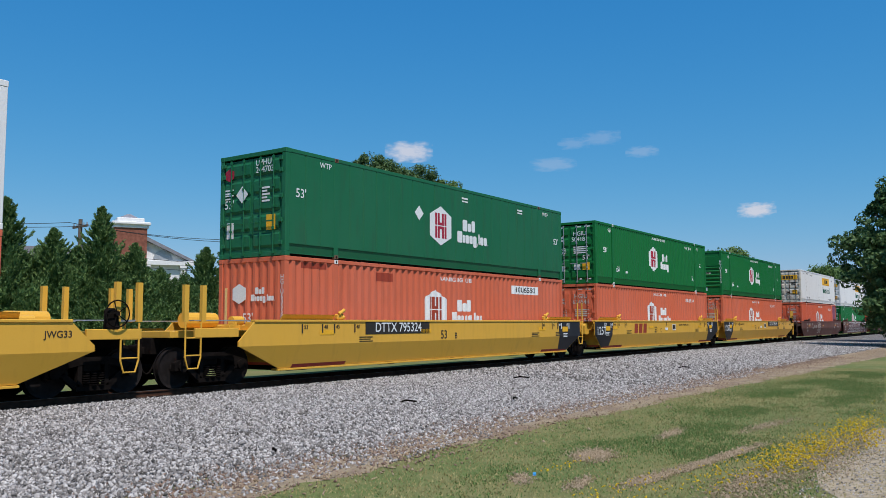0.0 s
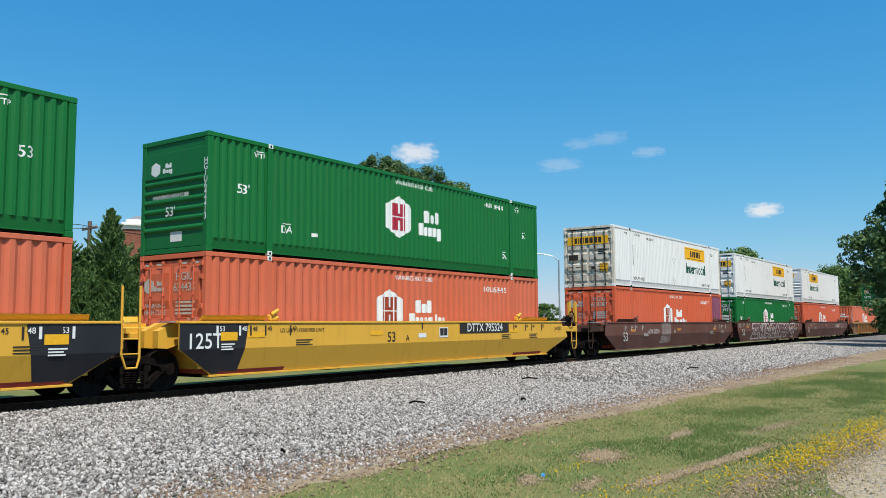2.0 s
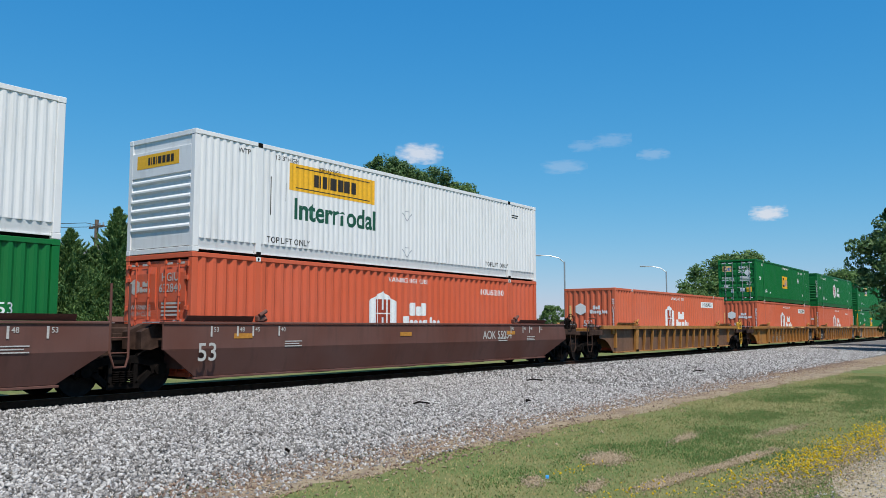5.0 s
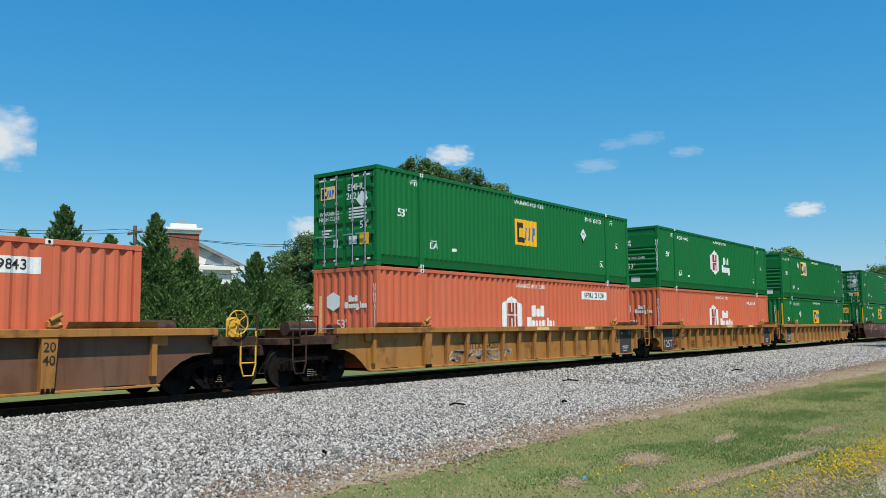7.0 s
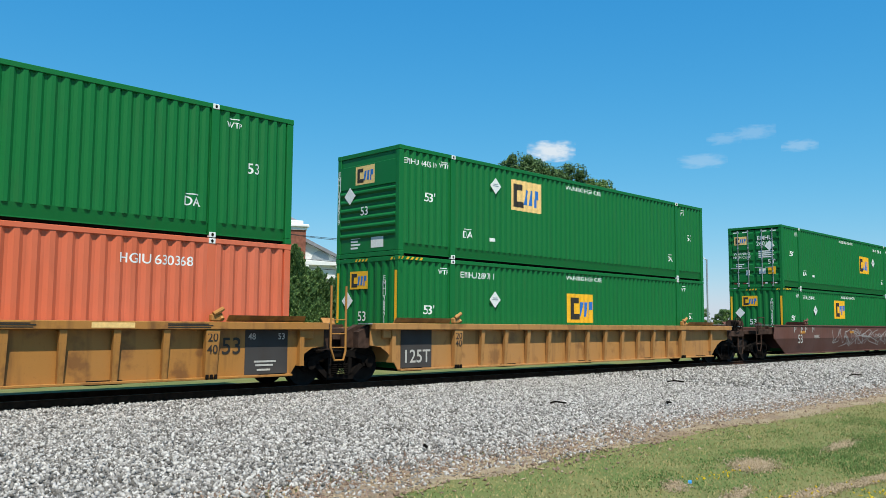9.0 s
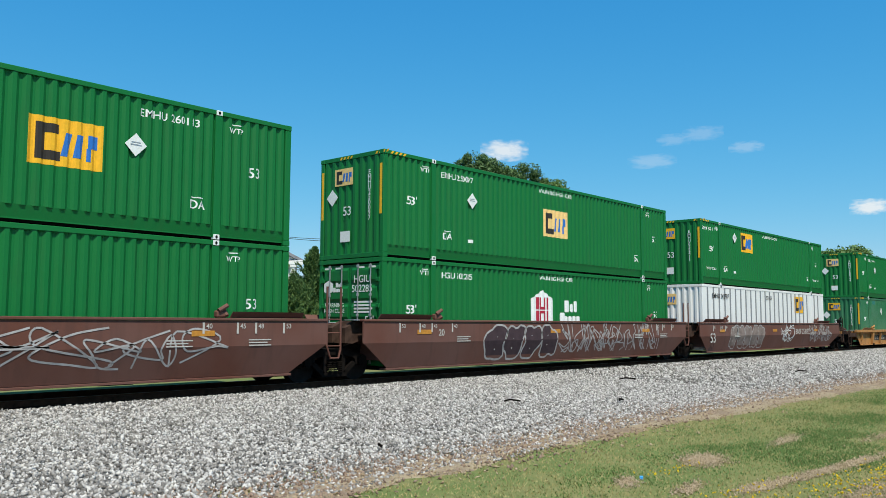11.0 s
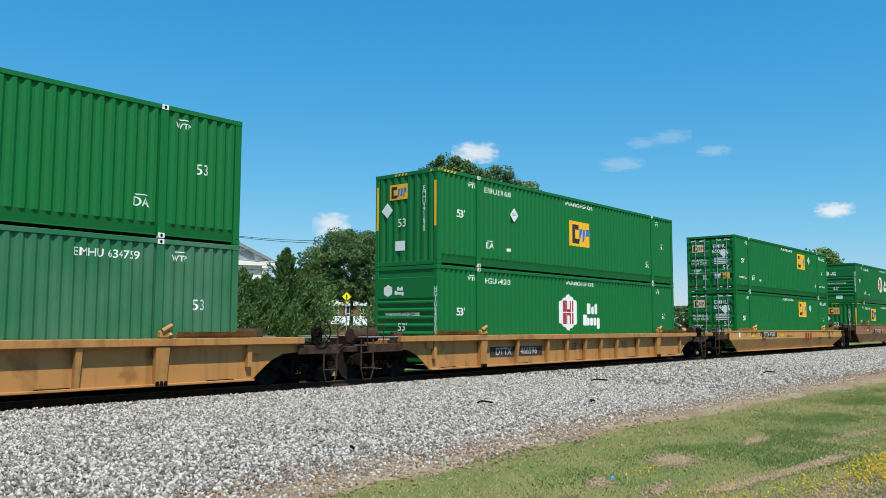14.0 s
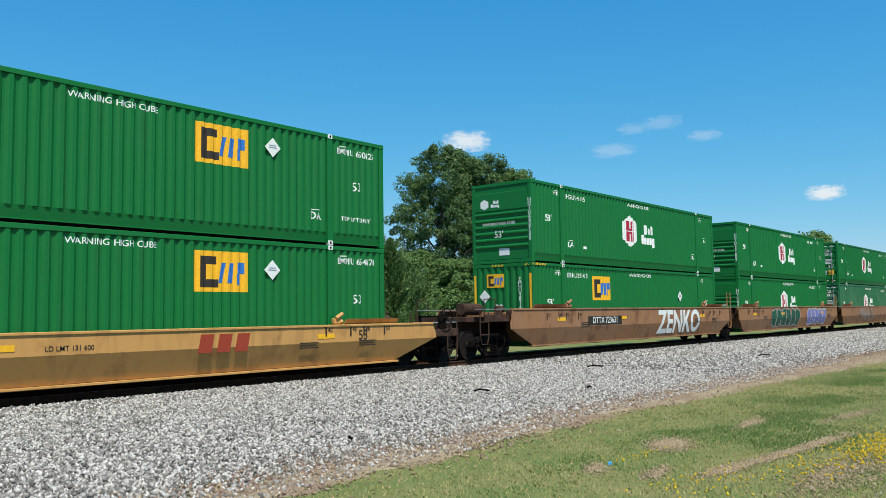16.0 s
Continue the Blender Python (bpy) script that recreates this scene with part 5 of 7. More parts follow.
for y in (-0.754, 0.754):
    r = part("rail", rail_profile, RAIL, track, "rusty rail", key="rail", at=(0, y, 0))
    part("rail_head", lambda bm: box(bm, -60, 420, -0.034, 0.034, -0.004, 0.0), RAILTOP, r, "polished running surface", key="railhead")
for i in range(150):
    part("tie", lambda bm: box(bm, -0.115, 0.115, -1.3, 1.3, -0.33, -0.135, 0.012), WOOD, track, key="tie", at=(0.2 + 0.5 * i, 0, 0.004 * (i % 3)))


# ---- grass, flowers and bare patches beside the camera ----
def patch_ob(name, cx, cy, rx, ry, seed, mat, label, lift=0.006, turn=0.0):
    vs, n = [], 40
    for i in range(n):
        a = 2 * math.pi * i / n
        k = 1 + 0.38 * noise.noise(Vector((math.cos(a) * 1.6 + seed, math.sin(a) * 1.6, seed * 2.7))) + 0.2 * noise.noise(Vector((math.cos(a) * 5 + seed, math.sin(a) * 5, seed)))
        px, py = rx * k * math.cos(a), ry * k * math.sin(a)
        vs.append((cx + px * math.cos(turn) - py * math.sin(turn), cy + px * math.sin(turn) + py * math.cos(turn), GROUND + lift))
    return mesh_ob(name, vs, [tuple(range(n))], mat, label, "ground")


patch_ob("bare_patch", 10.12, -12.5, 0.27, 0.15, 1.0, DIRT, "bare tan dirt worn into the grass", turn=0.3)
# worn places where crumbs of dry earth lie thick in the middle and thin out at the edge
wear = []
for px_, py_, ra, rb, an, k in ((10.12, -12.5, 0.26, 0.13, 0.3, 1500), (12.7, -12.63, 0.35, 0.06, 0.1, 600), (8.9, -13.72, 0.28, 0.07, -0.1, 700), (10.1, -13.88, 0.5, 0.06, -0.1, 900), (11.4, -14.0, 0.45, 0.06, -0.1, 700),
                                (8.3, -13.2, 0.22, 0.06, 0.2, 300), (8.15, -12.55, 0.16, 0.06, 0.5, 300), (14.5, -13.6, 0.6, 0.08, -0.1, 500), (9.2, -14.7, 0.7, 0.16, 0.0, 1200), (12.0, -15.1, 1.6, 0.2, 0.0, 2200)):
    k = int(1.6 * k)
    wx, wy = rng.normal(0, ra, k), rng.normal(0, rb, k)
    wear.append(np.stack([px_ + wx * math.cos(an) - wy * math.sin(an), py_ + wx * math.sin(an) + wy * math.cos(an), np.full(k, GROUND + 0.010)], -1))
wear = np.concatenate(wear)
CRUMBS = island_material("dry_earth_crumbs", (0.27, 0.20, 0.125), (0.42, 0.33, 0.22))
scatter("dry_earth", wear, rng.uniform(0.007, 0.024, len(wear)), CRUMBS, "crumbs of dry tan earth in worn grass", "dirt", 0.16)
REDDISH = island_material("red_brown_dirt", (0.12, 0.075, 0.055), (0.30, 0.215, 0.16))
n = 16000
x = rng.uniform(3, 45, n)
y = np.array([stone_y(a) for a in x]) + rng.normal(0.15, 0.42, n)
scatter("edge_dirt", np.stack([x, y, np.array([bed_z(b) for b in y]) + 0.012], -1), rng.uniform(0.012, 0.045, n), REDDISH, "red-brown dirt and debris among the thinning stones", "dirt", 0.4)
patch_ob("gravel_patch", 12.6, -17.0, 6.2, 1.9, 13.0, PALE_GRAVEL, "pale sandy gravel beside the grass", turn=0.06)


def blades(name, n, x0, x1, y0, y1, h0, h1, mat, label, dens=None):
    x, y = rng.uniform(x0, x1, n), rng.uniform(y0, y1, n)
    soft_edge = rng.normal(-0.15, 0.35, n) if dens is None else rng.normal(-0.6, 0.35, n)
    keep = np.array([y[i] < edge_y(x[i]) + soft_edge[i] for i in range(n)])
    if dens is not None:
        keep &= np.array([dens(x[i], y[i]) > rng.random() for i in range(n)])
    x, y = x[keep], y[keep]
    m = len(x)
    a, w, h = rng.uniform(0, np.pi, m), rng.uniform(0.004, 0.009, m), rng.uniform(h0, h1, m)
    lx, ly = rng.normal(0, 0.5, m) * h, rng.normal(0, 0.5, m) * h
    dx, dy = np.cos(a) * w, np.sin(a) * w
    z = np.full(m, GROUND)
    v = np.stack([np.stack([x - dx, y - dy, z], -1), np.stack([x + dx, y + dy, z], -1), np.stack([x + lx, y + ly, z + h], -1)], 1).reshape(-1, 3)
    return fast_mesh(name, v, np.arange(3 * m).reshape(-1, 3), mat, label, "grass")


def lush(x, y):
    k = noise.noise(Vector((x * 0.45, y * 0.9, 0.3))) + 0.5 * noise.noise(Vector((x * 1.6, y * 2.2, 4.0)))
    middle = max(0.0, 1 - abs(y + 12.9 + 0.3 * k) / 1.9) * min(1.0, max(0.0, (x - 7.5) / 2.5))
    bare = min(1.0, ((x - 10.15) / 0.5) ** 2 + ((y + 12.5) / 0.26) ** 2) * min(1.0, ((y + 13.75 + 0.11 * (x - 9)) / 0.16) ** 2 if 8.4 < x < 11.8 else 1.0)
    return (0.06 + 0.5 * max(0, k) + 0.8 * middle * max(0.08, 0.55 + 2.2 * k)) * bare


blades("grass_blades", 420000, 3.5, 32, -15.4, -10.0, 0.010, 0.030, BLADE, "short green mown grass", lush)
blades("dry_grass_blades", 110000, 3.5, 34, -17.0, -10.0, 0.010, 0.032, BLADE_DRY, "short dry yellow grass")
fp = []
for cx, cy, k, sx, sy in ((14.6, -14.95, 150, 0.9, 0.2), (12.0, -14.8, 170, 0.9, 0.22), (10.6, -14.75, 90, 0.5, 0.2), (9.2, -14.5, 40, 0.6, 0.25), (7.9, -13.9, 24, 0.5, 0.2), (13.4, -15.4, 60, 0.9, 0.2), (8.9, -12.7, 10, 0.3, 0.1), (20, -15.5, 60, 2.0, 0.4)):
    k = int(2.6 * k)
    fp.append(np.stack([rng.normal(cx, sx, k), rng.normal(cy, sy, k), np.full(k, GROUND + 0.06) + rng.uniform(-0.02, 0.05, k)], -1))
fp = np.concatenate(fp)
scatter("yellow_wildflowers", fp, rng.uniform(0.012, 0.024, len(fp)), FLOWER, "yellow wildflowers in the grass", "flowers", 0.4)
BLUE_BIT = plain("blue_plastic", (0.04, 0.28, 0.62), 0.4)
part("litter_scrap", lambda bm: prism(bm, [(-0.07, 0), (0.05, 0), (0.08, 0.03), (0.0, 0.05), (-0.06, 0.035)], -0.03, 0.03), BLUE_BIT, None, at=pose(8.43, -12.57, GROUND + 0.01, 0, 0, 30) @ Matrix.Diagonal((0.6, 0.6, 0.6, 1)))
tagged(bpy.data.objects["litter_scrap"], "small blue plastic scrap lying in grass", "litter")
for sx, sy, sl, sa in ((21.6, -5.0, 0.5, -35), (14.0, -6.6, 0.34, -40), (16.0, -8.0, 0.22, 10), (30.0, -7.0, 0.6, -20), (7.9, -9.0, 0.16, 60)):
    part("stick", lambda bm: bars_frame(bm, [(-sl / 2, 0, 0), (-0.05, 0.03, 0.03), (sl / 2, 0, 0.0)], 0.02), STEEL, None, at=pose(sx, sy, bed_z(sy) + 0.07, 0, 0, sa))
for o in [o for o in bpy.data.objects if o.name.startswith("stick")]:
    tagged(o, "short dark stick lying on the stones", "stick", "sticks on the stones")


# ---- trees ----
def leaf_material(name, a, b_):
    m, t, b = nodes_of(name, 0.6, 0, 0.25)
    g = t.nodes.new("ShaderNodeNewGeometry")
    col = mix(t, g.outputs["Random Per Island"], a, b_)
    t.links.new(col, b.inputs["Base Color"])
    tr = t.nodes.new("ShaderNodeBsdfTranslucent")
    t.links.new(col, tr.inputs[0])
    ms = t.nodes.new("ShaderNodeMixShader")
    ms.inputs[0].default_value = 0.25
    t.links.new(b.outputs[0], ms.inputs[1])
    t.links.new(tr.outputs[0], ms.inputs[2])
    t.links.new(ms.outputs[0], t.nodes["Material Output"].inputs[0])
    return m


OAK = leaf_material("oak_leaves", (0.048, 0.105, 0.034), (0.140, 0.225, 0.075))
OAK_L = leaf_material("light_tree_leaves", (0.065, 0.140, 0.038), (0.180, 0.275, 0.080))
CEDAR = leaf_material("cedar_foliage", (0.055, 0.125, 0.040), (0.185, 0.290, 0.090))
BARK = plain("grey_brown_bark", (0.10, 0.075, 0.055), 0.95, 0, 0.3, 9)


def leaf_cloud(centres, radii, per, size, gen, squash=0.8, droop=0.0):
    """Leaf quads round clump centres; returns vertices and faces."""
    k = len(centres)
    c = np.repeat(centres, per, 0)
    r = np.repeat(radii, per)
    d = gen.normal(size=(k * per, 3))
    d /= np.linalg.norm(d, axis=1, keepdims=True)
    rad = gen.uniform(0.35, 1.0, k * per) ** 0.5
    p = c + d * (r * rad)[:, None] * np.array([1, 1, squash])
    nrm = d + gen.normal(size=d.shape) * 0.7 + np.array([0, 0, 0.35])
    nrm /= np.linalg.norm(nrm, axis=1, keepdims=True)
    u = np.cross(nrm, gen.normal(size=d.shape))
    u /= np.linalg.norm(u, axis=1, keepdims=True) + 1e-9
    w = np.cross(nrm, u)
    s = gen.uniform(0.6, 1.3, len(p))[:, None] * size
    v = np.stack([p - u * s, p - w * s * 0.55, p + u * s, p + w * s * 0.55], 1).reshape(-1, 3)
    return v, np.arange(len(v)).reshape(-1, 4)


def trunk_mesh(bm, h, r, limbs, gen, spread):
    segs = 7
    rings = []
    for i in range(segs + 1):
        f = i / segs
        rr = r * (1 - 0.75 * f) * (1.25 if i == 0 else 1)
        ox, oy = 0.12 * math.sin(f * 5) * h * 0.08, 0.1 * math.cos(f * 4) * h * 0.08
        rings.append([bm.verts.new((ox + rr * math.cos(2 * math.pi * j / 9), oy + rr * math.sin(2 * math.pi * j / 9), h * f)) for j in range(9)])
    for a, b in zip(rings, rings[1:]):
        for j in range(9):
            bm.faces.new((a[j], a[(j + 1) % 9], b[(j + 1) % 9], b[j]))
    for k in range(limbs):
        a = 2 * math.pi * k / limbs + gen.uniform(-0.4, 0.4)
        z = h * gen.uniform(0.35, 0.85)
        q = (math.cos(a) * spread * gen.uniform(0.4, 0.8), math.sin(a) * spread * gen.uniform(0.4, 0.8), z + spread * gen.uniform(0.3, 0.7))
        rod(bm, (0, 0, z), q, r * 0.25, 6)


def broad_tree(label, h, spread, low, seed, leaf, clumps=110, per=130, size=0.13, base=0.0):
    gen = np.random.default_rng(seed)
    root = new("tree")
    tagged(root, label, "tree")
    part("trunk", lambda bm: trunk_mesh(bm, h * 0.75, max(0.16, h * 0.022), 9, gen, spread), BARK, root)
    cs, rs = [], []
    while len(cs) < clumps:
        a, f = gen.uniform(0, 2 * np.pi), gen.uniform(0, 1)
        z = low + (h - low) * f
        wide = spread * (0.55 + 0.45 * math.sin(math.pi * min(1, 0.15 + f * 0.8))) * (1 - 0.32 * max(0, f - 0.6) / 0.4)
        rr = wide * math.sqrt(gen.uniform(0.1, 1.0)) * (1 + 0.28 * math.sin(3 * a + seed) * math.cos(5 * f + seed))
        cs.append((rr * math.cos(a), rr * math.sin(a), z))
        rs.append(spread * gen.uniform(0.08, 0.19))
    v, f = leaf_cloud(np.array(cs), np.array(rs), per, size, gen)
    crown = fast_mesh("crown", v, f, leaf)
    crown.parent = root
    return root


def cedar_tree(label, h, r, seed):
    """A redcedar: pointed, with short upswept sprays that thin out to a tip."""
    gen = np.random.default_rng(seed)
    root = new("cedar_tree")
    tagged(root, label, "tree", "row of cedars behind the track")
    part("trunk", lambda bm: rod(bm, (0, 0, 0), (0, 0, h * 0.9), 0.07, 8), BARK, root)
    nb, per = 760, 75
    f = np.sort(gen.random(nb)) ** 1.05
    a = gen.uniform(0, 2 * np.pi, nb)
    lobes = 1 + 0.30 * np.sin(3 * a + seed + 6 * f) + 0.22 * np.sin(5 * a - 13 * f + seed)
    ln = r * (1 - f) ** 0.9 * gen.uniform(0.4, 1.2, nb) * lobes + 0.14 * (1 - f) + 0.03
    t = gen.uniform(0.08, 1.0, (nb, per)) ** 0.75
    out_r = ln[:, None] * t
    wob = gen.normal(0, 0.085, (nb, per, 3)) * (1.12 - t)[..., None] * (0.55 + ln[:, None, None] * 0.6)
    c = np.stack([np.cos(a)[:, None] * out_r, np.sin(a)[:, None] * out_r, 0.05 + (h - 0.1) * f[:, None] ** 0.96 + 0.62 * out_r * t], -1) + wob
    c = c.reshape(-1, 3)
    d = np.stack([np.cos(a), np.sin(a), np.full(nb, 1.5)], -1)
    d = np.repeat(d, per, 0) + gen.normal(0, 0.75, c.shape)
    d /= np.linalg.norm(d, axis=1, keepdims=True)
    w = np.cross(d, gen.normal(size=c.shape))
    w /= np.linalg.norm(w, axis=1, keepdims=True) + 1e-9
    s = gen.uniform(0.07, 0.15, (len(c), 1))
    v = np.stack([c - d * s * 0.5, c + w * s * 0.27, c + d * s, c - w * s * 0.27], 1).reshape(-1, 3)
    f = np.arange(len(v)).reshape(-1, 4)
    crown = fast_mesh("crown", v, f, CEDAR)
    crown.parent = root
    return root


def put(ob, az, dist, z=GROUND, turn=0, s=1.0):
    """Set a thing at a bearing (degrees from the track's direction) and a distance from the camera's stand."""
    ob.matrix_basis = Matrix.Translation((EYE[0] + dist * math.cos(radians(az)), EYE[1] + dist * math.sin(radians(az)), z)) @ pose(0, 0, 0, 0, 0, turn) @ Matrix.Diagonal((s, s, s, 1))
    return ob


ced = [cedar_tree("dark green pointed redcedar tree", 7.3, 2.3, 11), cedar_tree("dark green redcedar tree", 6.3, 2.3, 12), cedar_tree("bushy green redcedar tree", 5.2, 2.5, 13)]
row = [(0, 62.5, 42, 1.03), (1, 59.8, 42, 0.98), (2, 58.4, 43, 1.05), (0, 57.06, 42, 1.0), (1, 55.0, 42, 0.89), (2, 53.4, 42.5, 0.86), (2, 52.0, 43, 0.80), (1, 50.55, 44, 0.90), (2, 49.3, 45, 0.92), (1, 43.2, 50, 1.0),
       (1, 64.8, 42, 1.0), (2, 66.6, 42, 1.05), (0, 68.4, 42, 0.98), (2, 61.2, 42.5, 0.96), (2, 55.9, 41, 0.8), (2, 63.6, 41.5, 0.95), (2, 69.9, 43, 1.0), (2, 41.9, 52, 0.95), (1, 60.6, 45, 0.86), (2, 57.8, 45, 0.95), (2, 54.2, 45, 0.9), (2, 51.2, 46, 0.8), (2, 65.6, 45, 0.95), (2, 67.5, 45, 0.95)]
used = set()
for k, (i, az, d, s) in enumerate(row):
    ob = ced[i] if i not in used else copy_thing(ced[i], Matrix())
    used.add(i)
    put(ob, az, d, GROUND, 47 * k, s)

big_a = put(broad_tree("tall leafy tree with an uneven crown", 14.7, 4.3, 1.0, 21, OAK, 420, 190, 0.092), 39.6, 66)
big_b = put(broad_tree("tall leafy tree with a broad crown", 14.3, 4.4, 1.0, 22, OAK, 420, 190, 0.092), 37.0, 67.5)
big_c = put(broad_tree("leafy tree beside taller trees", 13.2, 4.2, 0.8, 23, OAK_L, 400, 190, 0.092), 34.6, 68)
low_a = put(broad_tree("light green bushy tree", 6.2, 3.0, 0.2, 24, OAK_L, 260, 150, 0.085), 41.8, 60)
low_b = put(broad_tree("light green bushy young tree", 5.4, 2.8, 0.2, 25, OAK_L, 260, 150, 0.085), 38.6, 58)
low_c = put(copy_thing(low_a, Matrix()), 35.6, 62, s=0.9)
low_d = put(copy_thing(low_b, Matrix()), 33.0, 66, s=0.95, turn=80)
low_e = put(copy_thing(low_a, Matrix()), 31.2, 70, s=0.8, turn=140)
sp_tree = put(broad_tree("dark round-crowned oak before the church", 9.8, 4.5, 4.0, 52, OAK, 330, 180, 0.10), 46.2, 74)
far_a = put(broad_tree("large spreading tree far behind the train", 13.6, 8.6, 2.0, 31, OAK_L, 420, 75, 0.26), 16.2, 150)
low_f = put(copy_thing(low_b, Matrix()), 20.8, 120, s=1.15, turn=20)
low_g = put(copy_thing(low_a, Matrix()), 19.2, 125, s=1.1, turn=50)
low_h = put(copy_thing(low_b, Matrix()), 22.6, 118, s=1.0, turn=70)
low_i = put(copy_thing(low_a, Matrix()), 14.0, 160, s=1.3, turn=10)
low_j = put(copy_thing(low_b, Matrix()), 12.0, 160, s=1.25, turn=150)
far_b = put(copy_thing(far_a, Matrix()), 9.6, 170, s=0.86, turn=100)
far_c = put(copy_thing(far_a, Matrix()), 11.6, 200, s=0.75, turn=200)
near_r = put(broad_tree("dark leafy tree standing beside the line", 11.8, 4.4, 0.9, 41, OAK, 520, 110, 0.15), 4.9, 66)
near_r2 = put(copy_thing(near_r, Matrix()), 4.3, 80, s=1.05, turn=120)
for k in range(16):
    put(copy_thing((low_a, low_b, big_c, far_a)[k % 4], Matrix()), 70 + 18 * k, 90 + 9 * (k % 3), turn=50 * k, s=0.9)
for k in range(10):
    put(copy_thing((low_a, low_b)[k % 2], Matrix()), 24 + 2.1 * k, 130 - 4 * k, turn=35 * k, s=0.75)

# ---- buildings behind the cedars ----
BRICK = plain("red_brown_brick", (0.23, 0.085, 0.055), 0.9, 0, 0.25, 3.0)
TRIMW = plain("white_painted_trim", (0.72, 0.72, 0.70), 0.6, 0, 0.06)
SLATE = plain("grey_roof_shingles", (0.22, 0.22, 0.24), 0.9, 0, 0.15, 2.0)
GLASS = plain("dark_window_glass", (0.02, 0.025, 0.03), 0.08)
hall = tagged(new("brick_hall"), "red brick hall with white pediment and square tower", "building")
# local frame: +x to the right along its front, -y towards the camera
part("wall", lambda bm: box(bm, -22, 7.6, 0.6, 16, 0, 9.7), BRICK, hall, "red brick wall")
part("portico_wall", lambda bm: box(bm, -7.5, 7.5, 0.0, 0.6, 0, 9.5), TRIMW, hall, "white portico front")
part("roof", lambda bm: prism(bm, [(-8.4, 10.1), (8.4, 10.1), (0, 14.1)], 0.35, 14), SLATE, hall, "grey shingle gable roof")
part("hall_roof", lambda bm: prism(bm, [(-23, 8.9), (-6, 8.9), (-7, 11.6), (-21, 11.6)], 2, 14), SLATE, hall, "grey shingle hipped roof")
part("entablature", lambda bm: box(bm, -8.2, 8.2, -0.7, 0.35, 9.5, 10.1, 0.05), TRIMW, hall, "white entablature")
part("pediment", lambda bm: prism(bm, [(-8.0, 10.1), (8.0, 10.1), (0, 13.8)], 0.1, 0.34), TRIMW, hall, "white triangular pediment")
for s in (-1, 1):
    part("pediment_moulding", lambda bm: prism(bm, [(s * 8.6, 10.05), (s * 7.8, 10.05), (0, 13.65), (0, 14.2)], -0.6, 0.1), SLATE, hall)
part("fan_window", lambda bm: prism(bm, [(4.4 + 1.2 * math.cos(math.pi * i / 12), 10.3 + 1.2 * math.sin(math.pi * i / 12)) for i in range(13)], 0.02, 0.098), GALV, hall, "half-round louvred window")
part("tower", lambda bm: box(bm, -1.65, 2.25, -0.9, 3.0, 0.0, 14.4), BRICK, hall, "square brick tower")
part("cornice", lambda bm: (box(bm, -2.05, 2.65, -1.3, 3.4, 14.45, 14.85, 0.1), box(bm, -1.35, 1.95, -0.6, 2.7, 14.85, 15.4, 0.08), box(bm, -1.8, 2.4, -1.05, 3.15, 14.1, 14.45)), TRIMW, hall, "white stepped cornice")
part("tower_cap", lambda bm: bmesh.ops.create_cone(bm, cap_ends=True, segments=8, radius1=1.55, radius2=0.3, depth=0.6, matrix=pose(0.3, 1.05, 15.7)), SLATE, hall, "low grey cap")
for k in range(4):
    w_ = part("column", lambda bm: (rod(bm, (0, 0, 0.3), (0, 0, 9.2), 0.4, 14), box(bm, -0.48, 0.48, -0.48, 0.48, 9.2, 9.5), box(bm, -0.45, 0.45, -0.45, 0.45, 0.0, 0.3)), TRIMW, hall, key="column", at=(-6.9 + 4.6 * k, -0.2, 0))
for k in range(5):
    w_ = part("window", lambda bm: (box(bm, -0.6, -0.5, -0.06, 0.06, 0, 2.4), box(bm, 0.5, 0.6, -0.06, 0.06, 0, 2.4), box(bm, -0.5, 0.5, -0.06, 0.06, 2.3, 2.4), box(bm, -0.5, 0.5, -0.06, 0.06, 0, 0.1), box(bm, -0.5, 0.5, -0.04, 0.04, 1.15, 1.23), box(bm, -0.03, 0.03, -0.04, 0.04, 0.1, 2.3)), TRIMW, hall, "white sash window", key="hwin", at=(-21 + 2.6 * k, 0.56, 3.6))
    part("pane", lambda bm: box(bm, -0.5, 0.5, 0.0, 0.02, 0.1, 2.3), GLASS, w_, key="hpane")
put(hall, 55.5, 112, GROUND, 55.5 - 90 + 8)

church = tagged(new("brick_church"), "brick church spire and wing partly hidden by trees", "building")
part("spire_tower", lambda bm: box(bm, -1.3, 1.3, -1.3, 1.3, 0, 9.8), BRICK, church, "brick bell tower")
part("spire", lambda bm: bmesh.ops.create_cone(bm, cap_ends=True, segments=4, radius1=1.75, radius2=0.02, depth=2.6, matrix=pose(0, 0, 11.1, 0, 0, 45)), BRICK, church, "pointed tiled spire")
part("wing", lambda bm: box(bm, -1.0, 8.4, -1.6, 6, 0, 4.4), BRICK, church, "brick wing")
part("wing_trim", lambda bm: box(bm, 1.3, 8.6, -1.9, -1.6, 4.3, 4.95), TRIMW, church, "white trim band")
part("wing_base", lambda bm: box(bm, 1.3, 8.6, -1.75, -1.6, 0.0, 0.9), TRIMW, church, "white base band")
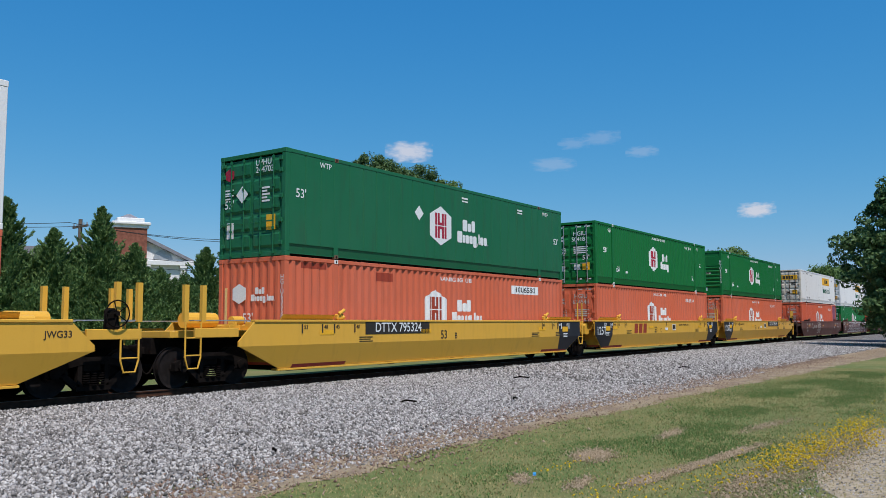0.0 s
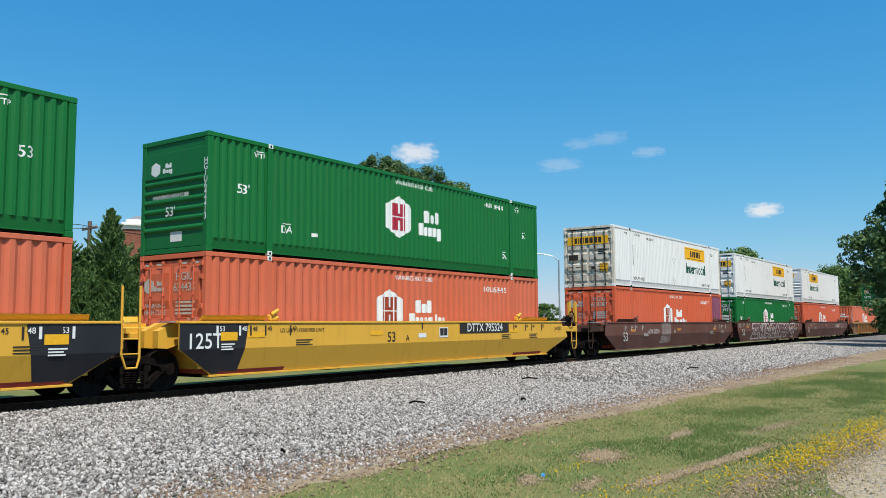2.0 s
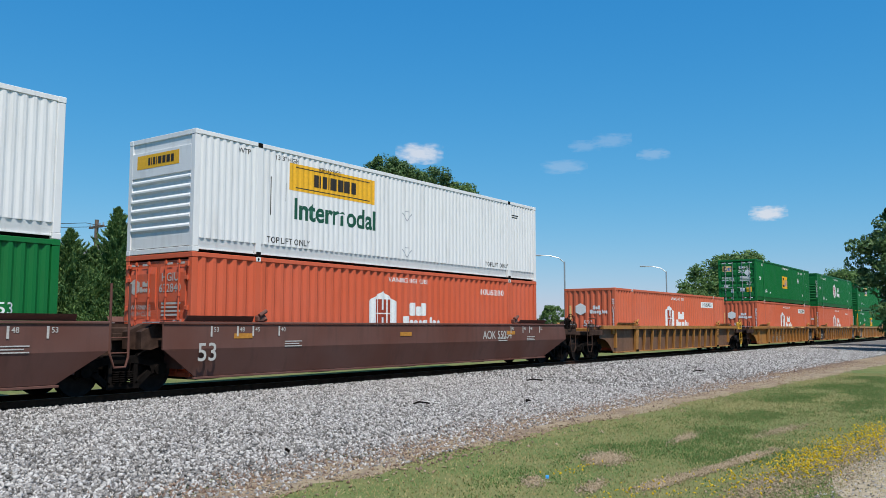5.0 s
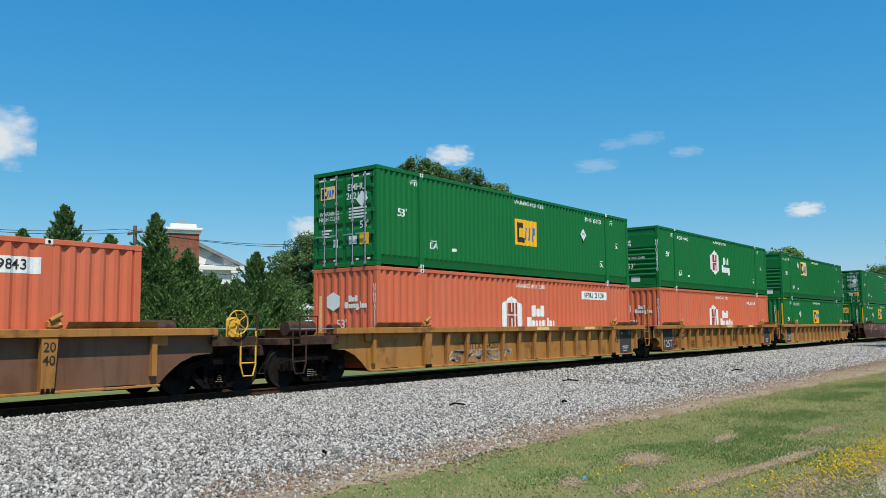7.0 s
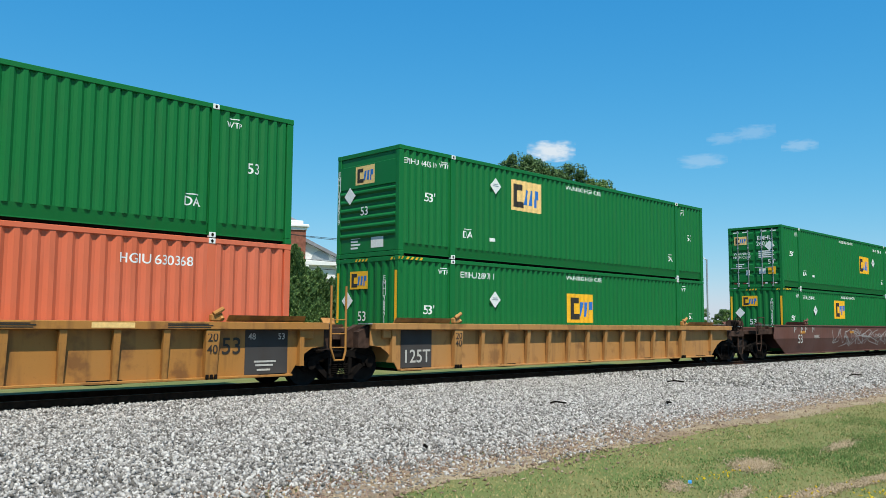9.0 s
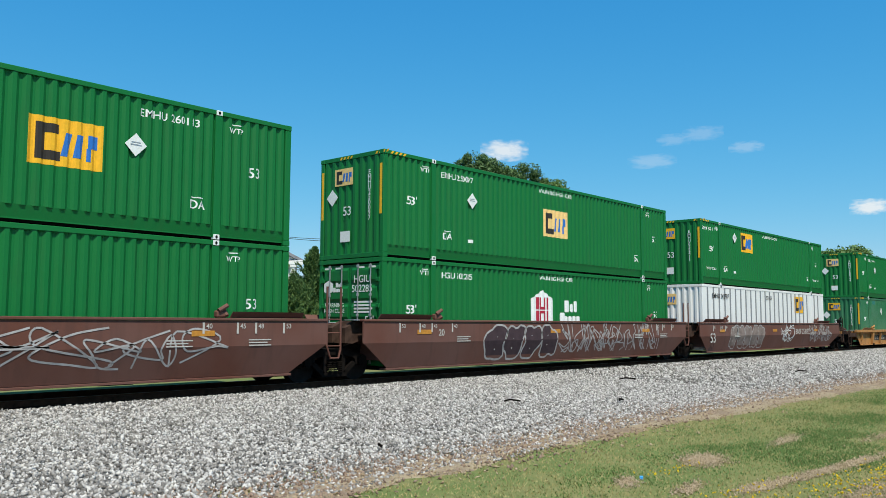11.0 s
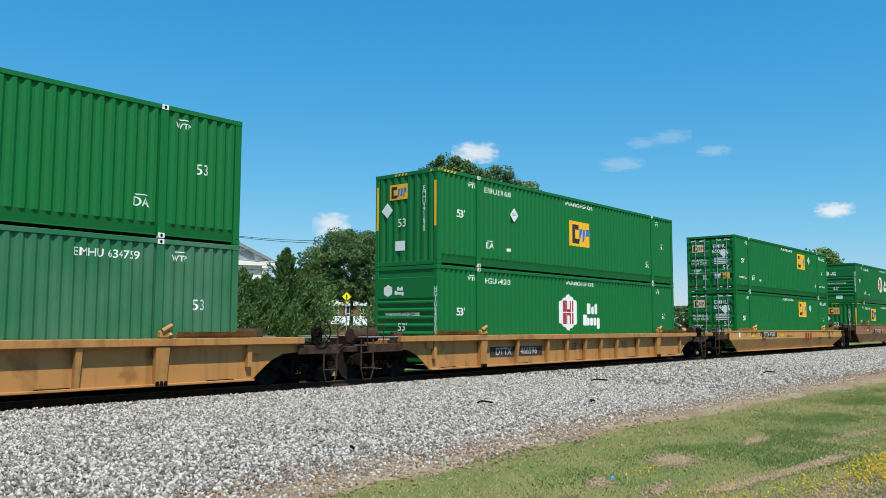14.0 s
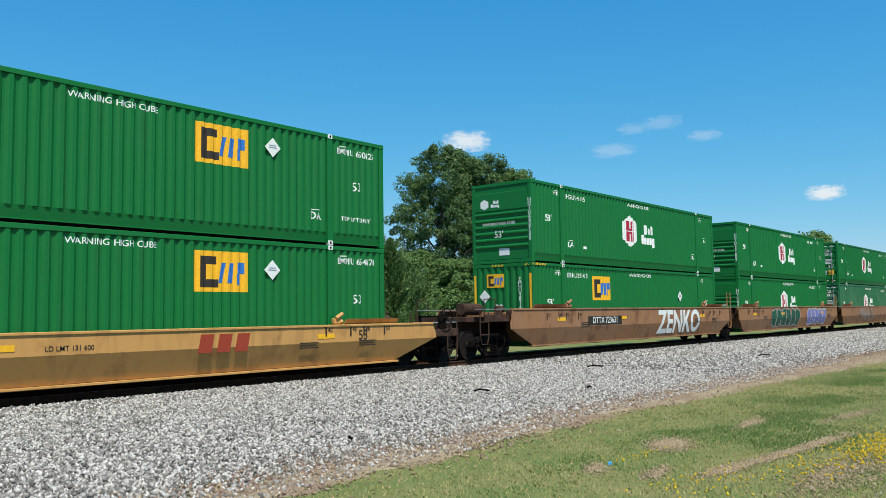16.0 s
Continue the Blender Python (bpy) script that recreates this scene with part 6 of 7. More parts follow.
for k in range(3):
    w_ = part("window", lambda bm: (box(bm, -0.5, -0.4, -0.06, 0.06, 0, 2), box(bm, 0.4, 0.5, -0.06, 0.06, 0, 2), box(bm, -0.4, 0.4, -0.06, 0.06, 1.9, 2), box(bm, -0.03, 0.03, -0.05, 0.05, 0, 1.9), box(bm, -0.4, 0.4, -0.05, 0.05, 0.9, 0.98)), TRIMW, church, "white framed window", key="cwin", at=(2.3 + 1.9 * k, -1.62, 2.3))
    part("pane", lambda bm: box(bm, -0.4, 0.4, 0.0, 0.02, 0, 1.9), GLASS, w_, key="cpane")
put(church, 48.5, 112, GROUND, 48.5 - 90)

shed = tagged(new("low_shed"), "low shed with a pale grey metal roof before the church", "shed")
part("wall", lambda bm: box(bm, -4.2, 4.2, 0, 6, 0, 1.7), BRICK, shed, "brick shed wall")
SHEDROOF = plain("pale_grey_metal_roof", (0.55, 0.55, 0.53), 0.55, 0.0, 0.15, 2.0)
part("roof", lambda bm: (box(bm, -4.5, 4.5, -0.3, 6.3, 1.7, 1.82), [bmesh.ops.translate(bm, verts=[v_ for v_ in bm.verts if v_.co.y > 3], vec=(0, 0, 1.05))]), SHEDROOF, shed, "sloping pale roof")
put(shed, 46.2, 100, GROUND, 46.2 - 90)

SIGNINK = plain("black_sign_ink", (0.02, 0.02, 0.02), 0.6)
SIGNY = plain("fluorescent_yellow_sign_face", (0.85, 0.75, 0.03), 0.5)
cross_sign = tagged(new("road_sign"), "yellow diamond crossing sign on a steel post", "road sign")
part("post", lambda bm: rod(bm, (0, 0.03, 0), (0, 0.03, 4.1), 0.035, 8), GALV, cross_sign, "galvanised post")
part("diamond", lambda bm: bmesh.ops.create_cone(bm, cap_ends=True, segments=4, radius1=0.36, radius2=0.36, depth=0.02, matrix=pose(0, -0.03, 3.95, 90, 0, 0)), SIGNY, cross_sign, "yellow diamond plate")
part("symbol", lambda bm: box(bm, -0.05, 0.05, -0.05, -0.042, 3.8, 4.1), SIGNINK, cross_sign, "dark symbol bar")
part("plaque", lambda bm: box(bm, -0.15, 0.15, -0.04, -0.02, 3.42, 3.56), SIGNY, cross_sign, "small yellow plaque")
put(cross_sign, 46.5, 66, GROUND, 46.5 - 90)

# ---- poles, wires and street lamps ----
POLEWOOD = plain("weathered_pole_wood", (0.14, 0.105, 0.08), 0.9, 0, 0.25, 4)
CABLE = plain("black_cable", (0.02, 0.02, 0.022), 0.6)


def utility_pole():
    p = tagged(new("utility_pole"), "wooden utility pole with a crossarm and wires", "pole", "utility poles")
    part("pole", lambda bm: rod(bm, (0, 0, 0), (0, 0, 9.4), 0.14, 10), POLEWOOD, p)
    part("crossarm", lambda bm: box(bm, -1.1, 1.1, -0.06, 0.06, 8.8, 8.95), POLEWOOD, p)
    for x in (-1.0, -0.5, 0.5, 1.0):
        part("insulator", lambda bm: rod(bm, (0, 0, 8.95), (0, 0, 9.12), 0.05, 8), GALV, p, key="insul", at=(x, 0, 0))
    return p


POLE_D = 68
pa = put(utility_pole(), 58.3, POLE_D, GROUND, 84, 1.04)
pb = put(copy_thing(pa, Matrix()), 45.0, 76, GROUND, 10, 0.98)
pc = put(copy_thing(pa, Matrix()), 74.0, 66, GROUND, 10, 0.98)


def wire_span(a, b, z, sag, off):
    def make(bm):
        pts = []
        for k in range(15):
            f = k / 14
            p = a.matrix_basis.translation.lerp(b.matrix_basis.translation, f)
            pts.append((p.x + off, p.y, GROUND + z - 4 * sag * f * (1 - f)))
        bars_frame(bm, pts, 0.022)
    ob = part("overhead_wire", make, CABLE, None)
    return tagged(ob, "black overhead wire between utility poles", "wire", "overhead wires")


for z, off in ((9.45, -0.9), (9.35, 0.7), (7.5, 0.0), (6.8, 0.1)):
    wire_span(pa, pb, z, 0.55, off)
    wire_span(pa, pc, z, 0.55, off)


def street_lamp():
    s = tagged(new("street_lamp"), "grey metal street lamp with a long arm", "street lamp", "street lamps")
    part("pole", lambda bm: rod(bm, (0, 0, 0), (0, 0, 8.6), 0.09, 10), GALV, s)
    part("arm", lambda bm: bars_frame(bm, [(0, 0, 8.5), (-0.6, 0, 9.0), (-1.6, 0, 9.25), (-2.6, 0, 9.3)], 0.05), GALV, s)
    part("lamp_head", lambda bm: box(bm, -3.2, -2.5, -0.14, 0.14, 9.22, 9.38, 0.04), GALV, s)
    return s


la = put(street_lamp(), 20.6, 108, GROUND, -70)
lb = put(copy_thing(la, Matrix()), 16.9, 125, GROUND, 100, 0.8)
lc = put(copy_thing(la, Matrix()), 27.3, 95, GROUND, -60, 1.05)


# ---- clouds ----
def cloud_material(name, seed, dens):
    m = bpy.data.materials.new(name)
    m.use_nodes = True
    t = m.node_tree
    t.nodes.clear()
    out = t.nodes.new("ShaderNodeOutputMaterial")
    c = t.nodes.new("ShaderNodeTexCoord")
    ln = t.nodes.new("ShaderNodeVectorMath")
    ln.operation = "LENGTH"
    t.links.new(c.outputs["Object"], ln.inputs[0])
    mp = t.nodes.new("ShaderNodeMapping")
    mp.inputs["Location"].default_value = (seed, seed * 0.7, 0)
    t.links.new(c.outputs["Object"], mp.inputs[0])
    n = t.nodes.new("ShaderNodeTexNoise")
    n.inputs["Scale"].default_value, n.inputs["Detail"].default_value = 2.2, 6
    t.links.new(mp.outputs[0], n.inputs["Vector"])
    a = t.nodes.new("ShaderNodeMath")
    a.operation = "MULTIPLY_ADD"
    a.inputs[1].default_value, a.inputs[2].default_value = 1.5, 0.05
    t.links.new(n.outputs["Fac"], a.inputs[0])
    s = t.nodes.new("ShaderNodeMath")
    s.operation = "SUBTRACT"
    t.links.new(a.outputs[0], s.inputs[0])
    t.links.new(ln.outputs["Value"], s.inputs[1])
    fac = t.nodes.new("ShaderNodeMapRange")
    fac.interpolation_type = "SMOOTHSTEP"
    fac.inputs[1].default_value, fac.inputs[2].default_value, fac.inputs[4].default_value = -0.45, 0.55, dens
    t.links.new(s.outputs[0], fac.inputs[0])
    em = t.nodes.new("ShaderNodeEmission")
    em.inputs[0].default_value, em.inputs[1].default_value = (0.90, 0.93, 0.97, 1), 0.85
    tr = t.nodes.new("ShaderNodeBsdfTransparent")
    ms = t.nodes.new("ShaderNodeMixShader")
    t.links.new(fac.outputs[0], ms.inputs[0])
    t.links.new(tr.outputs[0], ms.inputs[1])
    t.links.new(em.outputs[0], ms.inputs[2])
    t.links.new(ms.outputs[0], out.inputs[0])
    return m


CLOUDS = []
for k, (az, el, wd, ht, dens, drift) in enumerate(((37.0, 11.85, 3.3, 1.5, 0.8, 0.05), (27.0, 10.85, 3.2, 1.0, 0.2, 0.05), (23.7, 12.5, 2.6, 1.0, 0.16, 0.05), (21.0, 11.45, 2.2, 0.8, 0.2, 0.05),
                                                   (13.9, 7.25, 2.4, 1.0, 0.85, 0.05), (66.6, 11.8, 5.5, 4.0, 0.9, 0.06), (46.9, 6.8, 2.6, 1.8, 0.7, 0.05), (25.6, 12.2, 2.2, 0.8, 0.15, 0.05))):
    D_ = 1800
    eye = Vector(EYE)
    def spot(a_, e_):
        return eye + D_ * Vector((math.cos(radians(e_)) * math.cos(radians(a_)), math.cos(radians(e_)) * math.sin(radians(a_)), math.sin(radians(e_))))
    w2, h2 = D_ * math.tan(radians(wd / 2)), D_ * math.tan(radians(ht / 2))
    bm = bmesh.new()
    bmesh.ops.create_grid(bm, x_segments=1, y_segments=1, size=1.0)
    ob = new("cloud", finish(bm, "cloud", cloud_material("cloud_vapour", 3.7 * k + 1, dens)))
    ob.scale = (w2, h2, 1)
    ob.visible_shadow = True
    tagged(ob, "small white fair-weather cloud", "cloud", "clouds", "backdrop")
    CLOUDS.append((ob, spot, az, el, drift))

# ---- the train ----
FLEET = []   # thing, distance along the train, height


def load(u, z, lower, upper):
    if lower is not None:
        FLEET.append((lower, u, z - HC - 0.004))
    if upper is not None:
        FLEET.append((upper, u, z + 0.004))


def add_car(car, u):
    FLEET.append((car, u, 0.0))
    return car


Y_LABEL = "bright yellow articulated well car with black end panels"
M_LABEL = "maroon articulated well car marked with sprayed scribbles"
R_LABEL = "rusty yellow ribbed articulated well car"

# patched and repainted places
def patched(c, shapes, mat, x, z):
    mark(c, shapes, mat, x, z, name="paint_patch", label="repainted patch")
    return c


# yellow cars
v0 = add_car(well_car(Y_LABEL, YELLOW, "in+", "out", 1.60, 0.30, black=BLACK, posts=True), -7.94)
car_marks(v0, INK_K, "", z=1.28)
word("JWG33", v0, L + 1.02, 1.3, 0.14, INK_K, y=-1.607)
load(-7.94, 3.3, hub_red("door2", "HGIU 637110", label="salmon red corrugated container"), white_box("door", ident="JBHU 231450", label="white ribbed container with a yellow name panel"))
ca = add_car(well_car(Y_LABEL, YELLOW, "out", "in+", 1.60, 0.30, black=BLACK, posts=True), 15.64)
car_marks(ca, INK_K, "DTTX 795324", 4.5, plate=True, z=1.28)
word("53", ca, 6.9, 1.12, 0.28, INK_K, y=-1.607)
word("B", ca, 7.6, 1.08, 0.2, INK_K, y=-1.607)
load(15.64, 3.30, patched(hub_red("folded", "HGIU 635582", boxed=True, label="salmon red corrugated container with white emblem"), [rect(-0.42, 0.42, -0.13, 0.13), rect(-3.6, -2.6, 0.1, 0.26)], INK_BR, 4.2, 2.5), smooth_green("dark green smooth-sided container with white emblem"))
cb = add_car(well_car(Y_LABEL, YELLOW, "in", "in+", 1.60, 0.30, black=BLACK), 35.24)
car_marks(cb, INK_K, "", z=1.28)
mark(cb, blocks([0.42, 0.42, 0.42], 0.46, 0.16, 0.08), INK_BR, 4.4, 1.22, y=-1.607, key="threeblocks", name="painted_word")
word("53", cb, 6.53, 1.12, 0.3, INK_K, y=-1.607)
word("C", cb, 7.28, 1.08, 0.2, INK_K, y=-1.607)
word("125T", cb, -0.25, 1.12, 0.36, INK_W, y=-1.612)
load(35.24, 3.29, hub_red("door2", "HGIU 634544", label="salmon red corrugated container with lettered doors"), hub_green(True, "door", "HGIU 504181", label="green corrugated container with white hexagon emblem"))
cc = add_car(well_car(Y_LABEL, YELLOW, "in", "out", 1.60, 0.30, black=BLACK, posts=True), 54.76)
car_marks(cc, INK_K, "DTTX 795324", 11.75, plate=True, z=1.28)
word("53", cc, 6.58, 1.12, 0.3, INK_K, y=-1.607)
word("A", cc, 7.35, 1.08, 0.2, INK_K, y=-1.607)
word("125T", cc, -0.25, 1.12, 0.36, INK_W, y=-1.612)
word("JWG33", cc, L + 1.02, 1.3, 0.14, INK_K, y=-1.607)
load(54.76, 3.26, hub_red("door2", "HGIU 634435", label="salmon red corrugated container with lettered doors"), hub_green(True, "louvre", "HGIU 644413", label="green corrugated container with a louvred end"))

for c_ in (cb, cc):
    word("LD LIMIT 119500 PER UNIT", c_, 2.9 if c_ is cc else 10.85, 1.36, 0.1, INK_K, y=-1.607)
    mark(c_, [rect(-0.2, 0.2, -0.07, 0.07)], INK_W, 8.1, 1.16, y=-1.607, key="sidetag", name="white_decal", label="small white decal")
    mark(c_, [rect(-0.03, 0.03, -0.1, 0.1)], INK_K, 8.1, 1.44, y=-1.607, key="midtick", name="position_mark")
    mark(c_, [rect(-0.24, 0.24, -0.16, 0.16)], INK_W, 9.25, 1.24, y=-1.607, key="acirim", name="white_decal")
    mark(c_, [rect(-0.2, -0.01, -0.1, 0.13), rect(0.01, 0.2, -0.1, 0.13)], INK_K, 9.25, 1.24, y=-1.611, key="acipane", name="small_print")

# maroon cars
cd = add_car(well_car(M_LABEL, BROWN, "out", "in+", 1.56, 0.26), 78.28)
car_marks(cd, INK_F, "AOK 55054", 3.95, z=1.18, size=0.22)
word("53", cd, 0.4, 0.85, 0.42, INK_F, y=-1.607)
word("A", cd, 6.95, 1.08, 0.24, INK_F, y=-1.607)
sprayed_word(cd, "FORGE", 5.05, 6.35, 1.22, 1.52, SPRAY_W, bold=0.0)
sprayed_word(cd, "KEWS", 5.15, 6.35, 0.88, 1.18, SPRAY_W, bold=0.0)
sprayed_word(cd, "ZENKO", 5.0, 6.4, 0.5, 0.84, SPRAY_W, bold=0.0)
load(78.28, 3.23, patched(hub_red("door2", "HGIU 638387", RED_B, label="orange red corrugated container with a purple end"), [rect(-0.78, 0.78, -1.25, 1.25)], PURPLE, 15.15, 1.5), white_box("door", True, "JBHU 238125", label="white ribbed container with soiled doors"))
ce = add_car(well_car(M_LABEL, BROWN, "in", "in+", 1.56, 0.26), 97.72)
car_marks(ce, INK_F, "", z=1.25)
word("125T", ce, -0.5, 1.3, 0.24, INK_F, y=-1.607)
word("53", ce, 0.25, 0.85, 0.42, INK_F, y=-1.607)
sprayed_word(ce, "ZENKO", 2.2, 6.95, 0.36, 1.49, SPRAY_F, SPRAY_W)
sprayed_word(ce, "KEWSFORGE", 7.05, 14.5, 0.36, 1.49, SPRAY_F, SPRAY_W)
load(97.72, 3.18, hub_green(False, "door", "HGIU 501970", label="bright green corrugated container with white emblem"), white_box("door", False, "JBHU 241553", label="white ribbed container with clean doors"))
cf = add_car(well_car(M_LABEL, BROWN, "in", "out", 1.56, 0.26), 117.07)
car_marks(cf, INK_F, "AOK 55054", 12.8, z=1.25)
word("53", cf, 0.25, 0.85, 0.42, INK_F, y=-1.607)
load(117.07, 3.19, hub_red("door2", "HGIU 632840", RED_B, label="orange red corrugated container with lettered doors"), white_box("louvre", False, "JBHU 229071", label="white ribbed container with a louvred end", panel=4.75))

# single ribbed car with one container
cs = add_car(well_car("rusty brown ribbed well car with yellow ends", RUSTY, "out", "out", 1.50, 0.27, ribbed=True, trim=OCHRE, wheel_mat=YELLOW), 140.56)

word("20", cs, 14.12, 1.15, 0.18, INK_K, y=-1.516)
word("40", cs, 14.12, 0.9, 0.18, INK_K, y=-1.506)
load(140.56, 3.25, hub_red("folded", "HGIU 639843", boxed=True, label="salmon red corrugated container riding alone"), None)

# rusty yellow ribbed cars
cg = add_car(well_car(R_LABEL, OCHRE, "out", "in+", 1.48, 0.28, ribbed=True, black=GREYBLACK), 164.08)
word("DTTX", cg, 4.55, 0.86, 0.2, INK_K, y=-1.340)
word("54250", cg, 5.56, 0.86, 0.2, INK_K, y=-1.340)
scrawl(cg, 3.2, 6.6, 0.4, 0.75, SPRAY, 12, 8, 0.025, y=-1.343)
load(164.08, 3.23, hub_red("folded", "UPHU  201334", boxed=True, label="salmon red corrugated container with white emblem"), emp_green("door", (7.9, 1.58), (12.12, 1.86), "EMHU 262178", "far", ground=INK_Y, label="green corrugated container with a yellow square emblem"))
ch = add_car(well_car(R_LABEL, OCHRE, "in", "in+", 1.48, 0.28, ribbed=True, black=GREYBLACK), 183.45)
word("20", ch, 14.12, 1.15, 0.18, INK_K, y=-1.516)
word("40", ch, 14.12, 0.9, 0.18, INK_K, y=-1.506)
word("53", ch, 14.66, 0.95, 0.36, INK_K, y=-1.343)
word("125T", ch, 0.62, 0.62, 0.34, INK_F, y=-1.347)
word("LD LMT 118300", ch, 5.55, 0.62, 0.12, INK_K, y=-1.340)
word("IL 53 1-3/4", ch, 3.53, 0.66, 0.12, INK_K, y=-1.340)
word("IW 8 9-7/8", ch, 3.53, 0.48, 0.12, INK_K, y=-1.340)
word("20", ch, 2.03, 1.15, 0.18, INK_K, y=-1.516)
word("40", ch, 2.03, 0.9, 0.18, INK_K, y=-1.506)
scrawl(ch, 1.2, 1.85, 0.4, 1.15, SPRAY_K, 41, 4, 0.016, y=-1.343)
mark(ch, blocks([0.2, 0.2, 0.2], 0.3, 0.08, 0.08), GREYBLACK, 9.55, 0.75, y=-1.343, key="threeb", name="painted_word")
load(183.45, 3.25, hub_red("folded", "HGIU 630368", label="salmon red corrugated container with white emblem"), hub_green(True, "louvre", "HGIU 648430", "near", label="green corrugated container with a louvred end"))
ci = add_car(well_car(R_LABEL, OCHRE_B, "in", "out", 1.48, 0.28, ribbed=True, black=GREYBLACK), 202.92)
word("20", ci, 2.03, 1.15, 0.18, INK_K, y=-1.516)
word("40", ci, 2.03, 0.95, 0.18, INK_K, y=-1.506)
word("125T", ci, 0.62, 0.62, 0.34, INK_F, y=-1.347)
load(202.92, 3.23, emp_green("folded", (7.97, 1.68), (3.74, 1.85), "EMHU 289711", "near", upper=False, label="green corrugated container with yellow corner strips"), emp_green("louvre", (5.19, 2.1), (3.76, 2.25), "EMHU 640519", "start", ground=INK_YP, label="green corrugated container with a louvred end"))

for c_ in (cg, ch):
    word("53", c_, 14.66, 0.93, 0.34, INK_K, y=-1.343) if c_ is cg else None
    for i_, z_ in enumerate((0.62, 0.54, 0.44)):
        mark(c_, [rect(-0.28 + 0.04 * i_, 0.28 - 0.07 * i_, -0.02, 0.02)], INK_F, 15.5, z_, y=-1.344, key="panelbar%d" % i_, name="small_print")
    word("48", c_, 15.16, 1.16, 0.14, INK_F, y=-1.347)
    word("53", c_, 15.92, 1.16, 0.14, INK_F, y=-1.347)
    for x_ in (5.9, 9.4):
        mark(c_, [rect(-0.42, 0.42, -0.05, 0.05)], INK_YP, x_ + 2.6, 1.40, y=-1.542, key="chordstrip", name="yellow_reflector")
        mark(c_, [rect(-0.5, 0.5, -0.012, 0.012), rect(-0.5, 0.4, 0.02, 0.04), rect(-0.5, 0.45, -0.05, -0.03)], INK_K, x_ + 4.2, 1.40, y=-1.542, key="chordprint", name="small_print")

# maroon cars, second set
cj = add_car(well_car(M_LABEL, BROWN, "out", "in+", 1.56, 0.24), 226.57)
car_marks(cj, INK_F, "", z=1.25)
word("53", cj, 1.0, 0.9, 0.4, INK_F, y=-1.607)
scrawl(cj, 5, 14, 0.5, 1.4, SPRAY, 18, 10, 0.02)
load(226.57, 3.27, emp_green("folded", (7.0, 2.0), (3.7, 1.9), "EMHU 288401", "near", upper=False, label="green corrugated container with yellow corner strips"), emp_green("door", (10.8, 1.6), (12.2, 1.8), "EMHU 260113", "far", label="green corrugated container with lettered doors"))
ck = add_car(well_car(M_LABEL, BROWN, "in", "in+", 1.56, 0.24), 245.81)
car_marks(ck, INK_F, "", z=1.25)
word("20", ck, 2.0, 1.2, 0.18, INK_F, y=-1.607)
bubbles(ck, 4.0, 7.7, 0.38, 1.42, 4, 20, 0.03, fill=SPRAY_K, line=SPRAY)
scrawl(ck, 8.0, 14.6, 0.45, 1.5, SPRAY, 21, 16, 0.02)
load(245.81, 3.23, hub_green(False, "door", "HGIU 502285", "near", label="green corrugated container with white emblem"), emp_green("folded", (8.14, 1.6), (3.7, 1.89), "EMHU 250097", "near", ground=INK_YP, label="green corrugated container with a yellow square emblem"))
cl = add_car(well_car(M_LABEL, BROWN, "in", "out", 1.56, 0.24), 265.23)
car_marks(cl, INK_F, "BNSF 253192", 11.6, z=1.2)
word("53", cl, 0.3, 0.85, 0.42, INK_F, y=-1.607)
bubbles(cl, 2.2, 6.2, 0.36, 1.44, 5, 25, 0.02, fill=SPRAY_D, line=SPRAY)
scrawl(cl, 8.5, 10.2, 0.6, 1.5, INK_W, 26, 4, 0.018)
scrawl(cl, 12.8, 16.3, 0.5, 1.5, SPRAY, 27, 9, 0.022)
load(265.23, 3.24, posted_white("white container with grey riveted side posts"), emp_green("folded", (5.14, 2.16), (3.66, 2.30), "EMHU 652411", "start", tops=(1.05, 15.05), label="bright green corrugated container with yellow square emblem"))

# single low cars
cm = add_car(well_car("worn orange ribbed single well car", OCHRE_B, "out", "out", 1.16, 0.17, ribbed=True, crease=0.82, ribs=(2.0, 3.87, 5.68, 6.94, 8.21, 9.36, 10.6, 12.37, 14.15)), 288.66)
mark(cm, [rect(-1.5, 1.5, -0.16, 0.16)], GREYBLACK, 4.05, 0.62, y=-1.340, key="carplate2", name="number_plate_panel", label="faded black number panel")
word("DTTX", cm, 3.22, 0.62, 0.24, INK_F, y=-1.350)
word("468354", cm, 4.66, 0.62, 0.24, INK_F, y=-1.350)
word("53", cm, 8.9, 0.7, 0.26, INK_K, y=-1.343)
load(288.66, 3.27, patched(patched(emp_green("folded", (7.35, 1.35), (4.84, 2.03), "EMHU 634759", "far", GREEN_OLD, upper=False, big=1.4, label="faded pale green container with patched paint"), [rect(-0.55, 0.5, -0.25, 0.3), rect(0.7, 1.3, -0.5, -0.1)], TEAL, 9.6, 1.2), [rect(-0.3, 0.3, -0.12, 0.1)], TEAL, 3.2, 2.6), emp_green("folded", (8.1, 1.58), (3.72, 1.89), "EMHU 260944", "near", ground=INK_YP, label="green corrugated container with a yellow square emblem"))
cn = add_car(well_car("worn orange ribbed single well car", OCHRE_B, "out", "out", 1.16, 0.17, ribbed=True, crease=0.82, ribs=(2.0, 3.87, 5.68, 6.94, 8.21, 9.36, 10.6, 12.37, 14.15)), 311.88)
mark(cn, [rect(-1.5, 1.5, -0.16, 0.16)], GREYBLACK, 4.0, 0.62, y=-1.340, key="carplate2", name="number_plate_panel", label="faded black number panel")
word("DTTX", cn, 3.22, 0.62, 0.24, INK_F, y=-1.350)
word("466596", cn, 4.66, 0.62, 0.24, INK_F, y=-1.350)
word("53", cn, 7.56, 0.7, 0.26, INK_K, y=-1.343)
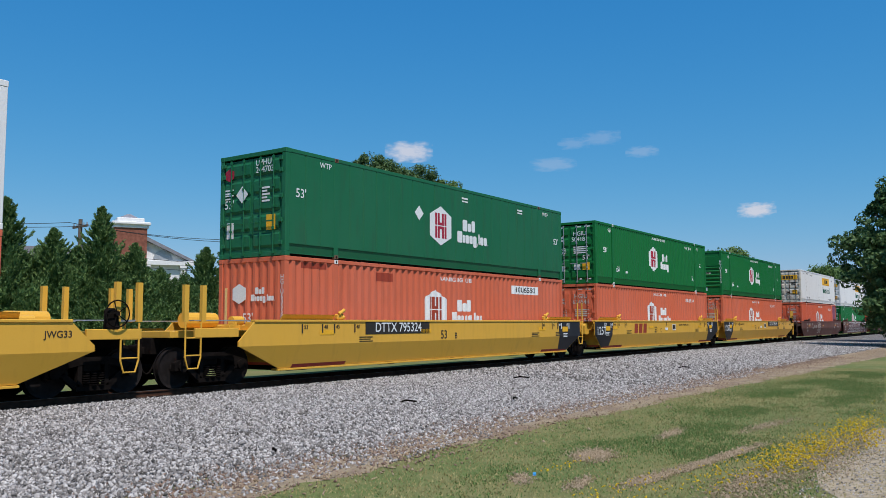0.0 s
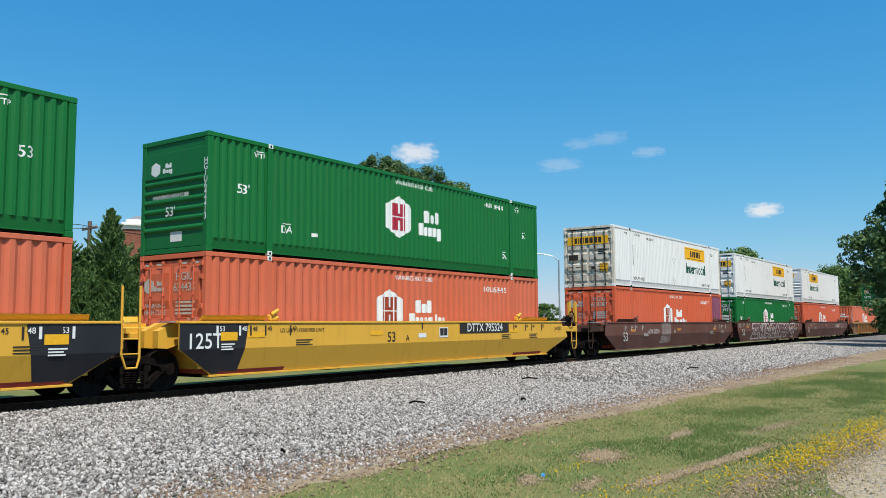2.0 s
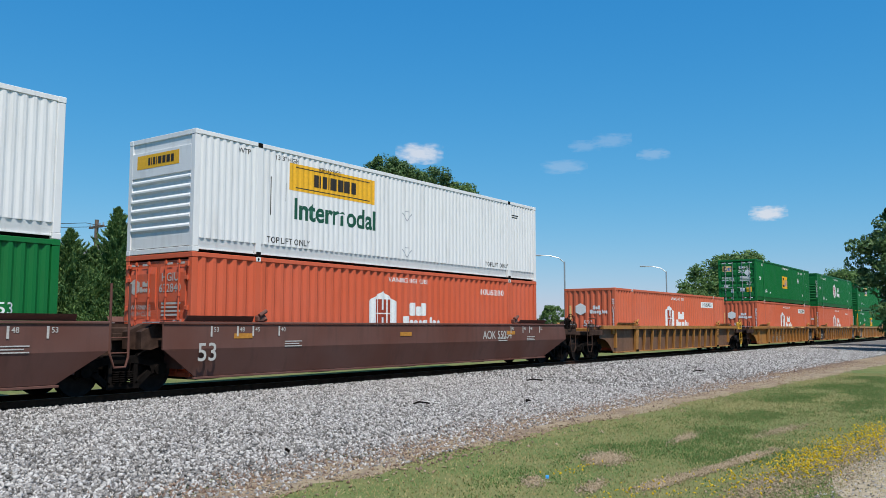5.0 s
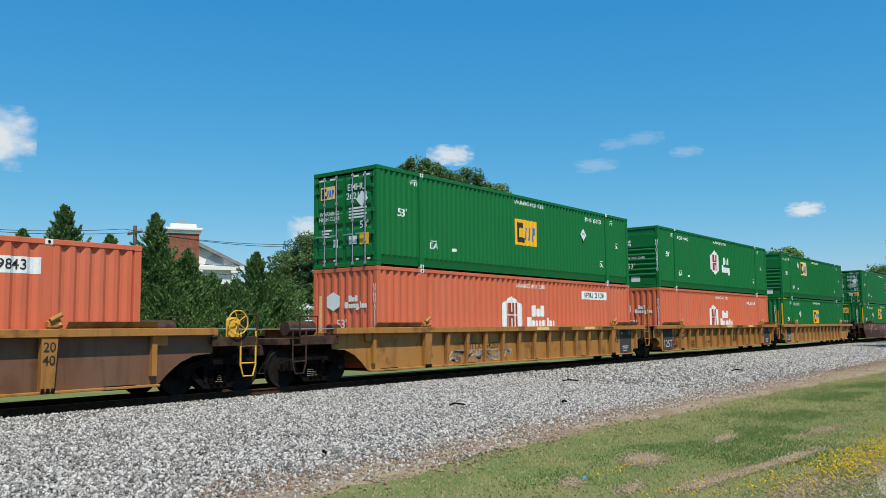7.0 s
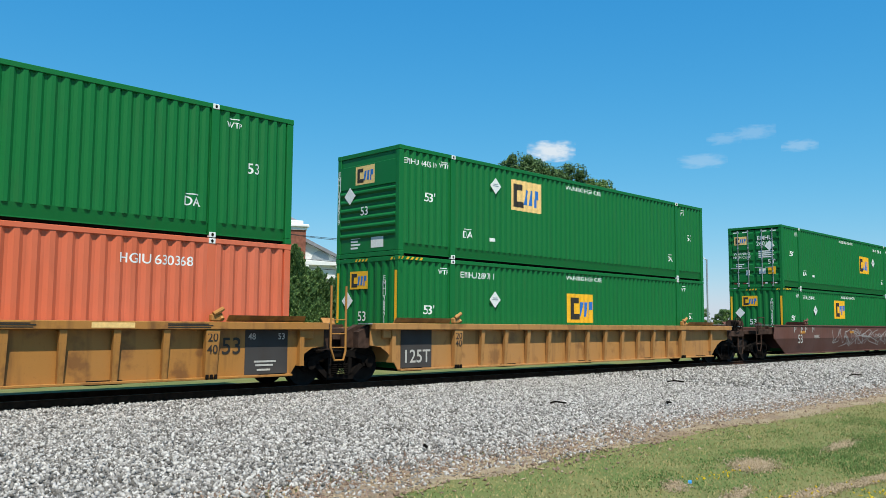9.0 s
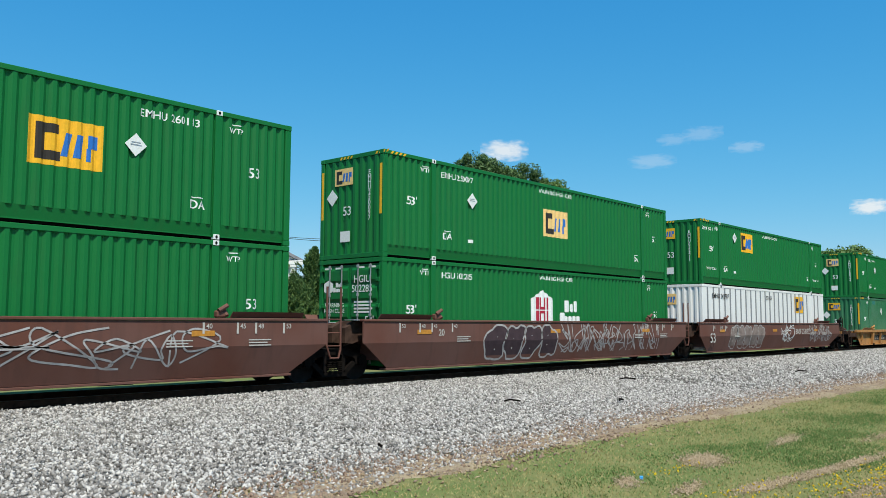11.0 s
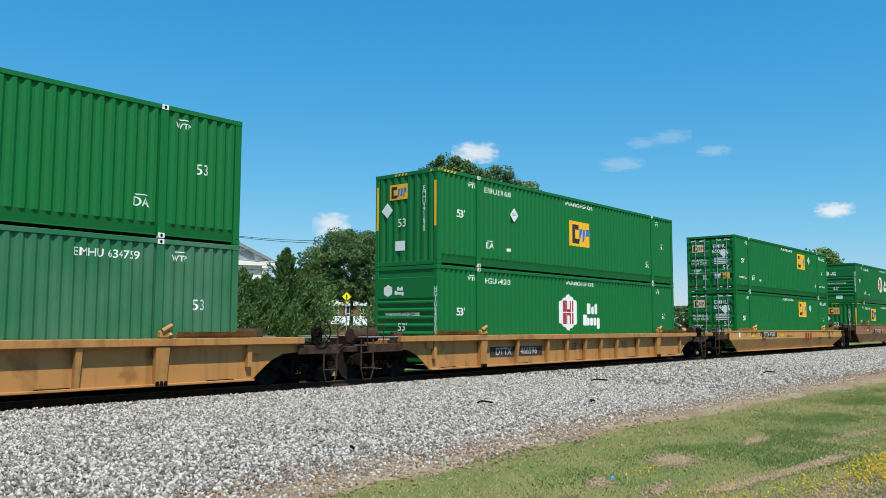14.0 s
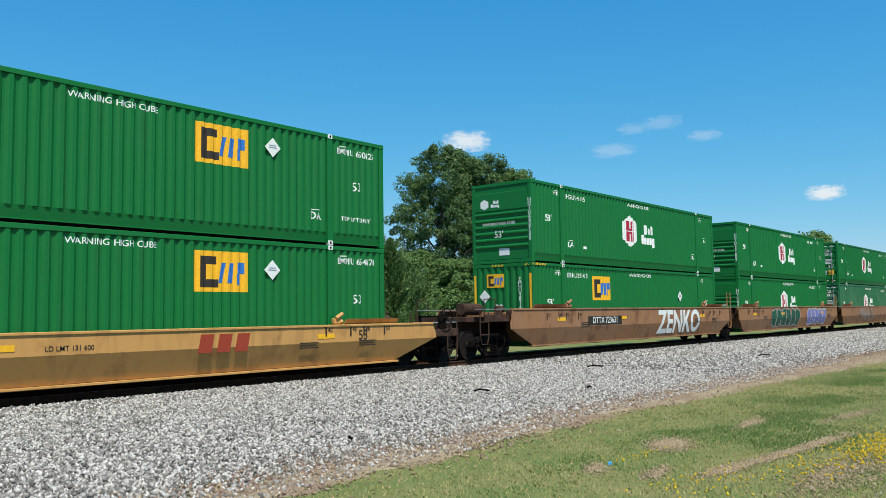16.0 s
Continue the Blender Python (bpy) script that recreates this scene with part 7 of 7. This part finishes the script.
load(311.88, 3.26, hub_green(False, "louvre", "HGIU 648203", "near", label="green corrugated container with a louvred end"), emp_green("folded", (8.22, 1.58), (3.92, 1.85), "EMHU 271620", "near", label="green corrugated container with yellow corner strips"))
co = add_car(well_car("worn orange smooth-sided well car", OCHRE_T, "out", "out", 1.24, 0.18, crease=0.8), 335.47)
car_marks(co, INK_K, "", z=0.98)
mark(co, blocks([0.34, 0.34, 0.34], 0.4, 0.14, 0.08), INK_BR, 10.65, 0.9, y=-1.607, key="threec", name="painted_word")
mark(co, [rect(-1.2, 1.2, -0.13, 0.13)], INK_K, 3.84, 1.02, y=-1.607, key="carplate4", name="number_plate_panel", label="black number panel")
word("DTTX 475387", co, 3.84, 1.02, 0.22, INK_W, y=-1.615)
mark(co, [rect(-0.11, 0.11, -0.13, 0.13)], INK_W, -0.55, 1.03, y=-1.607, key="whitetag", name="white_decal", label="small white decal")
word("53", co, 15.0, 0.95, 0.26, INK_K, y=-1.607)
word("LD LMT 131 600", co, 7.2, 0.92, 0.1, INK_K, y=-1.607)
load(335.47, 3.28, emp_green("door", (10.84, 2.12), (12.26, 2.2), "EMHU 654478", "end", upper=False, label="green corrugated container with lettered doors"), emp_green("door", (10.84, 2.12), (12.27, 2.27), "EMHU 650425", "end", tops=(1.05, 15.1), label="green corrugated container with lettered doors"))

# last cars
O_LABEL = "worn orange articulated well car with sprayed scribbles"
cp = add_car(well_car(O_LABEL, OCHRE_R, "out", "in+", 1.62, 0.33), 359.0)
car_marks(cp, INK_K, "", z=1.25)
mark(cp, [rect(-1.3, 1.3, -0.16, 0.16)], INK_K, 4.45, 1.15, y=-1.607, key="carplate3", name="number_plate_panel", label="black number panel")
word("DTTX 723631", cp, 4.45, 1.15, 0.24, INK_W, y=-1.615)
sprayed_word(cp, "ZENKO", 9.0, 13.4, 0.5, 1.52, INK_W, bold=0.03)
load(359.0, 3.22, emp_green("folded", (4.85, 2.06), (12.0, 1.8), "EMHU 281415", "near", upper=False, label="green corrugated container with a yellow square emblem"), hub_green(True, "louvre", "HGIU 648105", "near", label="green corrugated container with a louvred end"))
cq = add_car(well_car(O_LABEL, OCHRE_R, "in", "in+", 1.62, 0.33), 378.4)
car_marks(cq, INK_K, "", z=1.25)
bubbles(cq, 4.0, 9.0, 0.5, 1.5, 6, 33, 0.03, fill=INK_G, line=SPRAY)
bubbles(cq, 10.5, 14.5, 0.5, 1.5, 5, 34, 0.03, fill=SPRAY_B, line=SPRAY_W)
load(378.4, 3.22, hub_green(False, "louvre", "HGIU 640220", label="green corrugated container with white emblem"), hub_green(True, "louvre", "HGIU 641007", label="green corrugated container with a louvred end"))
cr = add_car(well_car(O_LABEL, OCHRE_R, "in", "out", 1.62, 0.33), 397.8)
scrawl(cr, 4.0, 8.0, 0.5, 1.5, SPRAY, 36, 8, 0.04)
load(397.8, 3.22, hub_green(False, "door", "HGIU 649915", colour=GREEN_OLD, label="faded pale green corrugated container"), hub_green(True, "door", "HGIU 503318", label="green corrugated container with lettered doors"))
for k, (l_, r_) in enumerate((("out", "in+"), ("in", "in+"), ("in", "out"))):
    u = 421.2 + 19.4 * k
    add_car(well_car(M_LABEL, BROWN, l_, r_, 1.56, 0.26), u)
    load(u, 3.22, hub_red("door2", "HGIU 63%04d" % (1207 + 311 * k), label="salmon red corrugated container with white emblem"), hub_green(True, "door", "HGIU 50%04d" % (2291 + 173 * k), label="green corrugated container with white emblem"))


# ---- what moves ----
SPEED = 20.982


def motions():
    for ob, u, z in FLEET:
        walk(ob, [(t, pose(u - SPEED * t + 0.003 * t * t, 0, z)) for t in (0, 4, 8, 12, 16)])
    for ob, spot, az, el, drift in CLOUDS:
        rows = []
        for t in (0, 4, 8, 12, 16):
            p = spot(az + drift * t, el)
            rows.append((t, look(p, 2 * p - Vector(EYE)) ))
        walk(ob, rows)


motions()
